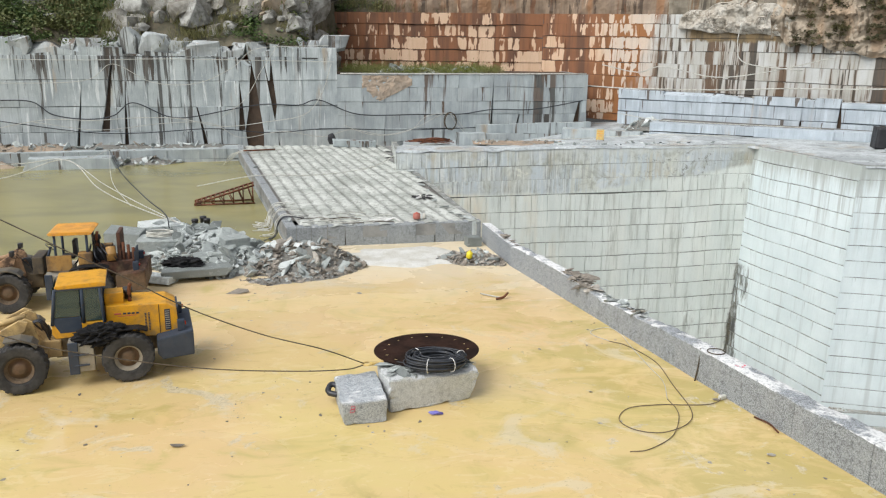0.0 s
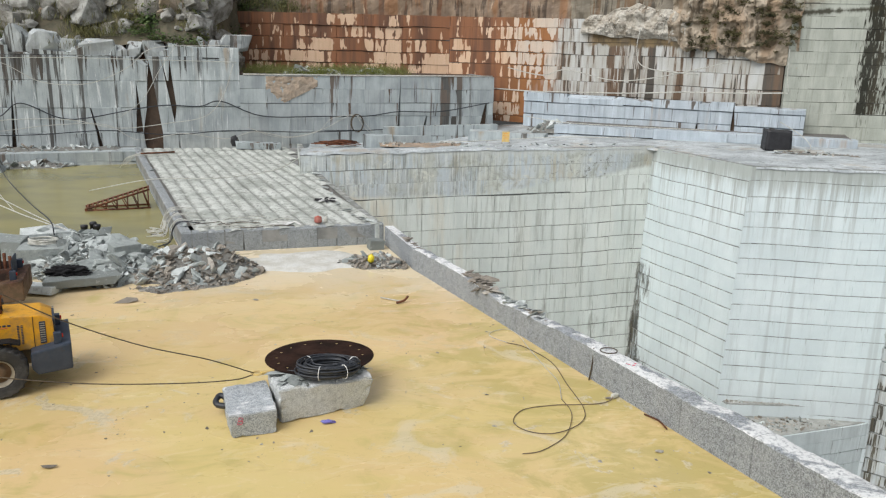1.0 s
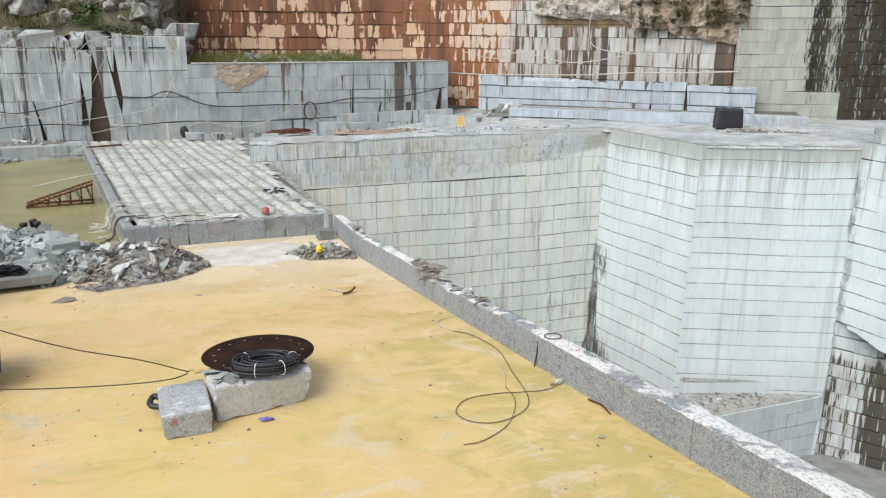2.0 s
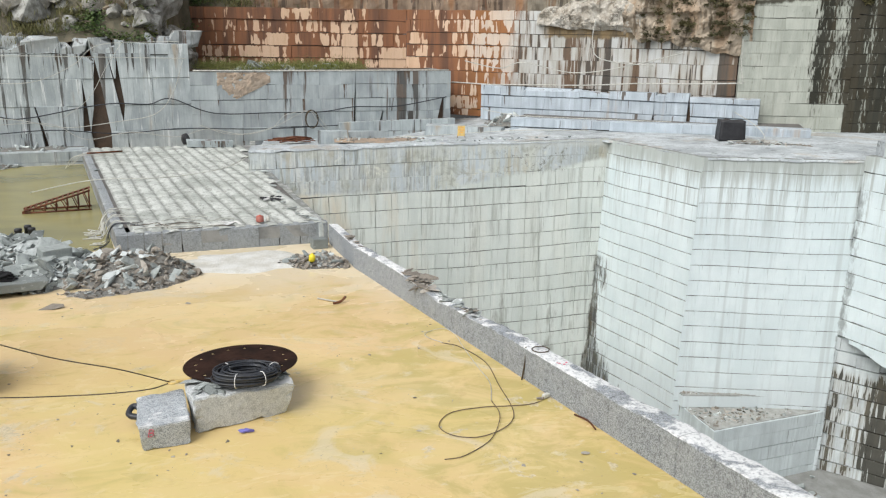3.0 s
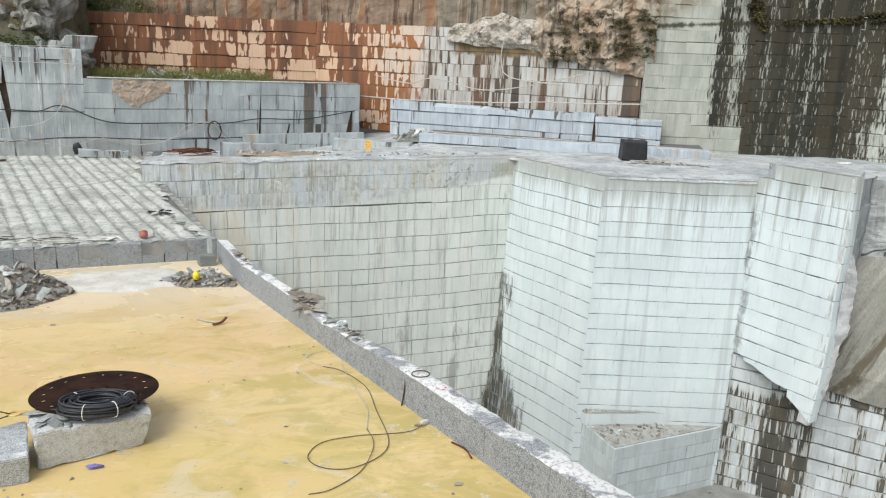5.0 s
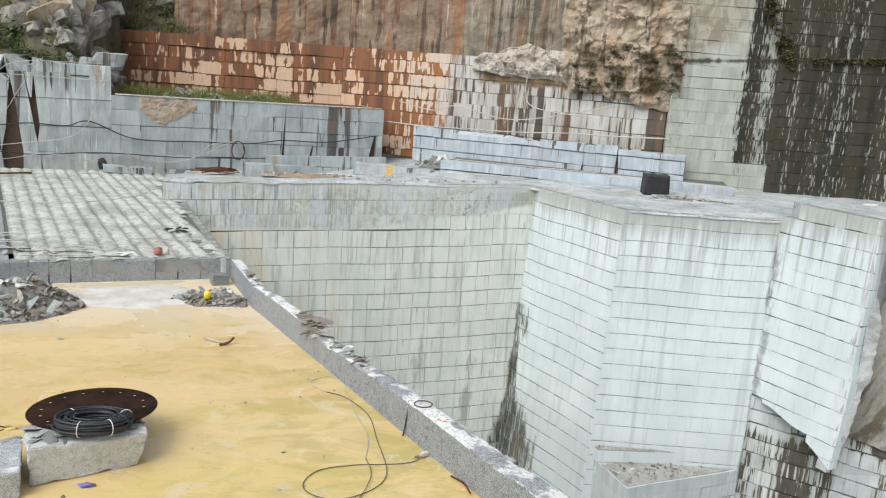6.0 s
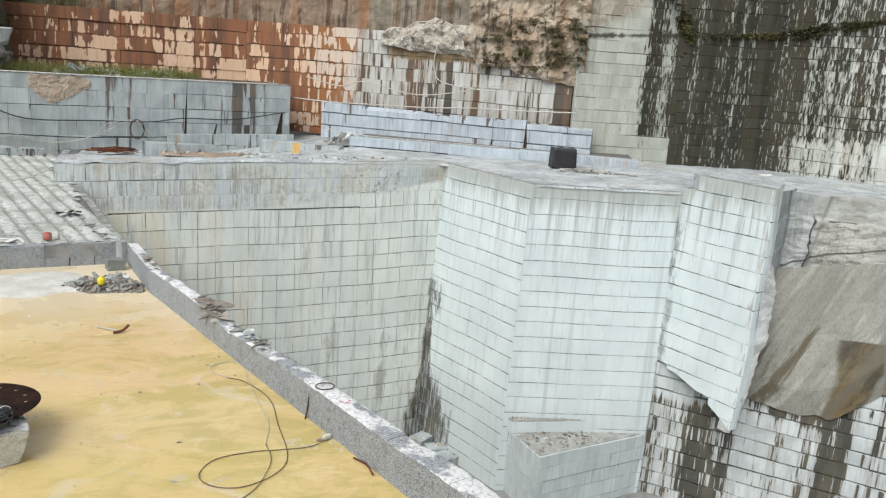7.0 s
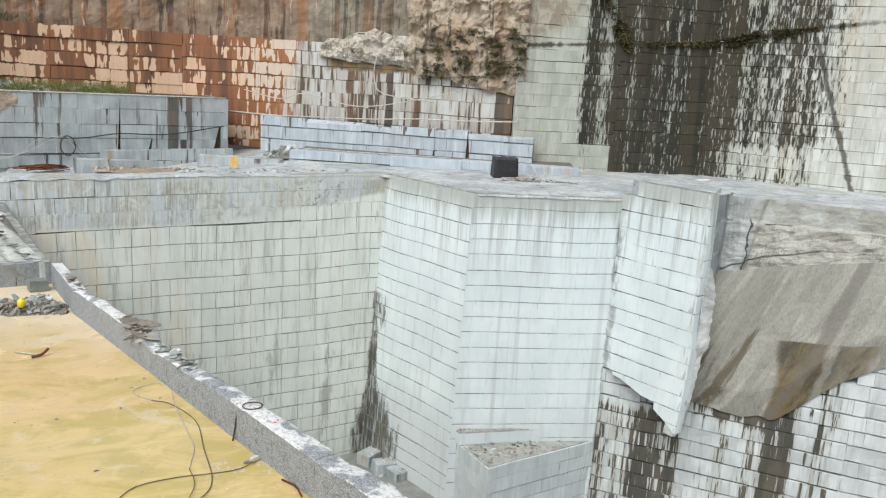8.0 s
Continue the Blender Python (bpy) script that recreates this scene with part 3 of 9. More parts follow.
def cap_rock():
    """The cap over the joint face: beige below, a smoother blue grey band on top, upright grey faces at its west end."""
    n, col, h = natural("beige and grey cap rock", (0.46, 0.458, 0.415), (0.36, 0.355, 0.31), (0.30, 0.285, 0.235), 0.1, 0.8)
    x, z = n.split(0), n.split(2)
    wave = n.calc("MULTIPLY", n.calc("SUBTRACT", n.noise(0.9, (1, 1, 1), 5, 0.7, offset=(2, 2, 6)), 0.5), 1.0)
    band = n.ramp(n.calc("ADD", z, wave), 1.75, 2.1)
    west = n.ramp(n.calc("ADD", x, n.calc("MULTIPLY", wave, 0.4)), 44.5, 44.3)
    streaks = n.noise(2.0, (1, 1, 0.06), 6, 0.72, offset=(9, 4, 4))
    blue = n.mix(n.ramp(streaks, 0.40, 0.62), (0.43, 0.455, 0.45), (0.27, 0.29, 0.285))
    soft = n.mix(n.ramp(n.noise(0.6, (1, 1, 0.8), 5, 0.6, offset=(1, 1, 4)), 0.4, 0.6), (0.43, 0.45, 0.43), (0.32, 0.325, 0.285))
    col = n.mix(n.calc("MULTIPLY", band, 0.9), col, soft)
    col = n.mix(n.calc("MULTIPLY", west, 0.9), col, blue)
    line = n.calc("SUBTRACT", n.calc("MULTIPLY", profile(n, x, 40, 70, [(40, 0.05), (43.5, 0.29), (45.0, 0.36), (47.8, 0.45), (53, 0.48), (70, 0.5)]), 10.0), 3.9)
    wave = n.calc("MULTIPLY", wave, 0.35)
    open_ = n.ramp(n.calc("ABSOLUTE", n.calc("ADD", n.calc("SUBTRACT", z, line), wave)), 0.10, 0.03)
    col = n.mix(n.calc("MULTIPLY", open_, n.ramp(x, 49.0, 46.0, 0.1, 0.85)), col, (0.05, 0.048, 0.04))
    split = n.ramp(n.calc("ABSOLUTE", n.calc("SUBTRACT", n.calc("ADD", x, n.calc("MULTIPLY", wave, 1.5)), n.calc("ADD", 44.05, n.calc("MULTIPLY", z, 0.13)))), 0.07, 0.02)
    col = n.mix(n.calc("MULTIPLY", split, n.ramp(z, 2.3, 1.9)), col, (0.05, 0.05, 0.045))
    rift = n.ramp(n.calc("ABSOLUTE", n.calc("ADD", n.calc("SUBTRACT", z, 1.9), wave)), 0.06, 0.02)
    col = n.mix(n.calc("MULTIPLY", rift, n.ramp(n.noise(0.5, (1, 1, 0.2), 3, 0.6, offset=(6, 0, 0)), 0.5, 0.58)), col, (0.08, 0.078, 0.065))
    return n.done(col, 0.85, h, 0.8, 0.12)


def rubble_rock(name, pale, mid, dark):
    """Broken stone: each piece its own tone, with blotches and crisp fracture relief."""
    n = Nodes(name)
    r = n.any_random()
    col = n.mix(n.ramp(r, 0.0, 0.45), dark, mid)
    col = n.mix(n.ramp(r, 0.55, 0.95), col, pale)
    f = n.noise(4.5, (1, 1, 1), 6, 0.7, offset=n.shift(r, 40))
    col = n.mix(n.ramp(f, 0.48, 0.66, 0, 0.5), col, tuple(c * 0.5 for c in mid))
    col = n.mix(n.ramp(f, 0.44, 0.32, 0, 0.35), col, pale)
    return n.done(col, 0.85, n.noise(7, (1, 1, 1), 8, 0.72), 0.8, 0.12)


m_joint = plain_rock("dark damp joint", (0.11, 0.105, 0.095), (0.18, 0.17, 0.155), (0.08, 0.075, 0.065), 1.5)
m_joint_pale = plain_rock("grey gritty joint", (0.36, 0.375, 0.37), (0.22, 0.23, 0.225), (0.30, 0.31, 0.30), 1.5)
m_soil = plain_rock("brown soil fill", (0.075, 0.046, 0.028), (0.04, 0.027, 0.018), (0.12, 0.068, 0.035), 1.5)
def dusty_top():
    n = Nodes("dusty broken granite top")
    a = n.noise(0.35, (1, 1, 1), 6, 0.65)
    col = n.mix(n.ramp(a, 0.35, 0.65), (0.60, 0.625, 0.61), (0.37, 0.385, 0.375))
    b = n.noise(0.8, (1, 1, 1), 6, 0.7, offset=(9, 2, 0), warp=0.6)
    col = n.mix(n.ramp(b, 0.57, 0.66, 0, 0.8), col, (0.33, 0.315, 0.275))
    col = n.mix(n.ramp(b, 0.40, 0.30, 0, 0.8), col, (0.17, 0.175, 0.17))
    g = n.noise(6, (1, 1, 1), 6, 0.75)
    col = n.mix(n.ramp(g, 0.5, 0.7, 0, 0.5), col, (0.22, 0.21, 0.19))
    return n.done(col, 0.85, n.calc("ADD", b, n.calc("MULTIPLY", g, 0.5)), 0.6, 0.12)


m_top = dusty_top()


def terrace_top():
    """Grey trodden granite with pale dust, damp patches and grit."""
    n = Nodes("grey trodden granite terrace")
    a = n.noise(0.35, (1, 1, 1), 6, 0.68, warp=0.8)
    col = n.mix(n.ramp(a, 0.36, 0.62), (0.52, 0.56, 0.57), (0.33, 0.36, 0.37))
    b = n.noise(0.9, (1, 1, 1), 7, 0.72, offset=(9, 2, 0), warp=0.8)
    col = n.mix(n.ramp(b, 0.55, 0.63, 0, 0.75), col, (0.20, 0.21, 0.205))
    col = n.mix(n.ramp(b, 0.41, 0.33, 0, 0.7), col, (0.66, 0.69, 0.69))
    col = n.mix(n.ramp(n.noise(0.25, (1, 1, 1), 5, 0.6, offset=(2, 6, 0)), 0.56, 0.64, 0, 0.5), col, (0.40, 0.345, 0.26))
    g = n.noise(6, (1, 1, 1), 6, 0.75)
    col = n.mix(n.ramp(g, 0.5, 0.66, 0, 0.55), col, (0.17, 0.175, 0.17))
    return n.done(col, 0.85, n.calc("ADD", b, n.calc("MULTIPLY", g, 0.5)), 0.7, 0.12)


m_terrace = terrace_top()
m_boulder = plain_rock("lichen grey boulder", (0.43, 0.435, 0.405), (0.14, 0.135, 0.115), (0.27, 0.24, 0.19), 1.3, 1.0)
n_, c_, h_ = natural("pale broken granite", (0.57, 0.545, 0.485), (0.42, 0.38, 0.315), (0.21, 0.145, 0.085), 0.2)
m_cap = n_.done(c_, 0.85, h_, 0.9, 0.15)
m_brown_rock = plain_rock("weathered brown rock", (0.40, 0.30, 0.21), (0.26, 0.21, 0.16), (0.42, 0.35, 0.26), 0.7, 0.8)
m_joint_cap = cap_rock()
m_return = sawn_stone("blue grey fractured granite", (0.34, 0.37, 0.375), (0.24, 0.265, 0.27), (0.09, 0.095, 0.095), 0, 0.3, 1.0, lime=0.08, apart=0.0)
m_ledge_top = plain_rock("grey gritty ledge", (0.42, 0.435, 0.41), (0.24, 0.25, 0.23), (0.36, 0.355, 0.32), 1.4)
m_fracture = plain_rock("white fractured granite", (0.74, 0.765, 0.755), (0.48, 0.50, 0.49), (0.62, 0.63, 0.60), 1.2, 1.0)
m_patch = plain_rock("tan natural joint rock", (0.50, 0.37, 0.26), (0.34, 0.27, 0.20), (0.46, 0.40, 0.33), 1.6, 0.8)
m_earth = plain_rock("hill soil under scrub", (0.08, 0.07, 0.04), (0.17, 0.135, 0.085), (0.05, 0.06, 0.03), 0.8)
m_pitfloor = plain_rock("grey pit sludge", (0.32, 0.33, 0.315), (0.19, 0.195, 0.18), (0.26, 0.26, 0.24), 0.9)


def mud():
    n = Nodes("yellow wet quarry mud")
    big = n.noise(0.10, (1, 1.5, 1), 6, 0.62, warp=1.2)
    mid = n.noise(0.42, (1, 1.5, 1), 7, 0.65, offset=(9, 4, 0), warp=1.0)
    col = n.mix(n.ramp(big, 0.34, 0.64), (0.595, 0.47, 0.185), (0.615, 0.445, 0.21))
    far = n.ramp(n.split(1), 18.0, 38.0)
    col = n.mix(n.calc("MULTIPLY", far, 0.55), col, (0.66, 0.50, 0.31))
    olive = n.calc("ADD", mid, n.calc("MULTIPLY", n.ramp(n.calc("ADD", n.split(0), n.calc("MULTIPLY", n.split(1), 0.36)), 9.5, 14.5, 0.0, 0.11), n.ramp(n.split(1), 34.0, 27.0)))
    col = n.mix(n.ramp(olive, 0.50, 0.70, 0, 0.75), col, (0.435, 0.36, 0.12))
    col = n.mix(n.ramp(mid, 0.42, 0.32, 0, 0.5), col, (0.68, 0.53, 0.26))
    pale = n.noise(0.30, (1, 1.3, 1), 6, 0.65, offset=(31, 12, 0), warp=1.5)
    col = n.mix(n.ramp(pale, 0.58, 0.66, 0, 0.55), col, (0.60, 0.53, 0.38))
    dried = n.noise(0.42, (1, 1, 1), 6, 0.6, offset=(5, 21, 0), warp=0.8)
    dried = n.calc("ADD", dried, n.calc("MULTIPLY", n.calc("SUBTRACT", n.noise(5, (1, 1, 1), 5, 0.7, offset=(1, 3, 0)), 0.5), 0.10))
    col = n.mix(n.calc("MULTIPLY", n.ramp(dried, 0.60, 0.63, 0, 0.8), n.ramp(n.split(1), 30.0, 24.0, 0.25, 1.0)), col, n.mix(n.ramp(n.noise(9, (1, 1, 1), 6, 0.75), 0.42, 0.62), (0.60, 0.52, 0.36), (0.40, 0.345, 0.23)))
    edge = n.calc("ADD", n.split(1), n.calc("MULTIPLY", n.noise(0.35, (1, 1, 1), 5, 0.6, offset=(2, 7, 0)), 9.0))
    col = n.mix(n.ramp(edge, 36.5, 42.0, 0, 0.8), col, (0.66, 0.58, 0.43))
    dark = n.noise(0.5, (1.6, 0.8, 1), 6, 0.7, offset=(3, 32, 0), warp=2.0)
    col = n.mix(n.ramp(dark, 0.66, 0.70, 0, 0.6), col, (0.27, 0.24, 0.15))
    grit = n.noise(7, (1, 1, 1), 6, 0.75)
    speck = n.calc("MULTIPLY", n.ramp(grit, 0.57, 0.66), n.ramp(pale, 0.50, 0.60))
    col = n.mix(n.calc("MULTIPLY", speck, 0.6), col, (0.26, 0.20, 0.10))
    fine = n.noise(16, (1, 1, 1), 5, 0.75, offset=(2, 2, 0))
    clots = n.calc("MULTIPLY", n.ramp(fine, 0.60, 0.67), n.ramp(n.noise(0.7, (1, 1, 1), 5, 0.7, offset=(14, 5, 0)), 0.52, 0.64, 0.12, 0.75))
    col = n.mix(clots, col, (0.24, 0.185, 0.085))
    film = n.noise(0.8, (0.7, 1.6, 1), 6, 0.7, offset=(7, 19, 0), warp=1.5)
    col = n.mix(n.ramp(film, 0.575, 0.60, 0, 0.28), col, (0.70, 0.58, 0.34))
    col = n.mix(n.ramp(film, 0.41, 0.38, 0, 0.30), col, (0.45, 0.335, 0.125))
    wet = n.ramp(n.noise(0.16, (1, 1.6, 1), 5, offset=(3, 8, 0), warp=0.6), 0.42, 0.58, 0.05, 0.45)
    bump = n.calc("ADD", n.calc("MULTIPLY", mid, 1.0), n.calc("MULTIPLY", grit, 0.25))
    return n.done(col, wet, bump, 0.08, 0.06)


def pond_water():
    n = Nodes("olive muddy water")
    f = n.noise(0.12, (1, 1.5, 1), 4, warp=0.5)
    col = n.mix(n.ramp(f, 0.35, 0.65), (0.30, 0.27, 0.115), (0.225, 0.21, 0.10))
    rip = n.noise(2.0, (1, 2.2, 1), 3)
    return n.done(col, 0.22, rip, 0.12, 0.03)


m_mud, m_pond = mud(), pond_water()


# ---------------------------------------------------------------- builders
def mesh_of(name, verts, faces, material, smooth=False, uv=None):
    me = bpy.data.meshes.new(name)
    me.from_pydata([tuple(v) for v in verts], [], faces)
    me.materials.append(material)
    me.update()
    if uv is not None:
        corner = np.empty(len(me.loops), dtype=np.int32)
        me.loops.foreach_get("vertex_index", corner)
        me.uv_layers.new(name="UVMap").data.foreach_set("uv", np.array(uv, dtype=np.float32)[corner].ravel())
    if smooth:
        me.polygons.foreach_set("use_smooth", [True] * len(me.polygons))
    return me


def from_bm(name, bm, material, smooth=False):
    me = bpy.data.meshes.new(name)
    bm.to_mesh(me)
    bm.free()
    for m in material if isinstance(material, (list, tuple)) else [material]:
        me.materials.append(m)
    if smooth:
        me.polygons.foreach_set("use_smooth", [True] * len(me.polygons))
    return me


def part(name, data, parent, label="", m=None):
    """One mesh object under a thing or a part; m is its place relative to the parent."""
    ob = new(name, data)
    ob.parent = parent
    if m is not None:
        ob.matrix_basis = m
    if label:
        ob["label"] = label
    return ob


def prism(points, z0, z1):
    """Vertices and faces of an upright prism over a plan outline; z1 may be a list with a height for each corner."""
    k = len(points)
    tops = z1 if isinstance(z1, (list, tuple)) else [z1] * k
    v = [(x, y, z0) for x, y in points] + [(x, y, t) for (x, y), t in zip(points, tops)]
    f = [tuple(reversed(range(k))), tuple(range(k, 2 * k))]
    f += [(i, (i + 1) % k, k + (i + 1) % k, k + i) for i in range(k)]
    return v, f


ASPECTS = (0.6, 1.0, 1.6, 2.5, 4.0, 6.0)


def lerp(a, b, t):
    return a + (b - a) * t


def block_shape(rng, aspect, chamfer=1.0):
    """A unit block, x and z from -0.5 to 0.5, front at y = 0 and back at y = 1, with worn front edges; aspect: width to height."""
    c = (0.018 + rng.random() * 0.022) * chamfer
    j = lambda: rng.uniform(-0.010, 0.010) * chamfer
    s = [(-0.5, -0.5), (0.5, -0.5), (0.5, 0.5), (-0.5, 0.5)]
    v = [(x * (1 - 0.25 * c / aspect) + j() * 0.2 / aspect, -rng.random() * 0.05, z * (1 - 3 * c) + j()) for x, z in s]
    v += [(x, 0.10 + rng.random() * 0.05, z + j()) for x, z in s]
    v += [(x, 1.0, z) for x, z in s]
    f = [(0, 1, 2, 3)]
    for a in (0, 4):
        f += [(a + 4 + i, a + 4 + (i + 1) % 4, a + (i + 1) % 4, a + i) for i in range(4)]
    return v, f


SHAPES = [[block_shape(random.Random(k * 10 + i), a) for k in range(5)] for i, a in enumerate(ASPECTS)]
TIGHT = [[block_shape(random.Random(k * 10 + i + 500), a, 0.3) for k in range(5)] for i, a in enumerate(ASPECTS)]
FLAT = [[block_shape(random.Random(k * 10 + i + 900), a, 0.06) for k in range(5)] for i, a in enumerate(ASPECTS)]


def sawn_wall(name, label, p, q, top, foot, course, width, material, seed, singles=300, joint=0.03, cracks=0.0, rough=0.03, skip=None, depth=0.45, back=1.6, core_top=None,
              upright=0.006, keep=0.55, ragged=0.0, core_foot=None, uneven=0.6, under=None, tight=False, even=False, plain=None, crack_width=1.0, crest=None, low=None, dip=0.0, core_to=None, end=None, fill=None):
    """A quarry face of sawn courses from p to q in plan, its front to the right hand of the way from p to q.
    top: height at p and at q. Upright cuts run on from course to course; keep: the share of them that each course shows;
    cracks: share of the cuts that gape. The first blocks are parts of their own, the rest one joined part.
    low: where p and q lie in plan 16.7 m below the top, as the cuts step forward on the way down; plain(s, z): how far the joints are closed
    there (1: no joint shows); dip: rise of the courses for each metre from p to q;
    fill: material seen in the joints; core_to: where the rock behind the blocks ends; end(z): where the face breaks off."""
    rng = random.Random(seed)
    forms = TIGHT if tight else SHAPES
    p, q = Vector(p), Vector(q)
    way = (q - p).normalized()
    out = Vector((way.y, -way.x))
    length = (q - p).length
    wall = new(name, None)
    wall["label"], wall["kind"], wall["category"] = label, "structure", "quarry wall"
    recess = max(0.10, rough * (1 + uneven) + 0.06)
    if cracks:
        recess = 0.4
    inset = way * min(0.35, length * 0.1)
    core_end = p + way * core_to if core_to else q - inset
    a, b, c, d = p + inset - out * recess, core_end - out * recess, core_end - out * (back + recess), p + inset - out * (back + recess)
    v, f = prism([a, b, c, d], foot if core_foot is None else core_foot, [t - 0.05 - ragged for t in (core_top or top)] + [t - 0.05 - ragged for t in reversed(core_top or top)])
    part("wall_core", mesh_of("wall_core", v, f, fill or (m_soil if cracks else m_joint)), wall)
    shapes = [[mesh_of("stone_block", *s, material, uv=[(x + 0.5, z + 0.5) for x, _, z in s[0]]) for s in row] for row in forms]
    flat = [[mesh_of("stone_block", *s, material, uv=[(x + 0.5, z + 0.5) for x, _, z in s[0]]) for s in line] for line in FLAT] if plain else shapes
    p_top = p
    fall = [Vector(g) - e for g, e in zip(low, (p, q))] if low else None
    turn = math.atan2(way.y, way.x)
    cuts, s = [], rng.uniform(0.3, 1.0) * width
    while s < length - 0.2:
        cuts.append(s)
        s += width * (rng.uniform(0.85, 1.15) if even else rng.choice((0.4, 0.6, 0.8, 0.9, 1.0, 1.1, 1.3, 1.6)))
    split = {}
    for i in range(len(cuts)):
        if rng.random() < cracks:
            high = lerp(foot, max(top), rng.uniform(0.45, 1.1))
            low = foot if rng.random() < 0.7 else lerp(foot, high, rng.uniform(0.1, 0.5))
            split[i] = (high, low, crack_width * rng.choice((0.35, 0.5, 0.8, 1.2, 1.9)), rng.uniform(-0.2, 0.2))

    def gap(i, zz, side):
        """Where the open crack i has its left (-1) or right (1) lip at a height."""
        high, low, w, slant = split[i]
        k = max(0.0, min(1.0, (high - zz) / max(high - low, 0.5)))
        wide = w * k ** 0.8 * (1 + 0.9 * noise.noise((i * 3.3, zz * 0.7, side)))
        return cuts[i] + slant * (high - zz) + side * wide / 2

    made, rest_v, rest_f, rest_uv = 0, [], [], []
    z, row = max(top) + ragged * 1.2 + 0.16, 0
    while z > foot:
        h = course * rng.uniform(0.92, 1.08)
        step = rng.uniform(-rough, rough)
        if fall:
            k = (max(top) - z + h / 2) / 16.7
            p, q_here = p_top + fall[0] * k, q + fall[1] * k
            length = (q_here - p).length
            way = (q_here - p).normalized()
            out = Vector((way.y, -way.x))
            turn = math.atan2(way.y, way.x)
        line = [(0.0, 0.0)]
        for i, c in enumerate(cuts):
            if i in split and split[i][0] > z - h * 0.5 and split[i][1] < z:
                line.append((c, i + 1000))
            elif rng.random() < keep * (1 - (min(1, 2 * plain(c, z - h / 2)) if plain else 0)) and c < length - 0.2:
                line.append((c + rng.uniform(-0.06, 0.06) * width * (0.5 if even else 1.0), upright * rng.uniform(0.3, 1.8)))
        line.append((length, 0.0))
        for (s0, g0), (s1, g1) in zip(line, line[1:]):
            left, right = int(g0) - 1000, int(g1) - 1000
            if left >= 0:
                s0, g0 = gap(left, z - h / 2, 1), 0
            if right >= 0:
                s1, g1 = gap(right, z - h / 2, -1), 0
            s0, s1 = s0 + g0 / 2, s1 - g1 / 2
            mid = (s0 + s1) / 2
            t = top[0] + (top[1] - top[0]) * mid / length
            if crest:
                t = crest(mid)
            if ragged:
                t += ragged * 1.3 * noise.noise((mid * 0.35, seed, 0)) + ragged * 1.1 * noise.noise((mid * 0.9, seed, 3))
            shut = plain(mid, z - h / 2) if plain else 0.0
            wave = lambda at: dip * (at - length) + 0.10 * noise.noise((at * 0.22, row * (0.06 if even else 0.3), seed)) + (0.012 if even else 0.03) * noise.noise((at * 1.1, row * 1.7, seed))
            tilt = math.atan2(wave(s1) - wave(s0), max(s1 - s0, 0.5))
            zt, zb = min(z + wave(mid) - joint * (1 - shut) * rng.uniform(0.7, 1.1), t), max(z - h + wave(mid), foot)
            if s1 - s0 < 0.1 or zt - zb < 0.1 or (skip and skip(mid, (zt + zb) / 2)):
                continue
            face = p + way * mid + out * (step + rng.uniform(-rough, rough) * uneven)
            m = Matrix.LocRotScale((face.x, face.y, (zt + zb) / 2), Euler((rng.uniform(-0.006, 0.006), -tilt, turn + rng.uniform(-0.005, 0.005))), (s1 - s0, depth, zt - zb))
            i = min(range(len(ASPECTS)), key=lambda n: abs(math.log(ASPECTS[n] * (zt - zb) / (s1 - s0))))
            k = rng.randrange(5)
            forms = FLAT if shut > 0.5 else TIGHT if tight else SHAPES
            crown = ragged and zt >= t - 0.01
            if left >= 0 or right >= 0 or crown or (end and s1 > min(end(zt), end(zb))) or (under and zb < max(under(s0), under(s1)) + 0.05):
                # a block of its own shape: beside an open crack, on the broken crest or over the broken foot
                lift = [rng.uniform(-0.55, 0.45) * ragged if crown else 0.0 for _ in range(4)]
                own = []
                for x, y, zz in forms[i][k][0]:
                    zw = lerp(zb, zt, zz + 0.5)
                    a0 = gap(left, zw, 1) if left >= 0 else s0
                    a1 = gap(right, zw, -1) if right >= 0 else s1
                    at = lerp(a0, a1, x + 0.5)
                    if end:
                        at = min(at, end(zw))
                    if zz > 0:
                        zw += lift[(x > 0) + 2 * (y > 0.5)]
                    if under:
                        zw = max(zw, under(at) + 0.25 * noise.noise((at * 1.5, seed, 0)))
                    g = p + way * at + out * ((face - p - way * mid).dot(out) - y * depth)
                    own.append((g.x, g.y, zw))
                part("stone_block", mesh_of("stone_block", own, forms[i][k][1], material, uv=[(x + 0.5, zz + 0.5) for x, _, zz in forms[i][k][0]]), wall)
                made += 1
            elif made < singles:
                part("stone_block", (flat if shut > 0.5 else shapes)[i][k], wall, m=m)
                made += 1
            else:
                o = len(rest_v)
                rest_v += [m @ Vector(x) for x in forms[i][k][0]]
                rest_f += [tuple(n + o for n in fc) for fc in forms[i][k][1]]
                rest_uv += [(x + 0.5, zz + 0.5) for x, _, zz in forms[i][k][0]]
        z -= h
        row += 1
    if rest_v:
        part("stone_blocks", mesh_of("stone_blocks", rest_v, rest_f, material, uv=rest_uv), wall)["kind"] = "stuff"
    return wall


def setting(name, label, data, category="ground"):
    return tagged(new(name, data), label, category, kind="structure")


def curve_of(x, knots):
    """Straight lines through knots."""
    if x <= knots[0][0]:
        return knots[0][1]
    for (x0, y0), (x1, y1) in zip(knots, knots[1:]):
        if x <= x1:
            return lerp(y0, y1, (x - x0) / (x1 - x0))
    return knots[-1][1]


# ---------------------------------------------------------------- the quarry's levels
PIT_Z = -19.5

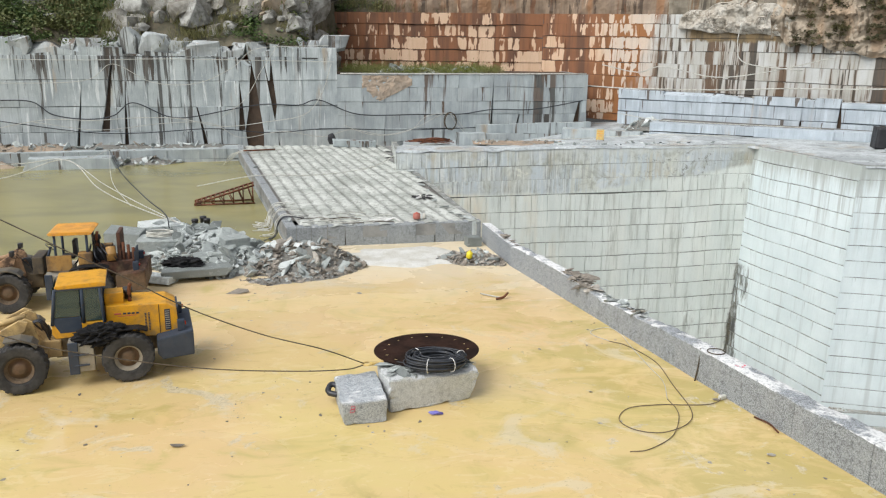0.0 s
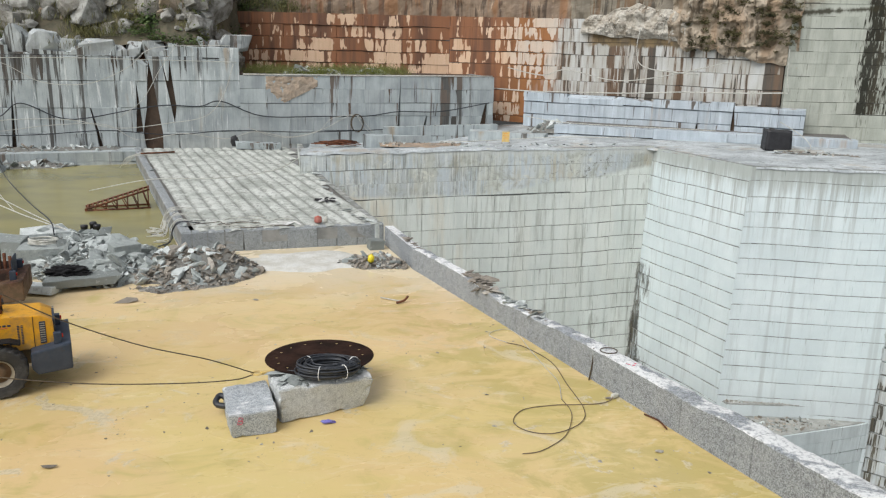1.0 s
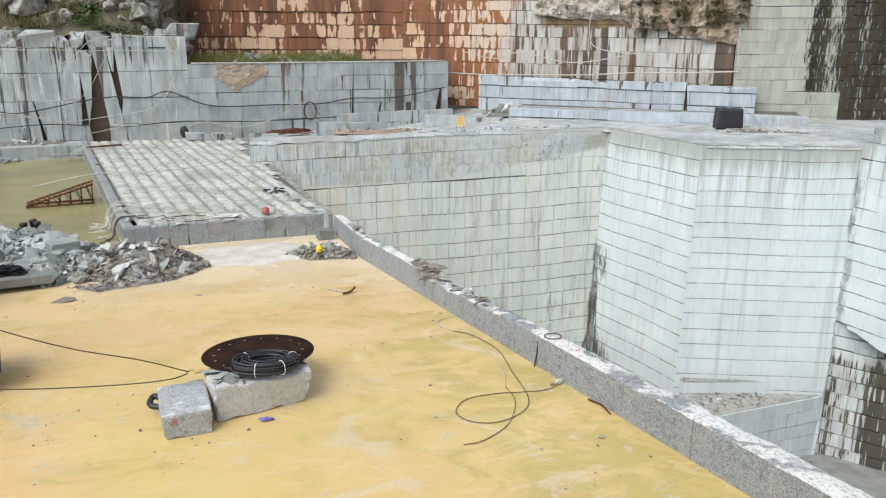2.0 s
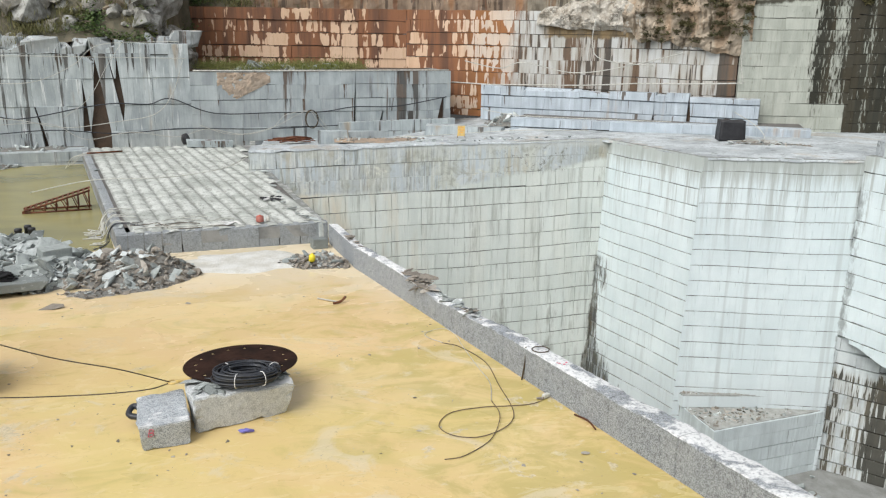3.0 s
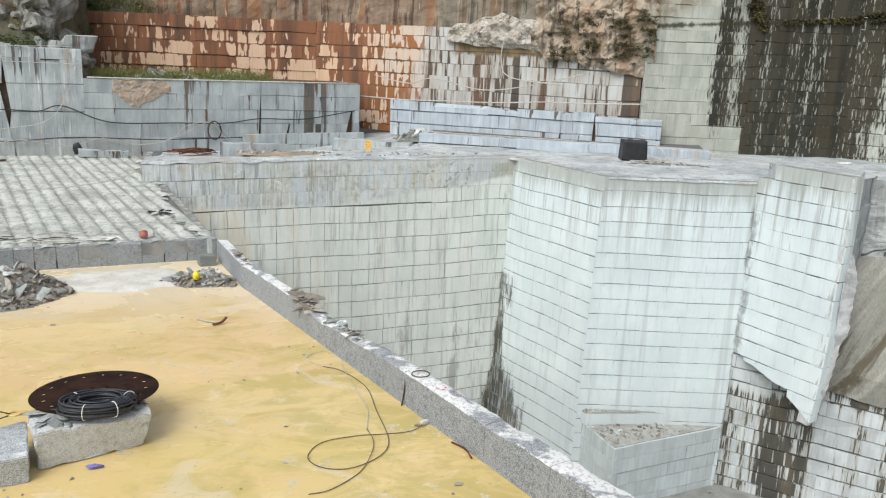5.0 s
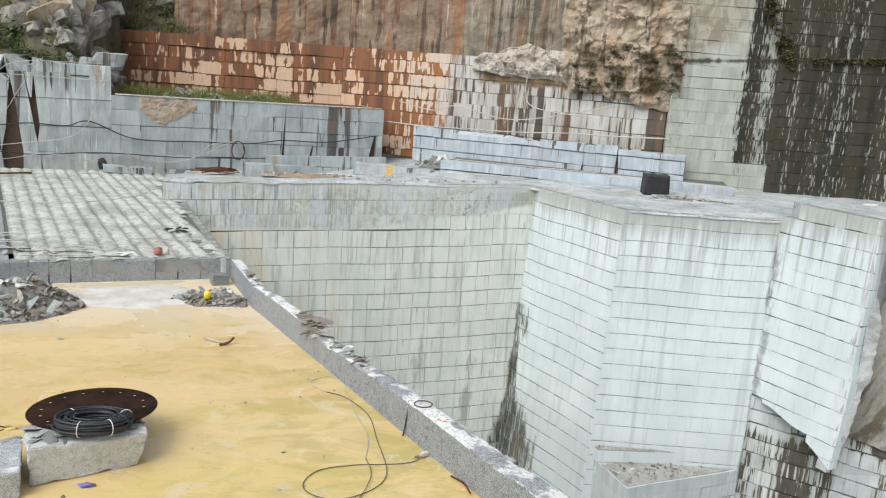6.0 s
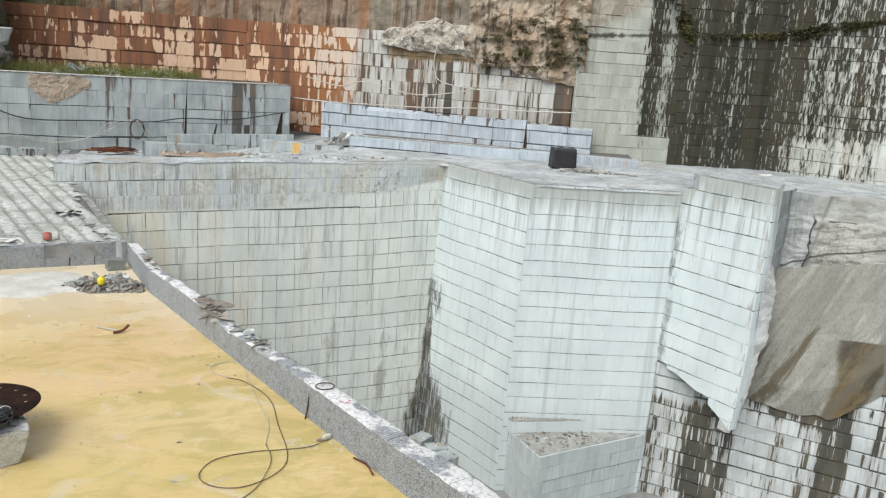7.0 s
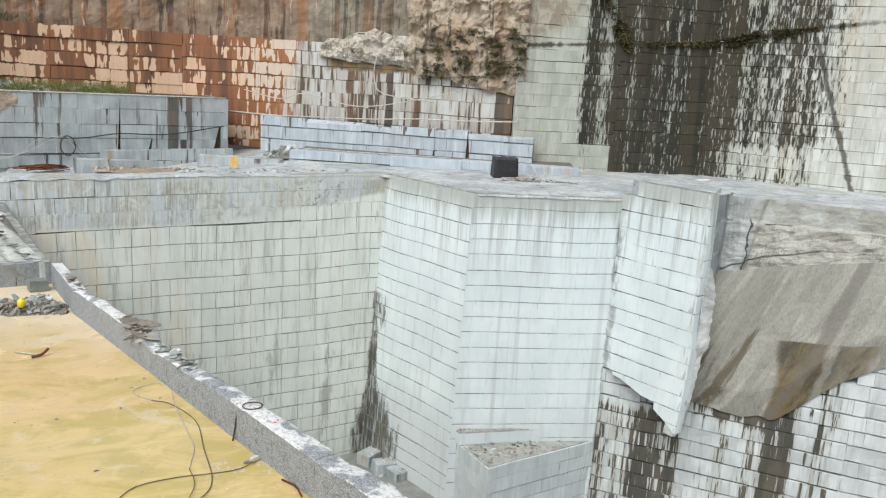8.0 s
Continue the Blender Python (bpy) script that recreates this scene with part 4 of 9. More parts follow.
# wet floor: a sheet on the rock mass beside the pit
floor_outline = [(-95, -40), (14.9, -40), (14.9, 6.0), (14.35, 7.3), (3.1, 37.5), (2.4, 41.9), (-1.7, 58.9), (-4, 75), (-16, 74), (-95, 66)]
v, f = prism(floor_outline, PIT_Z - 1, 0.0)
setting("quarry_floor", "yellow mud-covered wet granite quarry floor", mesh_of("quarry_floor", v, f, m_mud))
pond_outline = [(-95, 35.5), (-19, 36.4), (-15.8, 39.6), (-8.4, 42), (-16.7, 69.6), (-34, 65.2), (-95, 54)]
v, f = prism(pond_outline, 0.004, 0.02)
setting("pond_water", "shallow olive pond of muddy water on the quarry floor", mesh_of("pond", v, f, m_pond), "water")
v, f = prism([(-2, 66), (60, 66), (95, 20), (95, -40), (10, -40), (-2, 20)], PIT_Z - 1, PIT_Z)
setting("pit_floor", "grey sludge and dust on the deep pit floor", mesh_of("pit_floor", v, f, m_pitfloor))
v, f = prism([(-95, -45), (15, -45), (15, 6.2), (-95, -23.5)], PIT_Z - 1, 8.6)
setting("near_bench", "dusty granite bench above the quarry floor", mesh_of("near_bench", v, f, m_top))

def rim_height(x):
    return curve_of(x, [(-5, 2.42), (3, 2.55), (8, 2.7), (23.9, 2.72), (40, 2.8)])


def weathered_foot(x):
    """Height down to which the north wall is old weathered rock with closed joints."""
    return curve_of(x, [(-4, -0.75), (11.6, -0.62), (15, 0.05), (18.4, 0.4), (22, 1.0), (24, 1.3)])


def closed(s, z):
    x = -3.15 + s
    if z < weathered_foot(x):
        return 0.0
    return 0.46 if x < 9.5 else 1.0


A, B, C, D, E = (-3.15, 58.7), (23.9, 61.75), (27.0, 52.0), (37.0, 49.5), (39.0, 42.8)
A_LOW, B_LOW, C_LOW, D_LOW, E_LOW = (-3.15, 58.0), (23.0, 61.0), (26.2, 51.55), (36.55, 49.2), (38.5, 42.6)
sawn_wall("wall_pit_north", "pale sawn granite pit wall with lime streaks", A, B, (2.45, 2.72), PIT_Z, 1.185, 1.15, m_pit_left, 11, fill=m_joint_pale, keep=0.95, upright=0.02, rough=0.012, uneven=0.2, even=True, tight=True, joint=0.02, plain=closed, low=(A_LOW, B_LOW), dip=0.02, crest=lambda s: rim_height(-3.15 + s))
sawn_wall("wall_terrace_end", "weathered west end of the pit wall", (-4.1, 72.0), (-3.13, 58.75), (1.25, 2.42), 0.8, 1.3, 3.0, m_pit_left, 20, keep=0.5, rough=0.02, tight=True, back=1.2)
sawn_wall("wall_pit_east", "white sawn granite pit wall in courses", B, C, (2.72, 2.75), PIT_Z, 1.115, 1.5, m_pit, 12, fill=m_joint_pale, keep=1.0, upright=0.0, rough=0.015, uneven=0.02, joint=0.02, even=True, tight=True, low=(B_LOW, C_LOW))
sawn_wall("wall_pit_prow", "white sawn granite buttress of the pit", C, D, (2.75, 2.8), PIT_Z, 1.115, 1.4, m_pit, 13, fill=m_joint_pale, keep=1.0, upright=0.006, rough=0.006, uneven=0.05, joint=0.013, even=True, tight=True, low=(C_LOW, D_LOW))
LOWER_START, LOWER = (36.5, 49.6), (64.5, 20.8)


def lower_top(s):
    return curve_of(s, [(0, -8.3), (3, -8.6), (3.8, -9.8), (6.5, -10.0), (9.8, -10.5), (12, -9.6), (15.4, -6.3), (17.7, -4.8), (22, -4.0), (40, -3.8)])


sawn_wall("wall_pit_lower", "dark streaked lower granite pit wall", LOWER_START, LOWER, (-4.2, -4.2), PIT_Z, 1.07, 1.4, m_pit_wet, 14, keep=0.7,
          skip=lambda s, z: z > lower_top(s) + (0.4 if s > 5 else 1.0), depth=2.2, back=1.0, uneven=0.02, core_top=(-11.0, -11.0))


def skin_foot(s):
    return curve_of(s, [(0, -9.5), (2.0, -9.6), (4.0, -10.3), (6.6, -11.9)])


def skin_end(z):
    """How far the sawn skin reaches from the buttress before it breaks off."""
    return curve_of(z, [(-12, 6.5), (-9, 6.75), (-5.9, 6.9), (-4.4, 6.75), (-2.9, 6.8), (-1.4, 6.9), (0, 6.98), (4.2, 6.9)])


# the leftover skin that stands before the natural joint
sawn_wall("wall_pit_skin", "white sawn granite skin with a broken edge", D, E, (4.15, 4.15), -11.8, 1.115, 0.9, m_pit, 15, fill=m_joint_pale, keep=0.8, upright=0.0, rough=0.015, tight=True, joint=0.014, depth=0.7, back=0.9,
          skip=lambda s, z: (s < 1.7 and z > 2.9) or z < skin_foot(s) - 0.2 or s > skin_end(z) + 0.35, under=lambda s: skin_foot(s), core_top=(2.7, 3.9), core_foot=-8.6, uneven=0.1, low=(D_LOW, E_LOW), core_to=4.2, end=skin_end)
# ledge at the foot of the buttress
LEDGE_Z, STEP_Z = -14.9, -13.97
sawn_wall("wall_ledge_side", "grey side of the granite ledge", (26.58, 51.6), (27.2, 47.3), (LEDGE_Z, LEDGE_Z), PIT_Z, 1.07, 2.2, m_ledge, 16, back=3, tight=True, even=True, uneven=0.05)
sawn_wall("wall_ledge_front", "grey front of the granite ledge", (27.2, 47.3), (36.4, 49.2), (LEDGE_Z, LEDGE_Z), PIT_Z, 1.07, 2.2, m_ledge, 17, back=1.5, tight=True, even=True, uneven=0.05)
sawn_wall("wall_step_side", "white side of the narrow granite step", (26.4, 52.0), (26.62, 50.9), (STEP_Z, STEP_Z), LEDGE_Z, 1.07, 2.0, m_pit, 18, back=0.6, tight=True, even=True, uneven=0.05)
sawn_wall("wall_step_front", "white front of the narrow granite step", (26.62, 50.9), (35.4, 49.72), (STEP_Z, STEP_Z), LEDGE_Z, 1.07, 2.0, m_pit, 19, back=0.6, tight=True, even=True, uneven=0.05)


def terrace_height(x, y):
    back = curve_of(x, [(-10, 1.1), (7, 1.0), (14, 1.9), (20, 2.6), (40, 2.75)])
    return lerp(rim_height(x), back, max(0.0, min(1.0, (y - 61) / 12)))


def terrace():
    edge = [A, B, C, D, (39.5, 50.5), (46, 48.5), (66, 28)]
    v, f = [], []
    xs = [-3.15 + i * 0.8 for i in range(88)]
    rows = 26

    for x in xs:
        y0 = curve_of(x, edge) + 0.02
        v.append((x, y0 - 0.10 - 0.05 * noise.noise((x * 1.1, 3, 0)), terrace_height(x, y0) - 0.13 - 0.14 * noise.noise((x * 0.9, 0, 0)) - 0.10 * noise.noise((x * 3.1, 2, 0))))
        for k in range(rows):
            y = lerp(y0 - (0.05 if k == 0 else 0), 84, (k / (rows - 1)) ** 1.5)
            bump = 0.10 * noise.noise((x * 0.8, y * 0.8, 0)) + 0.05 * noise.noise((x * 2.5, y * 2.5, 3)) if k > 1 else 0
            v.append((x, y, terrace_height(x, y) + bump))
    rows += 1
    for i in range(len(xs) - 1):
        for k in range(rows - 1):
            a = i * rows + k
            f.append((a, a + rows, a + rows + 1, a + 1))
    return mesh_of("terrace", v, f, m_terrace, True)


setting("terrace", "dusty granite bench above the pit rim", terrace())

# back benches
WA, WB = (-60.0, 64.92), (-9.1, 74.88)
sawn_wall("wall_bench_west", "blue grey granite bench face with dark open cracks", WA, WB, (9.4, 8.7), 0.2, 2.1, 1.7, m_bench, 21, cracks=0.5, crack_width=0.75, rough=0.06, keep=0.75, ragged=1.0, joint=0.004, uneven=1.0, tight=True)
sawn_wall("wall_bench_middle", "blue grey granite bench face with rust seams", WB, (14.3, 79.46), (7.05, 7.1), 0.5, 1.27, 2.4, m_bench_mid, 22, cracks=0.25, crack_width=0.35, joint=0.01, rough=0.02, keep=0.75, tight=True, uneven=1.0)
sawn_wall("wall_bench_cap", "blue grey granite blocks topping the bench", (-14.6, 73.8), (-9.1, 74.88), (9.35, 9.4), 8.3, 1.05, 2.5, m_bench, 27, depth=2.0, back=3)
sawn_wall("wall_bench_foot", "low granite ledge at the foot of the middle bench", (3.6, 76.35), (14.6, 78.45), (2.55, 2.75), 0.6, 1.3, 1.6, m_bench_mid, 28, depth=0.5, back=0.9, tight=True, rough=0.03, joint=0.015)
sawn_wall("wall_bench_end", "end face of the middle granite bench", (14.3, 79.46), (13.0, 88.0), (7.1, 7.1), 0.5, 1.27, 2.5, m_bench_mid, 23, cracks=0.1, tight=True)
sawn_wall("wall_low_bench", "low blue grey granite step beside the pond", (-60, 59.0), (-16.6, 69.9), (1.05, 1.05), -0.5, 1.0, 3.0, m_bench_mid, 24, depth=2.5, back=8, tight=True)
sawn_wall("wall_step_low", "low pale granite step on the bench", (18.4, 71.5), (40.5, 61.2), (3.45, 3.5), 1.8, 0.95, 3.0, m_step, 25, rough=0.07, depth=1.2, back=6)
sawn_wall("wall_step_high", "pale blue granite step of two courses", (17.0, 78.0), (38.0, 65.0), (5.75, 5.75), 2.6, 1.15, 2.4, m_step, 26, cracks=0.15, crack_width=0.25, keep=0.6, rough=0.08, ragged=0.25, depth=1.0, back=8)
sawn_wall("wall_red_west", "rust red stained granite quarry face", (-30, 93.5), (11, 88.4), (12.9, 12.9), 5.0, 1.27, 1.35, m_rusty, 31, rough=0.06, keep=0.6, joint=0.035, uneven=1.0, tight=True)
sawn_wall("wall_red_east", "granite quarry face with rust and black streaks", (11, 88.4), (37, 67.5), (12.9, 12.5), 2.5, 1.27, 1.35, m_rusty, 32, rough=0.05, keep=0.6, joint=0.03, tight=True)
sawn_wall("wall_tall", "tall cream granite face with dark water streaks", (37.0, 67.0), (46.1, 65.18), (26, 26), 1.0, 1.0, 1.3, m_tall, 35, keep=0.3, upright=0.001, uneven=0.1, tight=True, joint=0.012)
sawn_wall("wall_tall_dark", "tall granite face black with water streaks", (46.1, 65.18), (55.0, 63.4), (28, 28), 1.0, 1.0, 0.7, m_tall, 36, keep=0.75, uneven=0.2, tight=True, joint=0.012)
sawn_wall("wall_tall_east", "tall pale granite face with dark streaks", (55.0, 63.4), (74.0, 40.0), (28, 28), 0.0, 1.0, 1.0, m_tall, 37, keep=0.6, tight=True, singles=540, joint=0.012, rough=0.015)
grass_v, grass_f = prism([(-30, 78), (-9.1, 76.2), (13.4, 80.6), (12.6, 89), (-30, 96)], 0.4, 7.0)
setting("upper_bench", "soil and rock top of the middle bench", mesh_of("upper_bench", grass_v, grass_f, m_soil))


# ---------------------------------------------------------------- more surfaces
def speckled(name, a, b, dust, amount, grain=24):
    """Salt-and-pepper granite with white saw dust lying on its upward faces."""
    n = Nodes(name)
    g = n.noise(grain, (1, 1, 1), 4, 0.8)
    col = n.mix(n.ramp(g, 0.46, 0.56), a, b)
    f = n.noise(1.6, (1, 1, 0.3), 5, 0.6)
    col = n.mix(n.ramp(f, 0.35, 0.7, 0, 0.2), col, (0.42, 0.43, 0.42))
    blot = n.noise(6.5, (1, 1, 1), 6, 0.72)
    col = n.mix(n.ramp(blot, 0.48, 0.68, 0, 0.55), col, tuple(c * 0.6 for c in b))
    up = n.t.nodes.new("ShaderNodeSeparateXYZ")
    n.link(n.t.nodes.new("ShaderNodeNewGeometry").outputs["Normal"], up.inputs[0])
    lie = n.calc("MULTIPLY", n.ramp(up.outputs[2], 0.45, 0.8), n.ramp(n.noise(0.9, (1, 1, 1), 5, 0.65, warp=0.5), 0.56 - amount, 0.64 - amount))
    lie = n.calc("MULTIPLY", lie, n.ramp(n.noise(9, (1, 1, 1), 5, 0.7, offset=(5, 5, 5)), 0.36, 0.52, 0.25, 1.0))
    col = n.mix(lie, col, dust)
    return n.done(col, 0.8, n.noise(11, (1, 1, 1), 7, 0.72), 0.6, 0.06)


def simple(name, a, b=None, rough=0.6, metal=0.0, scale=3.0, bump=0.15, lo=0.4, hi=0.65, mud=0.0, spec=0.5):
    """Paint, rubber, cloth or steel with stains at two scales."""
    n = Nodes(name)
    b = b or tuple(c * 0.7 for c in a)
    f = n.noise(scale, (1, 1, 1), 6, 0.65)
    col = n.mix(n.ramp(f, lo, hi), a, b)
    g = n.noise(scale * 9, (1, 1, 1), 3, 0.6)
    col = n.mix(n.ramp(g, 0.5, 0.8, 0, 0.35), col, tuple(c * 0.6 for c in b))
    if mud:
        splash = n.calc("ADD", n.split(2), n.calc("MULTIPLY", n.noise(2.6, (1, 1, 0.6), 6, 0.7, offset=(3, 3, 3)), -2.4))
        col = n.mix(n.ramp(splash, 0.45, -0.25, 0.0, mud), col, (0.27, 0.20, 0.11))
        chip = n.noise(5.0, (1, 1, 1), 5, 0.75, offset=(8, 1, 3))
        col = n.mix(n.ramp(chip, 0.62, 0.68, 0, 0.7), col, (0.07, 0.05, 0.035))
    return n.done(col, n.ramp(f, 0.3, 0.7, rough * 0.8, min(1.0, rough * 1.15)), g, bump, 0.02, metal, spec)


m_kerb = speckled("speckled kerb granite", (0.375, 0.405, 0.425), (0.13, 0.14, 0.15), (0.70, 0.71, 0.70), 0.13, 30)
m_block = speckled("speckled block granite", (0.52, 0.555, 0.575), (0.20, 0.22, 0.235), (0.66, 0.67, 0.66), 0.04, 34)
m_block_pale = speckled("pale hewn granite", (0.64, 0.66, 0.65), (0.40, 0.42, 0.42), (0.66, 0.66, 0.63), 0.0, 36)
m_slabside = speckled("dark drilled granite", (0.31, 0.335, 0.345), (0.17, 0.185, 0.19), (0.50, 0.51, 0.50), -0.05, 26)
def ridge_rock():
    """Dusty sawn granite with damp blotches; grooves painted dark, as shade and grit."""
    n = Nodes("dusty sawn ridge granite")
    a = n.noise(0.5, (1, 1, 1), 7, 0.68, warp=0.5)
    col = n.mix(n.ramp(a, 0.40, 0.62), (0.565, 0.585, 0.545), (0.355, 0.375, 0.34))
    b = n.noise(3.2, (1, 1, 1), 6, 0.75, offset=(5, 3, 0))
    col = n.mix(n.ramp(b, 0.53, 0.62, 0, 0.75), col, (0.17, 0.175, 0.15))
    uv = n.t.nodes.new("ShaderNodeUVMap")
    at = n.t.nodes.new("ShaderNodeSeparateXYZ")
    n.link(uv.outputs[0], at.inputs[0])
    # darker towards both edges of a ridge: groove shade put into the colour
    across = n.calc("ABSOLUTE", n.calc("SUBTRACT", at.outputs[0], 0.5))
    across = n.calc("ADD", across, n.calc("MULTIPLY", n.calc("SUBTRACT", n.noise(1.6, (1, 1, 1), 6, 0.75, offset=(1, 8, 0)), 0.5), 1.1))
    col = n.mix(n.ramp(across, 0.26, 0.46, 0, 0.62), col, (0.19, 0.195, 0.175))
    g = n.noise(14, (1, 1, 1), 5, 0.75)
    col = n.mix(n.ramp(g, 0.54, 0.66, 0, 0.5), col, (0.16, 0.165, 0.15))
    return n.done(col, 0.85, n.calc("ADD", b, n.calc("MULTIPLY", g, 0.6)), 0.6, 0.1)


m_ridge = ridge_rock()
m_groove = plain_rock("dark groove granite", (0.17, 0.175, 0.17), (0.34, 0.34, 0.32), (0.15, 0.15, 0.14), 1.0)
m_slurry = plain_rock("white stone slurry", (0.67, 0.67, 0.63), (0.52, 0.505, 0.44), (0.60, 0.56, 0.45), 1.1, 0.5)
m_rubble = rubble_rock("fresh grey rubble", (0.63, 0.67, 0.655), (0.385, 0.42, 0.405), (0.19, 0.21, 0.20))
m_rubble_brown = rubble_rock("earthy brown rubble", (0.42, 0.39, 0.34), (0.265, 0.235, 0.195), (0.13, 0.115, 0.092))
m_gravel = plain_rock("dark wet gravel", (0.15, 0.15, 0.135), (0.24, 0.235, 0.21), (0.17, 0.165, 0.145), 3.0, 0.9)
m_rust = simple("rusty steel", (0.16, 0.055, 0.022), (0.07, 0.028, 0.016), 0.75, 0.3, 2.0)
m_blade = simple("dark rusted saw steel", (0.030, 0.013, 0.008), (0.014, 0.008, 0.006), 0.8, 0.0, 1.2, spec=0.12)
m_hose = simple("black rubber hose", (0.018, 0.02, 0.024), (0.03, 0.035, 0.045), 0.45, 0, 6)
m_white_hose = simple("white plastic hose", (0.56, 0.56, 0.51), (0.38, 0.37, 0.32), 0.5, 0, 4)
m_rope = simple("brown steel cable", (0.10, 0.075, 0.045), (0.05, 0.04, 0.03), 0.6, 0.4, 8)
m_yellow = simple("yellow loader paint", (0.66, 0.32, 0.012), (0.40, 0.21, 0.045), 0.42, 0, 2.2, 0.08, 0.45, 0.72, mud=0.75)
m_yellow_dirty = simple("muddy yellow paint", (0.36, 0.20, 0.055), (0.12, 0.075, 0.04), 0.65, 0, 2.2, 0.1, mud=0.8)
m_orange = simple("orange canopy paint", (0.70, 0.32, 0.035), (0.5, 0.24, 0.06), 0.5, 0, 2, 0.1)
m_slate = simple("slate blue machine paint", (0.030, 0.043, 0.066), (0.045, 0.058, 0.080), 0.6, 0, 2, mud=0.05, spec=0.25)
m_grey_paint = simple("muddy grey machine paint", (0.075, 0.075, 0.07), (0.15, 0.125, 0.085), 0.65, 0, 2, mud=0.5)
m_tyre = simple("dusty tyre rubber", (0.022, 0.022, 0.022), (0.065, 0.062, 0.058), 0.9, 0, 2.5, 0.4)
m_dusty_panel = simple("dusty grey sheet steel", (0.30, 0.29, 0.25), (0.20, 0.19, 0.16), 0.7, 0, 2.5, mud=0.4)
m_tarp = simple("black tarpaulin", (0.006, 0.006, 0.007), (0.012, 0.012, 0.013), 0.8, 0, 3, 0.8, spec=0.3)
m_yellow_dusty = simple("dust-caked yellow paint", (0.52, 0.37, 0.16), (0.30, 0.21, 0.10), 0.75, 0, 2.6, 0.15, mud=0.5)
m_rim = simple("ochre rim paint", (0.50, 0.28, 0.06), (0.26, 0.15, 0.06), 0.6, 0, 2.6, 0.1, mud=0.45)
m_frame = simple("oily dark steel frame", (0.035, 0.030, 0.025), (0.09, 0.07, 0.045), 0.7, 0, 3, 0.2, mud=0.3)
m_rust_dark = simple("dark oily rust", (0.085, 0.035, 0.02), (0.035, 0.02, 0.014), 0.8, 0.1, 3, 0.3, mud=0.3)
m_floor_cable = simple("muddy brown cable", (0.15, 0.105, 0.06), (0.07, 0.05, 0.03), 0.7, 0, 6)
m_arm_old = simple("faded salmon paint over rust", (0.36, 0.22, 0.12), (0.07, 0.04, 0.025), 0.75, 0, 2.2, 0.2, 0.42, 0.58, mud=0.3)
m_rim = simple("muddy rusty rim", (0.12, 0.08, 0.05), (0.045, 0.032, 0.025), 0.85, 0, 4, mud=0.2)
m_black = simple("black plastic sheet", (0.012, 0.012, 0.014), (0.022, 0.022, 0.025), 0.5, 0, 3, 0.5)
m_redplastic = simple("faded red plastic", (0.55, 0.10, 0.06), (0.42, 0.10, 0.07), 0.5)
m_oldred = simple("weathered red plastic", (0.40, 0.13, 0.10), (0.34, 0.15, 0.12), 0.6)
m_redpaint = simple("red spray paint", (0.62, 0.08, 0.14), (0.50, 0.14, 0.18), 0.7, 0, 5)
m_signyellow = simple("yellow painted sign board", (0.60, 0.42, 0.13), (0.45, 0.33, 0.16), 0.5)
m_canyellow = simple("bright yellow plastic", (0.75, 0.62, 0.03), (0.65, 0.5, 0.03), 0.45)
m_blue = simple("blue violet plastic scrap", (0.12, 0.10, 0.42), (0.2, 0.2, 0.5), 0.5)
m_wood = simple("weathered wood", (0.26, 0.19, 0.12), (0.16, 0.11, 0.07), 0.8, 0, 4)
m_cloth = simple("black and white rags", (0.02, 0.02, 0.02), (0.03, 0.03, 0.035), 0.9, 0, 3)
m_whitecloth = simple("white rags", (0.70, 0.70, 0.68), (0.55, 0.55, 0.52), 0.9, 0, 3)
m_lamp_red = simple("red lamp glass", (0.45, 0.02, 0.015), None, 0.25)
m_chrome = simple("dull steel rod", (0.45, 0.44, 0.42), (0.3, 0.28, 0.25), 0.35, 0.9)


def glass():
    n = Nodes("dark tinted cab glass")
    n.b.inputs["Transmission Weight"].default_value = 0.75
    return n.done((0.16, 0.24, 0.22), 0.06)


def leaf_mat(name, a, b):
    n = Nodes(name)
    r = n.any_random()
    col = n.mix(r, a, b)
    col = n.mix(n.ramp(n.noise(0.35, (1, 1, 1), 3), 0.4, 0.65, 0, 0.6), col, (0.17, 0.15, 0.06))
    n.b.inputs["Subsurface Weight"].default_value = 0.0
    return n.done(col, 0.7)


m_glass = glass()
m_leaf = leaf_mat("scrub leaves", (0.035, 0.075, 0.018), (0.085, 0.13, 0.03))
m_grass = leaf_mat("dry green grass", (0.075, 0.095, 0.026), (0.14, 0.125, 0.045))


# ---------------------------------------------------------------- small shapes
def thing(name, label, category, m=None, group=""):
    ob = new(name)
    if m is not None:
        ob.matrix_basis = m
    return tagged(ob, label, category, group)


def bevel_all(bm, w, segs=2):
    bmesh.ops.bevel(bm, geom=bm.edges[:], offset=w, segments=segs, affect="EDGES", profile=0.6)


def box(sx, sy, sz, at=(0, 0, 0), bevel=0.02, taper=None, material=None, name="box", segs=2):
    """A bevelled box mesh centred at at; taper: (x, y) scale of its top."""
    bm = bmesh.new()
    bmesh.ops.create_cube(bm, size=1)
    for q in bm.verts:
        k = taper if taper and q.co.z > 0 else (1, 1)
        q.co = Vector((q.co.x * sx * k[0], q.co.y * sy * k[1], q.co.z * sz))
    if bevel:
        bevel_all(bm, bevel, segs)
    bmesh.ops.translate(bm, vec=at, verts=bm.verts)
    return from_bm(name, bm, material)


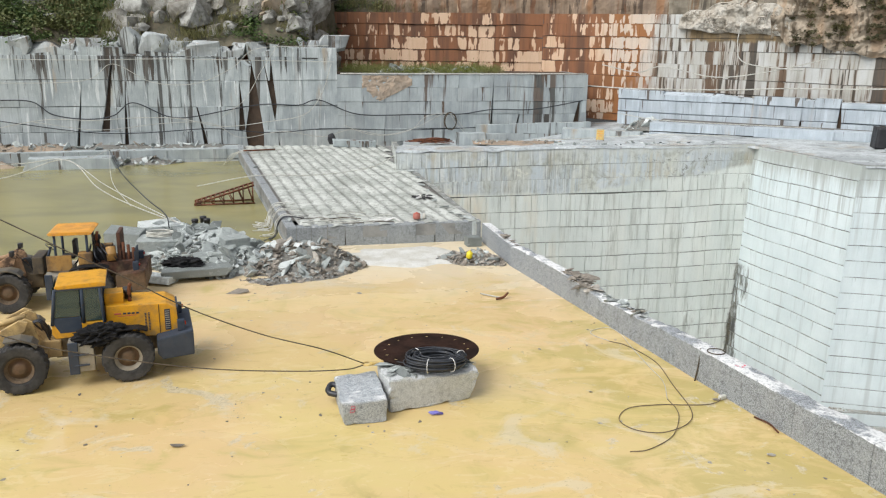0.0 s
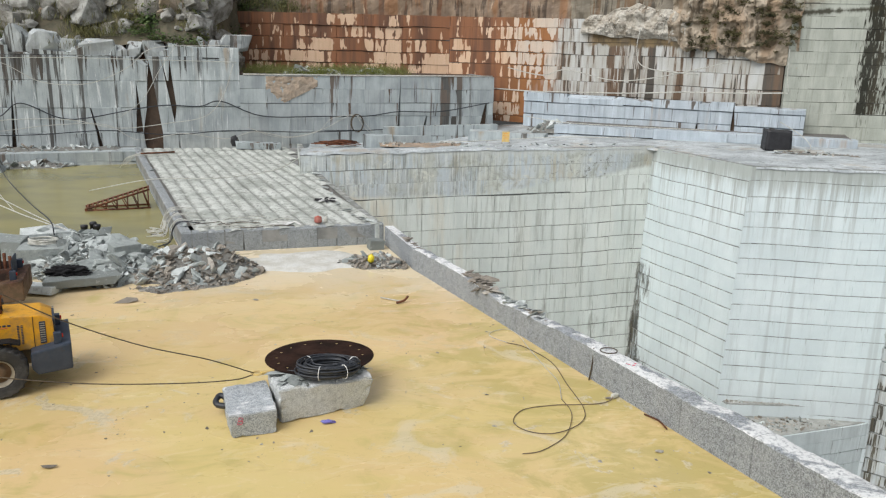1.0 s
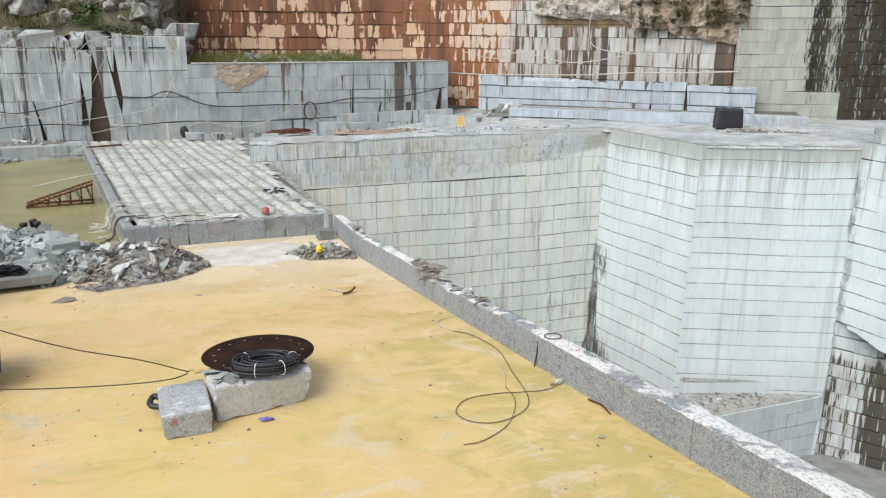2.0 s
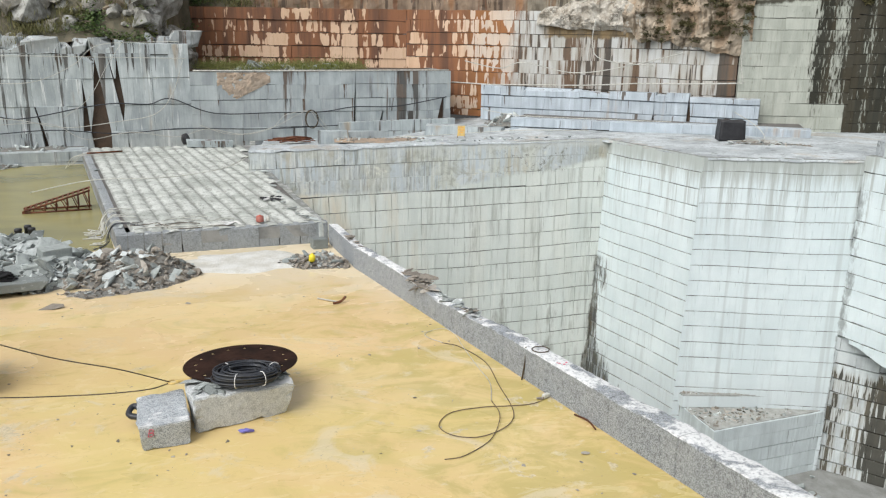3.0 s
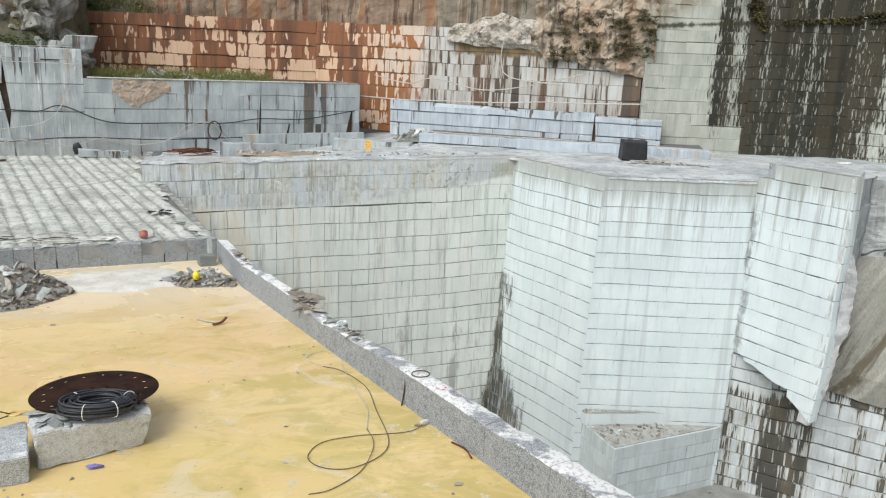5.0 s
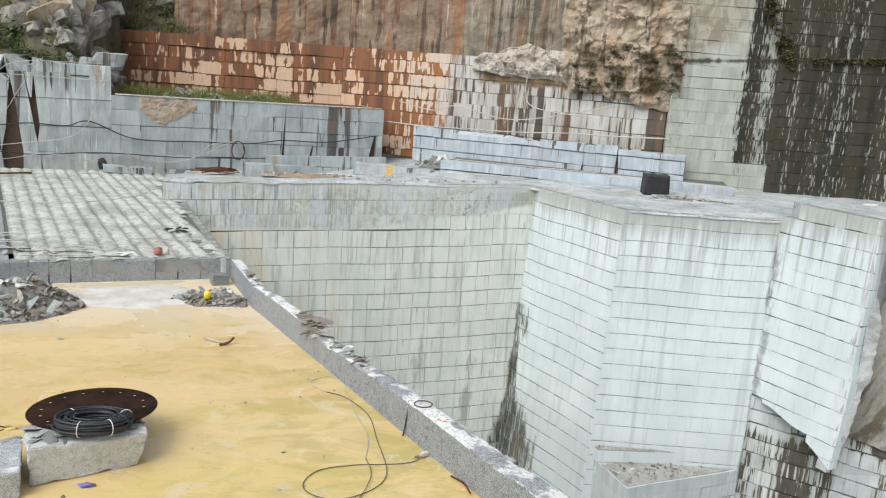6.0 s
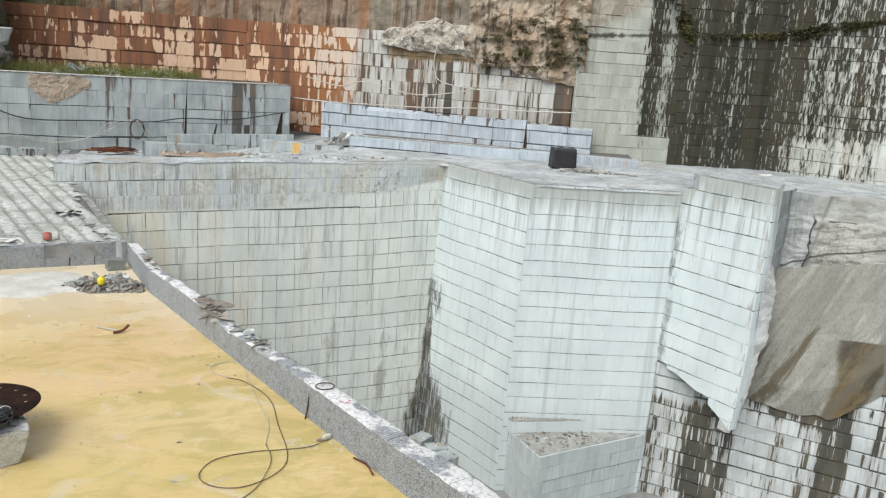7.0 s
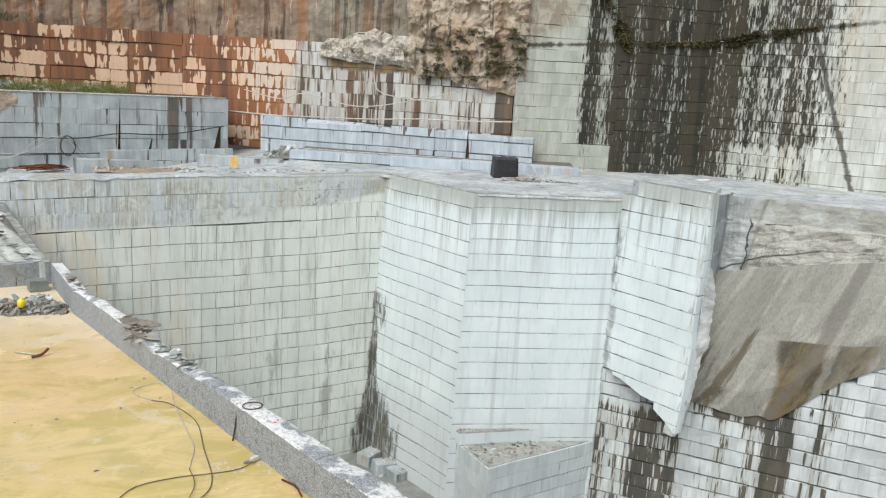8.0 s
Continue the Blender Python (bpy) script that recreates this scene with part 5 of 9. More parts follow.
def outline(points, y0, y1, bevel, material, name="plate"):
    """A plate: an outline in x and z, from y0 to y1."""
    k = len(points)
    bm = bmesh.new()
    lo = [bm.verts.new((x, y0, z)) for x, z in points]
    hi = [bm.verts.new((x, y1, z)) for x, z in points]
    bm.faces.new(lo)
    bm.faces.new(list(reversed(hi)))
    for i in range(k):
        bm.faces.new((lo[(i + 1) % k], lo[i], hi[i], hi[(i + 1) % k]))
    bmesh.ops.recalc_face_normals(bm, faces=bm.faces)
    if bevel:
        bevel_all(bm, bevel, 2)
    return from_bm(name, bm, material)


def lathe(profile, n, material, name="turned", axis="Y", smooth=True):
    """A turned shape from (radius, along) pairs round an axis."""
    v, f = [], []
    for i in range(n):
        a = 2 * math.pi * i / n
        for r, h in profile:
            c, s = r * math.cos(a), r * math.sin(a)
            v.append((c, h, s) if axis == "Y" else (c, s, h))
    k = len(profile)
    for i in range(n):
        for j in range(k - 1):
            a, b = i * k + j, ((i + 1) % n) * k + j
            f.append((a, b, b + 1, a + 1) if axis == "Y" else (a, a + 1, b + 1, b))
    return mesh_of(name, v, f, material, smooth)


def smooth_path(points, per=8):
    """A rounded line through points."""
    p = [Vector(q) for q in points]
    if len(p) == 2:
        return [p[0].lerp(p[1], i / per) for i in range(per + 1)]
    p = [p[0] * 2 - p[1]] + p + [p[-1] * 2 - p[-2]]
    out = []
    for a, b, c, d in zip(p, p[1:], p[2:], p[3:]):
        for i in range(per):
            t = i / per
            out.append(0.5 * (2 * b + (c - a) * t + (2 * a - 5 * b + 4 * c - d) * t * t + (3 * b - a - 3 * c + d) * t ** 3))
    return out + [p[-2]]


def tube(points, r, material, sides=6, per=8, name="cable"):
    path = smooth_path(points, per)
    v, f = [], []
    for i, q in enumerate(path):
        d = (path[min(i + 1, len(path) - 1)] - path[max(i - 1, 0)]).normalized()
        side = d.cross(Vector((0, 0, 1)))
        side = side.normalized() if side.length > 1e-3 else Vector((1, 0, 0))
        up = side.cross(d)
        for k in range(sides):
            a = 2 * math.pi * k / sides
            v.append(q + (side * math.cos(a) + up * math.sin(a)) * r)
    for i in range(len(path) - 1):
        for k in range(sides):
            a, b = i * sides + k, i * sides + (k + 1) % sides
            f.append((a, b, b + sides, a + sides))
    f += [tuple(reversed(range(sides))), tuple(range(len(v) - sides, len(v)))]
    return mesh_of(name, v, f, material, True)


def merge(name, meshes, material):
    """Several meshes as one part; each entry is a mesh or (mesh, pose)."""
    bm = bmesh.new()
    for e in meshes:
        me, m = e if isinstance(e, tuple) else (e, Matrix())
        part_bm = bmesh.new()
        part_bm.from_mesh(me)
        part_bm.transform(m)
        tmp = bpy.data.meshes.new("tmp")
        part_bm.to_mesh(tmp)
        part_bm.free()
        bm.from_mesh(tmp)
        bpy.data.meshes.remove(tmp)
    return from_bm(name, bm, material)


def rock_shape(seed, points=13, flat=0.7, long=1.0, blocky=False):
    """An angular broken stone about one metre across, standing on z = 0."""
    rng = random.Random(seed)
    bm = bmesh.new()
    for _ in range(points):
        d = Vector((rng.gauss(0, 1), rng.gauss(0, 1), rng.gauss(0, 1))).normalized()
        k = rng.uniform(0.42, 0.56)
        if blocky:
            d = Vector((rng.uniform(-1, 1), rng.uniform(-1, 1), rng.uniform(-1, 1)))
            d = d / max(abs(d.x), abs(d.y), abs(d.z))
            k = rng.uniform(0.40, 0.46)
        bm.verts.new((d.x * k * long, d.y * k, d.z * k * flat))
    r = bmesh.ops.convex_hull(bm, input=bm.verts)
    bmesh.ops.delete(bm, geom=list({g for g in r["geom_interior"] + r["geom_unused"] if isinstance(g, bmesh.types.BMVert)}), context="VERTS")
    bmesh.ops.bevel(bm, geom=bm.edges[:], offset=0.02, segments=1, affect="EDGES")
    bmesh.ops.triangulate(bm, faces=bm.faces)
    return bm


def rock_mesh(seed, material, points=13, flat=0.7, long=1.0, rough=0.0, name="rock", blocky=False):
    bm = rock_shape(seed, points, flat, long, blocky)
    if rough:
        bmesh.ops.subdivide_edges(bm, edges=bm.edges[:], cuts=2, use_grid_fill=True)
        for q in bm.verts:
            k = noise.noise(q.co * 3 + Vector((seed, 0, 0))) * rough + noise.noise(q.co * 9 + Vector((0, seed, 0))) * rough * 0.4
            q.co += q.co.normalized() * k
    return from_bm(name, bm, material)


def crumpled(seed, material, name):
    """A heap of crumpled sheeting about one metre long."""
    bm = bmesh.new()
    bmesh.ops.create_icosphere(bm, subdivisions=5, radius=0.5)
    for q in bm.verts:
        d = q.co.normalized()
        k = 1 - 0.6 * abs(noise.noise(d * 2.0 + Vector((seed, 0, 0)))) - 0.35 * abs(noise.noise(d * 3.7 + Vector((0, seed, 0)))) + 0.05 * noise.noise(d * 9)
        q.co = Vector((d.x * 0.72, d.y * 0.5, d.z * 0.45)) * k * 1.25
    return from_bm(name, bm, material)


RUBBLE = [rock_mesh(100 + k, m_rubble, 9 + k % 3, 0.36 + 0.09 * (k % 5), 1 + 0.22 * (k % 4)) for k in range(10)]
RUBBLE_BROWN = [rock_mesh(120 + k, m_rubble_brown, 9 + k % 3, 0.38 + 0.09 * (k % 5), 1 + 0.22 * (k % 4)) for k in range(6)]
def broken_boulder(seed, material):
    """A boulder split along joints: a skewed block with corners struck off, its edges worn and faces uneven."""
    rng = random.Random(seed)
    bm = bmesh.new()
    bmesh.ops.create_cube(bm, size=1)
    for q in bm.verts:
        q.co = Vector((q.co.x * rng.uniform(0.7, 1.15), q.co.y * rng.uniform(0.65, 1.1), q.co.z * rng.uniform(0.65, 1.1)))
    for _ in range(10):
        d = Vector((rng.gauss(0, 1), rng.gauss(0, 1), rng.gauss(0.25, 0.8))).normalized()
        r = bmesh.ops.bisect_plane(bm, geom=bm.verts[:] + bm.edges[:] + bm.faces[:], plane_co=d * rng.uniform(0.36, 0.50), plane_no=d, clear_outer=True)
        edges = [e for e in r["geom_cut"] if isinstance(e, bmesh.types.BMEdge)]
        if edges:
            bmesh.ops.edgeloop_fill(bm, edges=edges)
    bmesh.ops.bevel(bm, geom=bm.edges[:], offset=0.015, segments=1, affect="EDGES")
    bmesh.ops.triangulate(bm, faces=bm.faces)
    bmesh.ops.subdivide_edges(bm, edges=[e for e in bm.edges if e.calc_length() > 0.2], cuts=2, use_grid_fill=True)
    bmesh.ops.triangulate(bm, faces=bm.faces)
    for q in bm.verts:
        q.co += q.co.normalized() * (0.03 * noise.noise(q.co * 3.5 + Vector((seed, 0, 0))) + 0.018 * noise.noise(q.co * 9 + Vector((0, seed, 0))))
    return from_bm("boulder", bm, material)


BOULDERS = [broken_boulder(140 + k, m_boulder) for k in range(14)]
CREST = [broken_boulder(180 + k, m_crest) for k in range(8)]
BROWN_BOULDERS = [broken_boulder(160 + k, m_brown_rock) for k in range(5)]


def inside(x, y, poly):
    hit = False
    for (x0, y0), (x1, y1) in zip(poly, poly[1:] + poly[:1]):
        if (y0 > y) != (y1 > y) and x < (x1 - x0) * (y - y0) / (y1 - y0) + x0:
            hit = not hit
    return hit


def edge_distance(x, y, poly):
    best = 1e9
    for a, b in zip(poly, poly[1:] + poly[:1]):
        a, b, q = Vector(a), Vector(b), Vector((x, y))
        t = max(0, min(1, (q - a).dot(b - a) / (b - a).length_squared))
        best = min(best, (a.lerp(b, t) - q).length)
    return best


def pile(name, label, poly, height, count, sizes, meshes, seed, base=0.0, slope=2.0, mound=m_gravel, more=0):
    """A heap of broken stones: a gravel mound with single rocks on it."""
    rng = random.Random(seed)
    cx, cy = sum(p[0] for p in poly) / len(poly), sum(p[1] for p in poly) / len(poly)
    heap = thing(name, label, "rubble", pose(cx, cy, base))
    x0, x1 = min(p[0] for p in poly), max(p[0] for p in poly)
    y0, y1 = min(p[1] for p in poly), max(p[1] for p in poly)

    def level(x, y):
        if not inside(x, y, poly):
            return -0.05
        k = min(1.0, edge_distance(x, y, poly) / slope)
        return height * k * (0.75 + 0.5 * noise.noise((x * 0.6, y * 0.6, seed)))

    n = 44
    v = [(lerp(x0, x1, i / n) - cx, lerp(y0, y1, j / n) - cy, level(lerp(x0, x1, i / n), lerp(y0, y1, j / n)) + 0.03 * noise.noise((i * 1.7, j * 1.7, 0))) for i in range(n + 1) for j in range(n + 1)]
    f = [(i * (n + 1) + j, (i + 1) * (n + 1) + j, (i + 1) * (n + 1) + j + 1, i * (n + 1) + j + 1) for i in range(n) for j in range(n)
         if any(v[a][2] > 0 for a in (i * (n + 1) + j, (i + 1) * (n + 1) + j, (i + 1) * (n + 1) + j + 1, i * (n + 1) + j + 1))]
    part("gravel_mound", mesh_of("gravel_mound", v, f, mound), heap)
    made = 0
    rest_v, rest_f = [], []
    while made < count + more:
        x, y = rng.uniform(x0, x1), rng.uniform(y0, y1)
        if not inside(x, y, poly):
            continue
        s = lerp(*sizes, rng.random() ** 2.2)
        z = level(x, y) + s * 0.05
        me = rng.choice(meshes)
        at = Matrix.LocRotScale((x - cx, y - cy, max(z, s * 0.05)), Euler((rng.uniform(-0.9, 0.9), rng.uniform(-0.9, 0.9), rng.uniform(0, 6.3))), (s * rng.uniform(0.8, 1.5), s, s * rng.uniform(0.45, 1.0)))
        if made < count:
            part("rock", me, heap, m=at)
        else:
            o = len(rest_v)
            at = at @ Matrix.Scale(0.45, 4)
            rest_v += [at @ q.co for q in me.vertices]
            rest_f += [tuple(o + i for i in face.vertices) for face in me.polygons]
        made += 1
    if rest_v:
        part("gravel", mesh_of("gravel", rest_v, rest_f, meshes[0].materials[0]), heap)["kind"] = "stuff"
    return heap


# ---------------------------------------------------------------- natural rock faces
def rough_face(name, label, p, q, z0, z1, cols, rows, amp, material, seed, lean=0.0, scale=0.5, bulge=None, category="rock face", facets=True):
    """An uneven natural face from p to q in plan, front to the right hand of the way; lean: metres back for each metre up."""
    p, q = Vector(p), Vector(q)
    way = (q - p).normalized()
    out = Vector((way.y, -way.x))
    v, f = [], []
    for i in range(cols + 1):
        for k in range(rows + 1):
            b = p.lerp(q, i / cols)
            lo = z0(i / cols) if callable(z0) else z0
            z = lerp(lo, z1(i / cols) if callable(z1) else z1, k / rows)
            w = Vector((b.x, b.y, z))
            d = noise.fractal(w * scale + Vector((seed, 0, 0)), 1.0, 2.0, 5) * amp
            if facets:
                d += (noise.cell_vector(w * scale * 0.8 + Vector((noise.noise(w * 0.7) * 0.6, 0, seed))).x - 0.5) * amp * 0.8
            if bulge:
                d += bulge(i / cols, k / rows)
            g = b + out * (d - lean * (z - lo))
            v.append((g.x, g.y, z))
    r = rows + 1
    f = [(i * r + k, (i + 1) * r + k, (i + 1) * r + k + 1, i * r + k + 1) for i in range(cols) for k in range(rows)]
    return setting(name, label, mesh_of(name, v, f, material), category)


def wet_slant():
    n = Nodes("grey brown joint face with wet runs")
    z = n.split(2)
    fall = n.t.nodes.new("ShaderNodeCombineXYZ")
    n.link(n.calc("ADD", n.split(0), n.calc("MULTIPLY", z, -0.62)), fall.inputs[0])
    n.link(n.calc("ADD", n.split(1), n.calc("MULTIPLY", z, 0.04)), fall.inputs[1])
    n.link(z, fall.inputs[2])
    q = fall.outputs[0]
    f = n.noise(0.8, (1, 1, 0.06), 6, 0.65, src=q)
    col = n.mix(n.ramp(f, 0.35, 0.65), (0.33, 0.33, 0.287), (0.23, 0.23, 0.197))
    pale = n.noise(0.7, (1.0, 1.0, 0.05), 4, 0.55, offset=(12, 25, 0), src=q)
    col = n.mix(n.ramp(pale, 0.57, 0.66, 0, 0.6), col, (0.44, 0.43, 0.38))
    runs = n.noise(0.5, (1.0, 1.0, 0.07), 6, 0.68, offset=(2, 5, 0), src=q)
    low = n.ramp(z, -3.5, -8.0, -0.06, 0.05)
    col = n.mix(n.ramp(n.calc("ADD", runs, low), 0.54, 0.63, 0, 0.9), col, (0.085, 0.068, 0.036))
    along = n.calc("ADD", n.split(0), n.calc("MULTIPLY", z, -0.168))
    along = n.calc("ADD", along, n.calc("MULTIPLY", n.noise(1.4, (1, 1, 0.3), 5, 0.7, src=q), 0.5))
    under = n.calc("MULTIPLY", n.ramp(n.calc("SUBTRACT", z, n.calc("MULTIPLY", n.calc("SUBTRACT", along, 46.2), 0.30)), -5.3, -5.42), n.calc("MULTIPLY", n.ramp(along, 46.0, 46.3), n.ramp(along, 49.6, 49.0)))
    under = n.calc("MULTIPLY", under, n.ramp(along, 47.9, 48.1, 1.0, 0.7))
    gap = n.calc("MULTIPLY", n.ramp(along, 47.5, 47.7), n.ramp(along, 48.05, 47.9))
    wet = n.mix(n.ramp(n.noise(0.9, (1, 1, 0.08), 6, 0.7, offset=(1, 1, 0), src=q), 0.42, 0.62), (0.155, 0.115, 0.048), (0.042, 0.036, 0.021))
    col = n.mix(n.calc("MULTIPLY", under, n.calc("SUBTRACT", 0.95, n.calc("MULTIPLY", gap, 0.8))), col, wet)
    streak = n.calc("ABSOLUTE", n.calc("SUBTRACT", n.calc("ADD", n.calc("ADD", n.split(0), n.calc("MULTIPLY", z, -0.37)), n.calc("MULTIPLY", n.noise(0.8, (1, 1, 0.1), 5, 0.7, src=q), 0.5)), 48.45))
    col = n.mix(n.ramp(streak, 0.30, 0.16, 0, 0.6), col, (0.135, 0.128, 0.11))
    g = n.noise(9, (1, 1, 0.4), 5, 0.7)
    col = n.mix(n.ramp(g, 0.4, 0.75, 0, 0.5), col, (0.11, 0.10, 0.08))
    return n.done(col, 0.7, n.calc("ADD", g, n.noise(2.5, (1, 1, 1), 5)), 0.4, 0.07)


m_wetslant = wet_slant()
LOW_DIR = (Vector(LOWER) - Vector(LOWER_START)).normalized()


def on_lower(s):
    g = Vector(LOWER_START) + LOW_DIR * s
    return (g.x, g.y)


def slant_top(a):
    return curve_of(a, [(0, -2.0), (0.10, -1.2), (0.19, -0.4), (0.3, 0.5), (0.5, 0.8), (1, 1.0)])


def cap_shape(a, b):
    """Upright faces at the west end stand proud; the top band steps back; the foot overhangs the joint."""
    x, z = 41.6 + 25.4 * a, -2.3 + 5.85 * b
    d = 0.30 * min(1.0, max(0.0, (44.35 + 0.13 * z - x) / 0.12)) * min(1.0, (x - 41.0) / 1.2)
    d -= 0.12 * min(1.0, max(0.0, (z - 1.9 - 0.3 * noise.noise((x * 0.8, 0, 0))) / 0.15))
    return d + 0.16 * noise.fractal((x * 1.1, 0, z * 1.3), 1.0, 2.0, 5) * (0.5 if z > 1.9 else 1.0)


def slant_foot(s):
    """The foot of the joint face, a little under the uneven tops of the blocks below."""
    return lower_top(s) - 0.35 - curve_of(s, [(11, 0), (11.6, 0.55), (18, 0.55), (19, 0.1)])


def joint_lean(a, b):
    s = 5.2 + 36.8 * a
    return 0.20 - 0.27 * max(0.0, lerp(slant_foot(s), slant_top(a), b) - lower_top(s) - 1.4)


rough_face("wall_joint_face", "leaning grey brown natural joint face with wet runs", on_lower(5.2), on_lower(42), lambda t: slant_foot(5.2 + 36.8 * t) + 0.12 * noise.noise((t * 30, 0, 0)), slant_top, 110, 40, 0.05, m_wetslant, 5, scale=0.5, bulge=joint_lean)
rough_face("wall_joint_cap", "pale broken rock cap above the joint face", (41.6, 47.6), (67.0, 21.6), -2.3, lambda t: 3.55, 260, 60, 0.16, m_joint_cap, 6, lean=0.10, scale=0.35, facets=False, bulge=cap_shape)
def skin_edge():
    """The broken end of the skin: a rippled scoop that turns back behind the sawn face."""
    v, f = [], []
    cols, rows = 26, 220
    for k in range(rows + 1):
        z = lerp(-12.0, 4.05, k / rows)
        drop = (4.15 - z) / 16.7
        a, b = Vector(D).lerp(Vector(D_LOW), drop), Vector(E).lerp(Vector(E_LOW), drop)
        way = (b - a).normalized()
        out = Vector((way.y, -way.x))
        s0 = skin_end(z) - 0.12 + 0.08 * noise.noise((z * 1.3, 0, 4))
        lip, back = a + way * s0 + out * 0.03, Vector((42.6, 46.4))
        wide = curve_of(z, [(-12, 0.4), (-9, 1.1), (-6.5, 1.3), (-5.5, 1.8), (-2.5, 1.9), (-1, 1.1), (0.3, 0.15), (4, 0.1)])
        tip = lip + Vector((0.97, 0.1)) * wide
        start = a + way * (s0 - 0.8) - out * 0.05
        for i in range(cols + 1):
            t = max(0.0, (i - 2) / (cols - 2))
            g = start.lerp(lip - out * 0.02, i / 2) if i < 2 else lip.lerp(tip, min(1, t * 2)) if t < 0.5 else tip.lerp(back, t * 2 - 1)
            ripple = 0.11 * abs(math.sin(z * 5.0 + 4 * t + 2 * noise.noise((z * 0.5, t * 3, 1)))) * min(1, t * 5) * max(0, min(1, (1.0 - z) / 1.5))
            d = ripple + 0.10 * noise.fractal((z * 0.6, t * 4, 2), 1.0, 2.0, 4) * min(1, t * 3) - 0.12 * math.sin(math.pi * min(1, t * 2))
            v.append((g.x + out.x * d, g.y + out.y * d, z))
    r = cols + 1
    f = [(k * r + i, k * r + i + 1, (k + 1) * r + i + 1, (k + 1) * r + i) for k in range(rows) for i in range(cols)]
    return setting("wall_skin_edge", "rough rippled broken edge of the granite skin", mesh_of("wall_skin_edge", v, f, m_fracture), "rock face")


skin_edge()
rough_face("wall_skin_back", "blue grey fractured return face of the granite skin", (39.15, 42.95), (43.1, 46.05), -6.0, lambda t: 3.98 - 0.3 * t, 26, 60, 0.12, m_return, 8, scale=0.6)
v, f = prism([(37.95, 47.6), (39.2, 43.1), (43.0, 46.1), (46.0, 49.0), (43.5, 53.0), (38.4, 50.5)], 1.0, [4.05, 4.03, 3.66, 3.4, 3.2, 4.0])
setting("skin_top", "dusty top of the granite buttress", mesh_of("skin_top", v, f, m_terrace))
v, f = prism([(26.7, 52.0), (27.27, 47.4), (36.4, 49.3), (36.5, 49.7), (30, 51.4)], -19, LEDGE_Z + 0.06)
setting("ledge_top", "dusty granite ledge inside the pit", mesh_of("ledge_top", v, f, m_ledge_top))


v, f = prism([(26.48, 52.2), (26.68, 50.97), (35.3, 49.8), (35.4, 50.2)], -15.5, STEP_Z + 0.08)
setting("ledge_step", "narrow granite step above the pit ledge", mesh_of("ledge_step", v, f, m_ledge_top))


def hill_height(x, y):
    n = 1.1 * noise.fractal((x * 0.16, y * 0.16, 0), 1.0, 2.0, 4)
    west = 9.3 + 0.72 * max(0, y - 76 - 0.2 * (x + 9)) + n
    east = 6.5 if y < 92.0 - 0.12 * (x + 9) else 12.8 + 0.8 * (y - 92.0) + n
    k = max(0.0, min(1.0, (x + 13.2 + 1.0 * noise.noise((y * 0.4, 0, 0)) - 0.05 * max(0, y - 78)) / 1.6))
    return lerp(west, east, k)


def hill():
    v, f = [], []
    nx, ny = 130, 90
    for i in range(nx + 1):
        for j in range(ny + 1):
            x = lerp(-75, 3.5, i / nx)
            y = lerp(75.4 + 0.196 * (x + 9) + (0.6 if x > -9 else 0), 120, (j / ny) ** 1.3)
            v.append((x, y, hill_height(x, y) + 0.25 * noise.noise((x * 1.3, y * 1.3, 5))))
    for i in range(nx):
        for j in range(ny):
            a = i * (ny + 1) + j
            f.append((a, a + ny + 1, a + ny + 2, a + 1))
    return mesh_of("hillside", v, f, m_earth)


setting("hillside", "soil slope with scrub above the quarry benches", hill())


def leaf_clump(centres, count, spread, size, seed, material, name, blade=False):
    """Many small leaves or blades scattered round centres, as one mesh."""
    rng = random.Random(seed)
    v, f = [], []
    for c, k in centres:
        for _ in range(int(count * k)):
            d = Vector((rng.gauss(0, 1), rng.gauss(0, 1), abs(rng.gauss(0, 0.8)))) * spread * k
            q = Vector(c) + d
            s = size * rng.uniform(0.6, 1.5)
            a = rng.uniform(0, 6.3)
            if blade:
                side = Vector((math.cos(a), math.sin(a), 0)) * s * 0.05
                tip = Vector((rng.gauss(0, 0.35), rng.gauss(0, 0.35), 1)) * s
            else:
                side = Vector((math.cos(a), math.sin(a), rng.uniform(-0.5, 0.5))) * s * 0.4
                tip = Vector((rng.gauss(0, 1), rng.gauss(0, 1), rng.gauss(0.3, 0.6))).normalized() * s
            o = len(v)
            v += [q - side, q + tip * 0.5 - side * 1.3, q + tip, q + tip * 0.5 + side * 1.3]
            f.append((o, o + 1, o + 2, o + 3))
    return mesh_of(name, v, f, material)


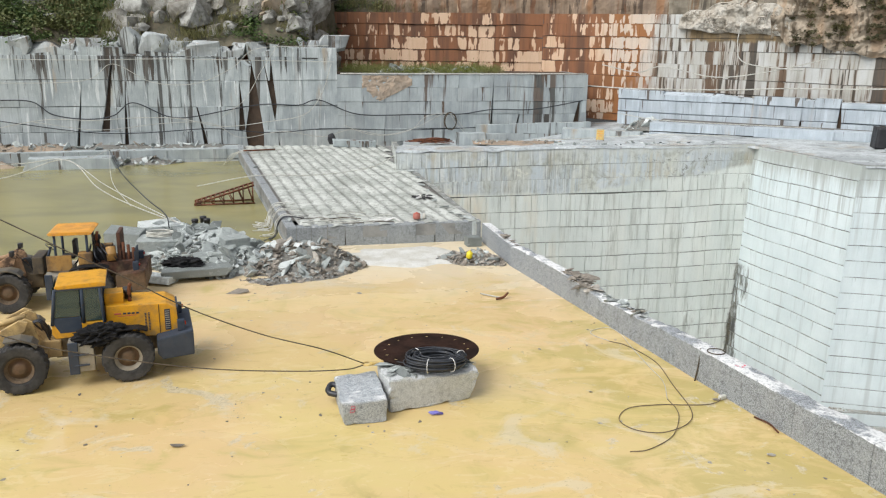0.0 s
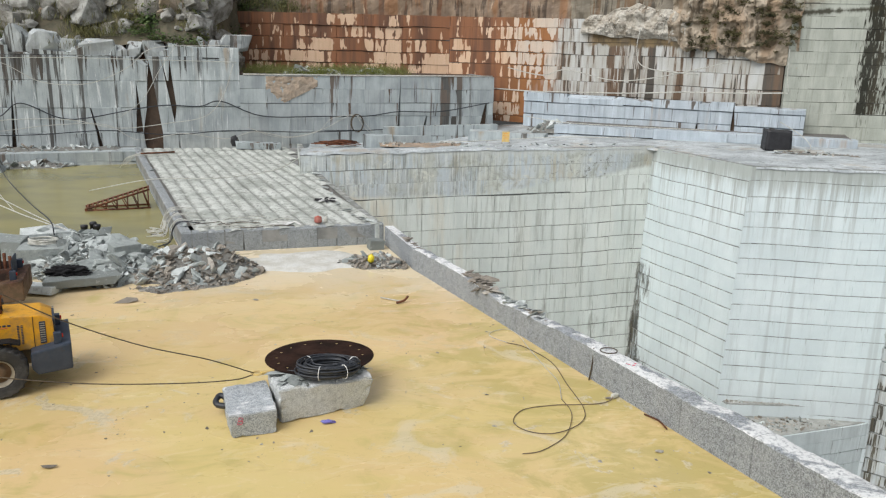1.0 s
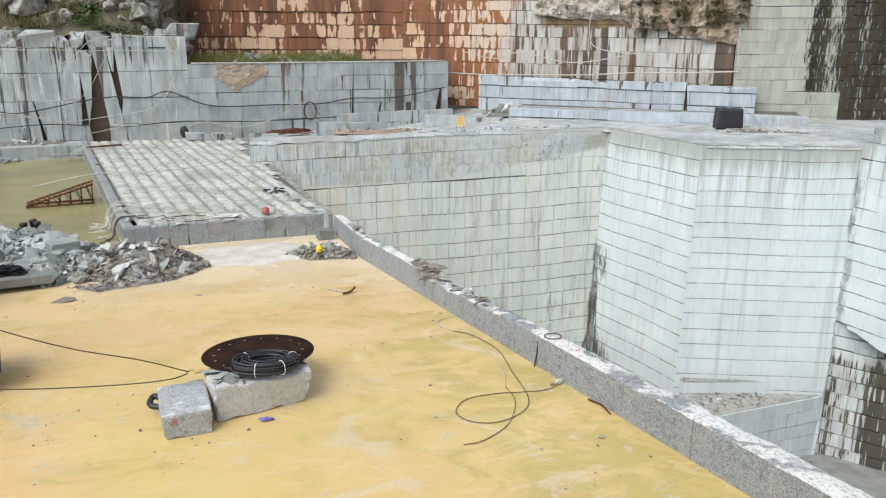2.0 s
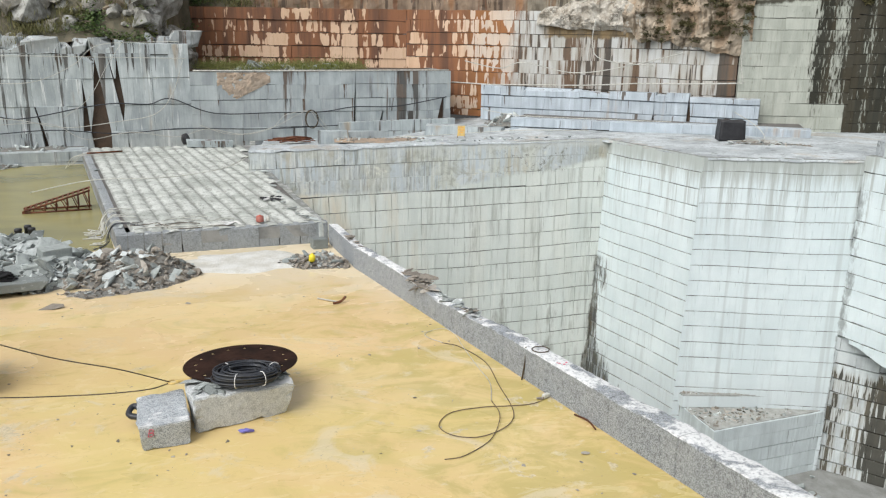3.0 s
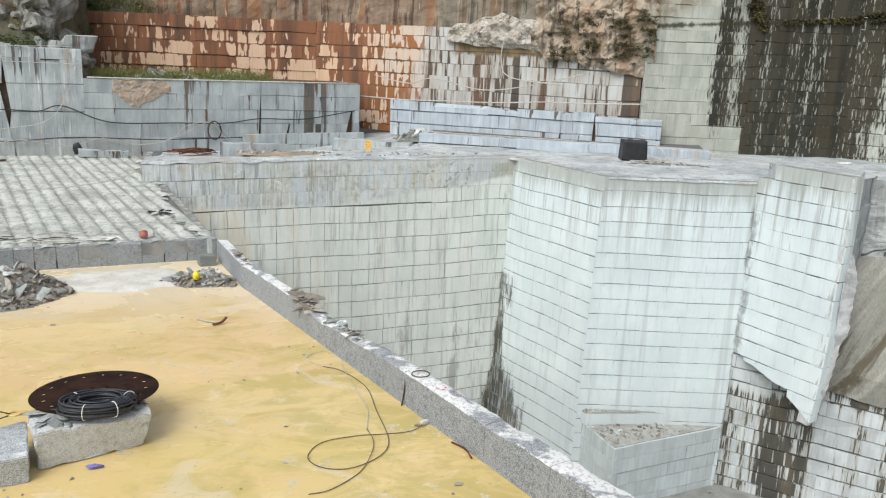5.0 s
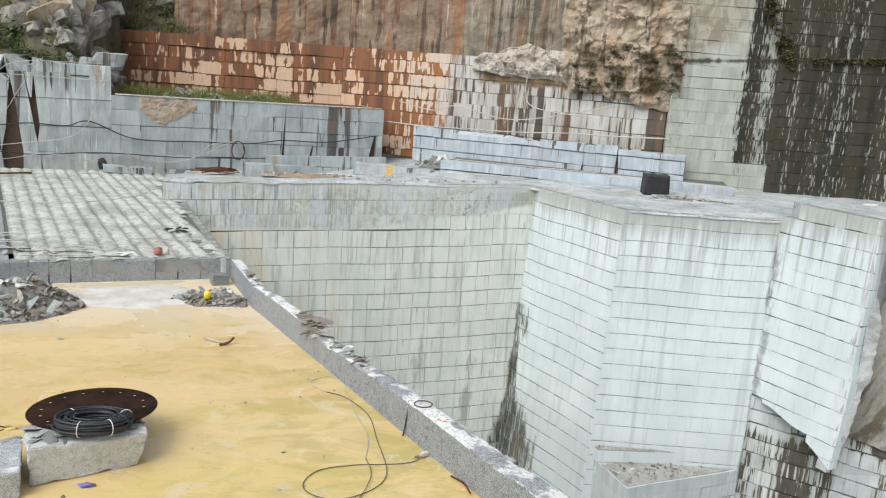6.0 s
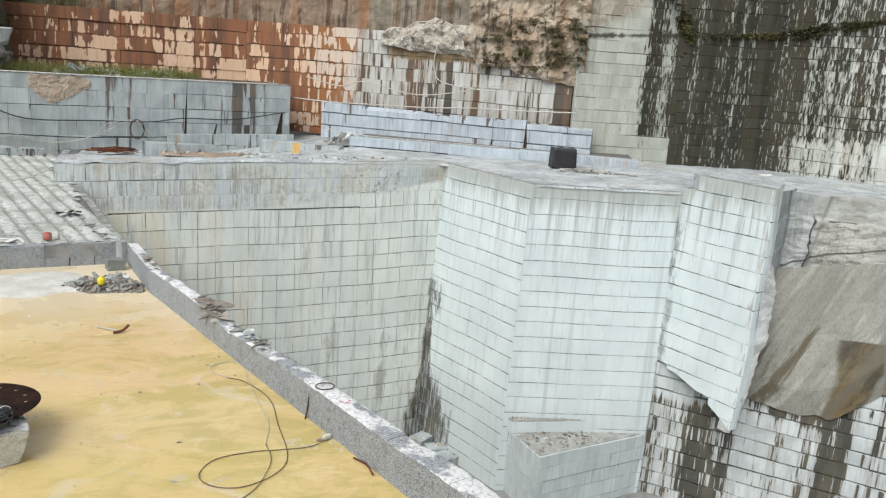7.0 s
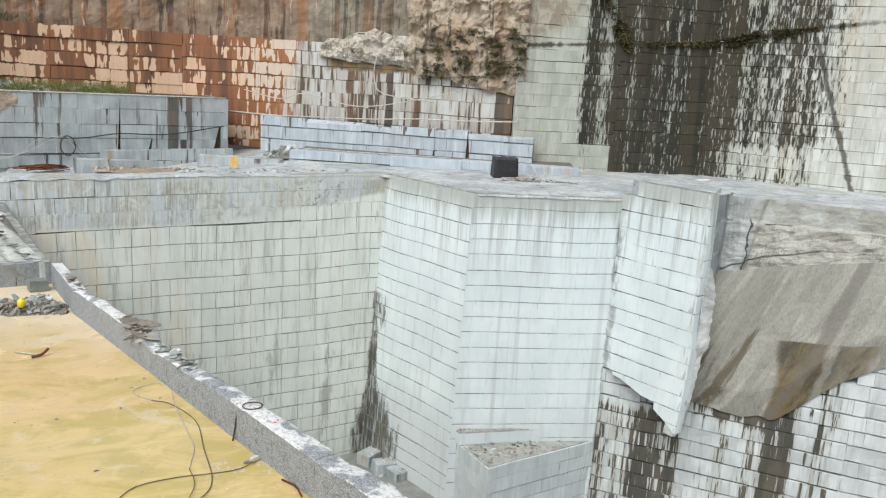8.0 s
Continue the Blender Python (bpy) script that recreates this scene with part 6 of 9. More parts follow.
def hill_cover():
    rng = random.Random(71)
    spots, tufts = [], []
    for _ in range(2100):
        x = rng.uniform(-45, 2)
        y = rng.uniform(75.6 + 0.196 * (min(x, -9) + 9), 104)
        z = hill_height(x, y)
        if z < 8.5 or (x > -10 and y < 92):
            continue
        rocky = -27 < x < -11
        if rocky and rng.random() < 0.45:
            continue
        if noise.noise((x * 0.22, y * 0.22, 9)) > (0.1 if rocky else -0.12):
            spots.append(((x, y, z), rng.uniform(0.5, 1.3)))
        else:
            tufts.append(((x, y, z), rng.uniform(0.5, 1.2)))
    for _ in range(330):
        x = rng.uniform(-46, -30)
        y = 75.9 + 0.196 * (x + 9) + 0.9 + 12 * rng.random() ** 1.6
        spots.append(((x, y, hill_height(x, y) + rng.uniform(0, 0.5)), rng.uniform(0.8, 1.4)))
    tagged(new("scrub", leaf_clump(spots, 120, 0.5, 0.20, 72, m_leaf, "scrub")), "green scrub bushes on the hillside", "scrub", kind="stuff")
    tagged(new("dry_grass", leaf_clump(tufts, 110, 0.55, 0.42, 73, m_grass, "dry_grass", True)), "olive dry grass on the hillside", "grass", kind="stuff")
    x = -45.0
    n = 0
    while x < -9.6:
        wide = rng.uniform(0.9, 2.8)
        x += wide * 0.5
        high = rng.uniform(1.1, 2.2) * (1.0 if x < -16 else 0.75)
        ob = new("crest_rock", CREST[n % 8])
        ob.matrix_basis = Matrix.LocRotScale((x + 0.1, 75.86 + 0.196 * (x + 9) + rng.uniform(-0.1, 0.15) + (1.3 if x > -15.4 else 0), (8.15 if x < -15.4 else 9.0) + 0.5 * high + 0.55 * noise.noise((x * 0.2, 0, 0)) + (0.4 if -33 < x < -22 else 0)), Euler((rng.uniform(-0.06, 0.06), rng.uniform(-0.08, 0.08), 0.194 + rng.uniform(-0.08, 0.08))), (wide * 1.25, 1.9, high * 1.15))
        tagged(ob, "pale weathered granite column top of the bench wall", "rock", "column tops")
        x += wide * 0.5
        n += 1
    n = 0
    while n < 296:
        x = rng.uniform(-45, -2) if rng.random() < 0.35 else rng.uniform(-29, -11)
        lo = 75.4 + 0.196 * (min(x, -9) + 9)
        y = lo + 1.3 + 24 * rng.random() ** 2.2
        if (x > -10 and y < 92) or (x < -31 and rng.random() < 0.6) or (noise.noise((x * 0.13, y * 0.13, 31)) < -0.02 and rng.random() < 0.85):
            continue
        near = y < lo + 4
        s = (0.55 + (1.3 if near else 1.9) * rng.random() ** 1.6) * (1.4 if -27 < x < -12 and not near else 1.0)
        ob = new("boulder", BOULDERS[n % 14] if rng.random() < 0.88 else BROWN_BOULDERS[n % 5])
        ob.matrix_basis = Matrix.LocRotScale((x, y, hill_height(x, y) + s * rng.uniform(-0.05, 0.28)), Euler((rng.uniform(-0.5, 0.5), rng.uniform(-0.5, 0.5), rng.uniform(0, 6.3))), (s * rng.uniform(0.8, 1.6), s, s * rng.uniform(0.6, 1.1)))
        tagged(ob, "weathered grey boulder on top of the bench wall" if near else "weathered grey boulder bedded in the hillside scrub", "boulder", "hillside boulders")
        n += 1


hill_cover()


m_lawn = leaf_mat("fresh green grass", (0.10, 0.14, 0.025), (0.17, 0.18, 0.04))
m_moss = leaf_mat("brown green moss and weeds", (0.045, 0.05, 0.018), (0.085, 0.07, 0.032))


def wall_plants():
    rng = random.Random(75)
    spots = []
    for _ in range(110):
        t = rng.random()
        spots.append(((lerp(30, 37.2, t), lerp(72.3, 66.4, t), rng.uniform(10.0, 14.5)), rng.uniform(0.1, 0.55)))
    for _ in range(420):
        x = rng.triangular(46.5, 62, 57)
        if noise.noise((x * 0.9, 0, 0)) + noise.noise((x * 2.3, 4, 0)) < rng.uniform(-0.5, 0.3):
            continue
        y = curve_of(x, [(46.1, 65.1), (55, 63.3), (74, 39.9)])
        high = curve_of(x, [(46, 13.9), (54, 14.5), (55.8, 14.8), (58.7, 15.73), (60, 16.15), (64, 16.9)])
        thick = max(0.15, 1 - abs(x - 57) / 3.2)
        spots.append(((x, y - 0.1, high + rng.uniform(-0.5, 0.4) * (0.3 + thick)), rng.uniform(0.06, 0.36) ** 1.1 * (0.5 + 0.9 * thick)))
    for _ in range(60):
        t = rng.random()
        spots.append(((lerp(43.6, 46.6, t) + rng.uniform(-0.4, 0.4), 65.0, lerp(18.5, 13.6, t) + rng.uniform(-0.7, 0.7)), rng.uniform(0.15, 0.55)))
    tagged(new("wall_scrub", leaf_clump(spots, 170, 0.42, 0.15, 76, m_moss, "wall_scrub")), "olive weeds rooted in the quarry face ledges", "weeds", kind="stuff")
    lawn = []
    for _ in range(420):
        x = rng.uniform(-9, 6)
        lawn.append(((x, 76.9 + 0.196 * (x + 9) + 9 * rng.random(), 7.0), rng.uniform(0.4, 1.0)))
    tagged(new("bench_grass", leaf_clump(lawn, 60, 0.5, 0.22, 77, m_lawn, "bench_grass", True)), "short green grass on the upper bench", "grass", kind="stuff")


wall_plants()

# rugged natural band over the eastern face
rough_face("wall_rugged_band", "rugged pale rock band above the sawn courses", (22.4, 78.9), (31.0, 72.0), lambda t: 11.4 - 0.7 * t + 0.4 * noise.noise((t * 5, 3, 0)), lambda t: 11.7 + 2.2 * math.sin(math.pi * min(0.9, t * 0.9 + 0.05)) ** 0.7 + 0.5 * noise.noise((t * 7, 0, 0)), 130, 40, 0.45, m_cap, 41, scale=1.1,
           bulge=lambda a, b: 0.4 * math.sin(math.pi * b) ** 0.7 * math.sin(math.pi * a) ** 0.4 - 0.1)
rough_face("wall_rugged_brown", "rugged brown rock with weeds", (29.0, 73.6), (37.6, 66.6), lambda t: 10.6 - 1.8 * t + 0.7 * noise.noise((t * 9, 0, 0)), 28, 90, 110, 0.75, m_tan, 42, scale=0.6,
           bulge=lambda a, b: 0.5 * math.sin(math.pi * min(1, b * 2.2)) * math.sin(math.pi * min(1, a * 2 + 0.05)) + 0.1)
rough_face("wall_brown_upper", "brown weathered upper quarry face with rust streaks", (-6, 92.6), (11.6, 89.6), 12.4, 28, 100, 80, 0.22, m_brown, 33, scale=0.5, facets=False)
rough_face("wall_brown_upper_middle", "brown weathered upper quarry face with rust seams", (11.6, 89.6), (22.0, 81.64), 12.0, 28, 60, 80, 0.22, m_brown, 34, scale=0.5, facets=False)
rough_face("wall_brown_upper_east", "olive tan weathered upper quarry face with grey streaks", (22.0, 81.64), (38.5, 69.0), 12.0, 28, 90, 80, 0.22, m_olive, 34, scale=0.5, facets=False)

rough_face("wall_tan_patch", "tan natural rock patch in the bench face", (-6.9, 75.26), (-2.4, 76.14), lambda t: 4.7 + 2.2 * abs(t - 0.35), 7.0, 40, 26, 0.10, m_patch, 44, scale=1.8, bulge=lambda a, b: 0.05 * math.sin(math.pi * a) ** 0.4 * min(1.0, b * 4) - 0.02)

# ---------------------------------------------------------------- grooved slab
SLAB = [(-7.9, 40.5), (2.0, 42.4), (0.3, 46.3), (-1.65, 58.75), (-3.2, 59.0), (-4.2, 73.0), (-17.6, 71.5)]
SLAB_Z = 1.08
sawn_wall("wall_slab_front", "dark drilled front of the grooved granite slab", (-7.9, 40.5), (2.0, 42.4), (SLAB_Z - 0.02, SLAB_Z - 0.02), -0.1, 1.3, 0.95, m_slabside, 51, upright=0.03, rough=0.012, keep=1.0)
sawn_wall("wall_slab_side", "dark drilled side of the grooved granite slab", (-17.6, 71.5), (-7.9, 40.5), (SLAB_Z - 0.02, SLAB_Z - 0.02), -0.1, 1.3, 1.6, m_slabside, 52, rough=0.03)
sawn_wall("wall_slab_pit", "pit side of the grooved granite slab", (2.0, 42.4), (-1.7, 58.75), (SLAB_Z - 0.02, SLAB_Z - 0.02), PIT_Z, 1.22, 1.8, m_pit_left, 53, rough=0.04, back=1.0)


def grooved_slab():
    slab = setting("grooved_slab", "long granite slab with parallel sawn grooves", mesh_of("grooved_slab", *prism(SLAB, 0.4, SLAB_Z - 0.09), m_groove), "stone slab")
    d = Vector((-9.7, 31.0)).normalized()
    side = Vector((d.y, -d.x))
    o = Vector((-7.9, 40.5))
    pitch = 0.78
    for i in range(22):
        c = o + side * (pitch * (i + 0.5) - 0.1)
        inner = [s for s in [k * 0.25 for k in range(-20, 150)] if inside(*(c + d * s), SLAB) and inside(*(c + d * s + side * 0.3), SLAB) and inside(*(c + d * s - side * 0.3), SLAB)]
        if not inner or inner[-1] - inner[0] < 1:
            continue
        s0, s1 = inner[0] - 0.1, inner[-1]
        v, f, uv = [], [], []
        n = max(8, int((s1 - s0) / 0.22))
        prof = [(-0.40, -0.065), (-0.33, -0.052), (-0.24, -0.018), (-0.12, 0.0), (0.0, 0.006), (0.12, 0.0), (0.24, -0.018), (0.33, -0.052), (0.40, -0.065)]
        for k in range(n + 1):
            s = lerp(s0, s1, k / n)
            worn = noise.noise((i * 3.13 + 0.4, s * 0.53 + i * 0.71, 0.5))
            for a, z in prof:
                uv.append((a / 0.8 + 0.5, s))
                g = c + d * s + side * (a * (1 + 0.05 * noise.noise((i * 5.17 + 0.3, s * 1.13 + i * 0.7, a * 3)) + 0.12 * noise.noise((i * 5.3, s * 0.21 + i, a * 3))) + 0.03 * noise.noise((i * 7, s * 0.3, 0)))
                v.append((g.x, g.y, SLAB_Z + z + 0.006 * noise.noise((g.x * 2.4, g.y * 2.4, 1.3)) + min(0, worn) * 0.012))
        p = len(prof)
        f = [(k * p + j, k * p + j + 1, (k + 1) * p + j + 1, (k + 1) * p + j) for k in range(n) for j in range(p - 1)]
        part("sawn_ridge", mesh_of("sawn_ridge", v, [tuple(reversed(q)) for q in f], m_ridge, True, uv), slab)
    return slab


grooved_slab()

# ---------------------------------------------------------------- kerb of standing granite
KERB = [Vector((13.88, 7.3)), Vector((3.12, 37.5)), Vector((2.05, 42.1))]


def kerb_top(s):
    """Height of the kerb's top, s metres from its near end."""
    h = curve_of(s, [(0, 1.13), (13, 1.10), (13.4, 1.05), (17.5, 1.05), (20.0, 1.02), (21.0, 0.94), (23.0, 0.92), (24.0, 0.80), (25.2, 0.95), (27.5, 1.06), (31.5, 1.02), (32.3, 0.92), (33.5, 1.0), (37.5, 0.95)])
    return h + 0.035 * noise.noise((s * 1.7, 0, 0)) + 0.02 * noise.noise((s * 6, 4, 0))


def kerb():
    """The low wall in lengths as it was cut, each a part."""
    base = setting("kerb", "low wall of speckled granite along the pit edge", None, "kerb")
    total = (KERB[1] - KERB[0]).length
    cuts = [0, 6.2, 11.6, 14.15, 19.4, 24.1, 28.6, total]

    def place(s):
        if s <= total:
            d = (KERB[1] - KERB[0]).normalized()
            return KERB[0] + d * s, Vector((d.y, -d.x))
        d = (KERB[2] - KERB[1]).normalized()
        return KERB[1] + d * (s - total), Vector((d.y, -d.x))

    for a, b in zip(cuts, cuts[1:]):
        v, f = [], []
        n = int((b - a) / 0.16)
        for k in range(n + 1):
            s = lerp(a + 0.008, b - 0.008, k / n)
            g, r = place(s)
            h = kerb_top(s)
            thick = 0.52 + 0.014 * max(0.0, 26 - s) + 0.06 * noise.noise((s * 0.9, 7, 0)) + 0.04 * noise.noise((s * 4, 7, 0))
            prof = [(0.0, -0.3), (0.0, h * 0.5), (0.005, h - 0.03), (0.04, h), (thick * 0.4, h + 0.02), (thick * 0.72, h + 0.01), (thick - 0.04, h - 0.02 + 0.04 * noise.noise((s * 3, 1, 0))), (thick + 0.03, h - 0.16 + 0.08 * noise.noise((s * 2, 2, 0))), (thick + 0.06, -4.0)]
            for j, (x, z) in enumerate(prof):
                q = g + r * (x + 0.012 * noise.noise((s * 5, j, 3)))
                v.append((q.x, q.y, z + (0.03 * noise.noise((s * 4.0, j * 2.3, 0)) if 2 < j < 7 else 0)))
        p = len(prof)
        f = [(k * p + j, k * p + j + 1, (k + 1) * p + j + 1, (k + 1) * p + j) for k in range(n) for j in range(p - 1)]
        f += [tuple(range(p)), tuple(reversed(range(n * p, n * p + p)))]
        part("kerb_stone", mesh_of("kerb_stone", v, f, m_kerb), base)
    # the thin upright piece that turns to the slab
    d = (KERB[2] - KERB[1]).normalized()
    r = Vector((d.y, -d.x))
    pts = [KERB[1] + r * 0.0, KERB[1] + r * 0.5, KERB[2] + r * 0.45, KERB[2]]
    v, f = prism([(q.x, q.y) for q in pts], -4, [0.98, 0.94, 1.0, 1.02])
    part("kerb_stone", mesh_of("kerb_stone", v, f, m_kerb), base)
    return place


kerb_place = kerb()
KERB_DIR = (KERB[1] - KERB[0]).normalized()


def on_kerb(y, across):
    """A point of the kerb at world y, so far across from its face."""
    s = (y - KERB[0].y) / KERB_DIR.y
    g, r = kerb_place(s)
    q = g + r * across
    return q.x, q.y, kerb_top(s)


def kerb_debris():
    rng = random.Random(62)
    spread = [(rng.gauss(31.6, 0.55), rng.uniform(0.05, 0.5), rng.uniform(0.15, 0.5), 1) for _ in range(34)]
    spread += [(rng.gauss(29.6, 0.6), rng.uniform(0.1, 0.5), rng.uniform(0.12, 0.38), 0) for _ in range(20)]
    spread += [(rng.gauss(28.2, 0.4), rng.uniform(0.1, 0.5), rng.uniform(0.15, 0.42), k % 2) for k in range(12)]
    spread += [(rng.gauss(38.4, 0.6), rng.uniform(0.1, 0.4), rng.uniform(0.12, 0.35), 1) for _ in range(10)]
    for y, across, size, brown in spread:
        x, yy, z = on_kerb(y, across)
        size *= 1.2
        ob = new("broken_stone", (RUBBLE_BROWN if brown else RUBBLE)[rng.randrange(6)])
        ob.matrix_basis = Matrix.LocRotScale((x, yy, z + size * 0.12), Euler((rng.uniform(-0.5, 0.5), rng.uniform(-0.5, 0.5), rng.uniform(0, 6.3))), (size * 1.5, size, size * 0.5))
        tagged(ob, "reddish brown broken stone lying on the kerb" if brown else "grey broken stone lying on the kerb", "stone", "debris on the kerb")


kerb_debris()


def rods():
    for y, h in ((24.35, 1.05),):
        g = KERB[0] + KERB_DIR * ((y - KERB[0].y) / KERB_DIR.y)
        ob = new("steel_rod", tube([(g.x - 0.10, g.y, 0.0), (g.x - 0.02, g.y + 0.02, 0.55), (g.x + 0.02, g.y + 0.10, h)], 0.025, m_rope, 6, 4, "steel_rod"))
        tagged(ob, "dark steel rod leaning on the kerb", "rod")
    g = KERB[0] + KERB_DIR * ((21.2 - KERB[0].y) / KERB_DIR.y)
    ob = new("rusty_bar", tube([(g.x - 0.35, g.y + 0.55, 0.05), (g.x - 0.1, g.y + 0.1, 0.06), (g.x - 0.05, g.y - 0.4, 0.05)], 0.025, m_rust, 6, 4, "rusty_bar"))
    tagged(ob, "rusty steel bar lying at the kerb's foot", "steel bar")
    x, y, z = on_kerb(22.9, 0.25)
    bits, rng = [], random.Random(63)
    for k in range(9):
        bits.append((rock_mesh(64 + k, m_redpaint, 9, 0.5), Matrix.LocRotScale((x + rng.gauss(0, 0.10), y + rng.gauss(0, 0.16), z + 0.012), None, [rng.uniform(0.06, 0.16), rng.uniform(0.06, 0.14), 0.06])))
    tagged(new("paint_mark", merge("paint_mark", bits, m_redpaint)), "red spray paint mark on top of the kerb", "paint mark")
    x, y, z = on_kerb(24.0, 0.28)
    ring = [(x + 0.27 * math.cos(a / 8 * 6.283), y + 0.24 * math.sin(a / 8 * 6.283), z + 0.06) for a in range(9)]
    tagged(new("wire_ring", tube(ring, 0.018, m_rope, 5, 4, "wire_ring")), "ring of dark wire lying on the kerb", "wire")


rods()

# ---------------------------------------------------------------- rubble
pile("rubble_heap", "long heap of broken grey granite beside the slab", [(-17.4, 42.2), (-15.5, 38.5), (-12.2, 35.4), (-9.6, 34.9), (-8.4, 36.4), (-8.2, 38.6), (-8.9, 40.4), (-11, 42.6), (-14, 43.6)],
     0.95, 300, (0.25, 1.1), RUBBLE, 81, slope=1.8, more=1900)
pile("earthy_rubble_heap", "low heap of brown earthy stones before the slab", [(-9.2, 35.6), (-6.4, 35.2), (-4.2, 36.0), (-3.6, 37.2), (-4.6, 39.0), (-7.0, 40.2), (-9.2, 40.0)], 0.95, 300, (0.18, 0.75), RUBBLE_BROWN[:3] + RUBBLE[:5], 82, slope=1.5, more=1100)
pile("small_rubble_heap", "small heap of dark broken stones by the kerb", [(-0.5, 38.6), (0.8, 37.4), (2.9, 37.5), (2.9, 38.6), (1.9, 39.9), (0.4, 39.7)], 0.28, 260, (0.1, 0.5), RUBBLE_BROWN + RUBBLE[:3], 83, slope=0.8, more=500)
pile("gravel_spill", "thin spill of gravel on the yellow mud", [(-9.0, 34.8), (-7.6, 34.0), (-4.8, 35.2), (-4.2, 36.2), (-6.5, 35.8)], 0.06, 160, (0.06, 0.35), RUBBLE_BROWN + RUBBLE[:2], 84, slope=0.6, more=300)
pile("bench_rubble", "stones and scraps on the low bench by the pond", [(-35, 66.6), (-27, 68.4), (-18.5, 70.5), (-18.5, 72.4), (-34, 69.0)], 0.25, 120, (0.15, 0.9), RUBBLE + RUBBLE_BROWN[:2], 85, base=1.05, slope=1.0)
pile("pond_edge_rubble", "broken stones and scraps spilled at the pond edge", [(-27.5, 66.0), (-22.2, 67.2), (-21.0, 68.7), (-26.5, 67.8)], 0.9, 130, (0.15, 0.8), RUBBLE + RUBBLE_BROWN[:2], 91, slope=1.0)
pile("bench_earth", "brown earth and stone scraps on the low bench by the pond", [(-41, 64.6), (-33.5, 66.3), (-30.0, 67.6), (-30.5, 69.2), (-41, 67.6)], 0.55, 150, (0.15, 0.8), RUBBLE_BROWN + RUBBLE[:2], 98, base=1.05, slope=1.2, mound=m_brown_rock)
pile("earth_heap", "heap of brown earth and stones at the pond edge", [(-42, 61.5), (-35.5, 63.2), (-33.2, 64.6), (-35.5, 66.5), (-42, 65.5)], 1.5, 120, (0.15, 0.9), RUBBLE_BROWN, 92, slope=1.6, mound=m_brown_rock)
pile("step_rubble", "heap of broken stones and hoses on the granite step", [(17.2, 73.2), (20.5, 72.0), (22.0, 74.0), (19.5, 76.0), (16.8, 75.6)], 1.1, 100, (0.2, 0.9), RUBBLE + RUBBLE_BROWN[:1], 86, base=2.6, slope=1.4)
pile("terrace_rubble", "brown soil and stone scraps on the bench above the pit", [(3.0, 70.6), (12.0, 69.4), (17.0, 70.2), (13.0, 72.6), (3.0, 73.0)], 0.12, 150, (0.08, 0.5), RUBBLE_BROWN + RUBBLE[:3], 93, base=1.55, slope=0.9, mound=m_brown_rock)
pile("ledge_rubble", "small stones and scraps on the pit ledge", [(26.8, 50.8), (27.35, 47.6), (34.2, 49.0), (34.0, 49.8)], 0.08, 200, (0.07, 0.4), RUBBLE[:3] + RUBBLE_BROWN, 87, base=LEDGE_Z + 0.06, slope=0.8, mound=m_ledge_top)
pile("ledge_step_rubble", "scraps and weeds along the narrow pit step", [(26.6, 51.85), (26.72, 50.98), (32.5, 50.2), (32.6, 50.5)], 0.10, 150, (0.06, 0.3), RUBBLE_BROWN + RUBBLE[:2], 94, base=STEP_Z + 0.08, slope=0.3, mound=m_ledge_top)
pile("pit_rubble", "broken granite on the pit floor", [(22.0, 60.5), (23.0, 54), (25.2, 52.0), (25.0, 44), (40, 36), (34.0, 45.5), (36.5, 49), (30, 45.2), (25.4, 45.2)], 0.4, 160, (0.2, 1.4), RUBBLE + RUBBLE_BROWN[:2], 88, base=PIT_Z, slope=1.5, mound=m_pitfloor)
pile("bench_stones", "loose stones on the grassy upper bench", [(-5.5, 80.5), (3.0, 81.5), (4.5, 84.5), (-5.5, 84)], 0.3, 45, (0.4, 1.6), RUBBLE, 89, base=7.0, slope=1.5)


pile("terrace_scraps", "thin dark stone scraps beside the covered machine", [(31.5, 58.6), (34.5, 57.2), (38.5, 56.6), (37.5, 58.4), (34.5, 59.2)], 0.10, 90, (0.08, 0.55), RUBBLE_BROWN + RUBBLE[:3], 96, base=2.74, slope=0.6)
pile("rim_scraps", "stone scraps and grit along the pit rim", [(8.0, 61.2), (16.0, 62.2), (23.0, 63.0), (22.0, 64.0), (9.0, 62.6)], 0.05, 110, (0.06, 0.4), RUBBLE + RUBBLE_BROWN[:2], 97, base=2.66, slope=0.5, mound=m_terrace)


def big_stones():
    """Large squared leftovers in the long heap and at the back."""
    rng = random.Random(90)
    rows = [(-13.5, 38.4, 0.05, 2.2, 1.3, 1.0, 10), (-15.3, 38.9, 0.05, 1.7, 1.3, 1.2, 4), (-14.6, 41.6, 0.2, 2.0, 1.4, 0.8, 30), (-11.4, 39.8, 0.3, 1.3, 1.0, 0.7, 50), (-10.9, 35.0, 0.2, 2.8, 1.2, 0.35, 20), (-12.7, 34.4, 0.08, 2.2, 0.9, 0.3, -10), (-9.9, 38.0, 0.7, 1.2, 0.7, 0.5, 35)]
    for x, y, z, a, b, c, turn in rows:
        ob = new("squared_stone", cut_stone(a, b, c, rng.randrange(1000), m_rubble))
        ob.matrix_basis = pose(x, y, z, rng.uniform(-8, 8), rng.uniform(-8, 8), turn)
        tagged(ob, "large pale squared granite leftover in the rubble", "stone", "squared leftovers")


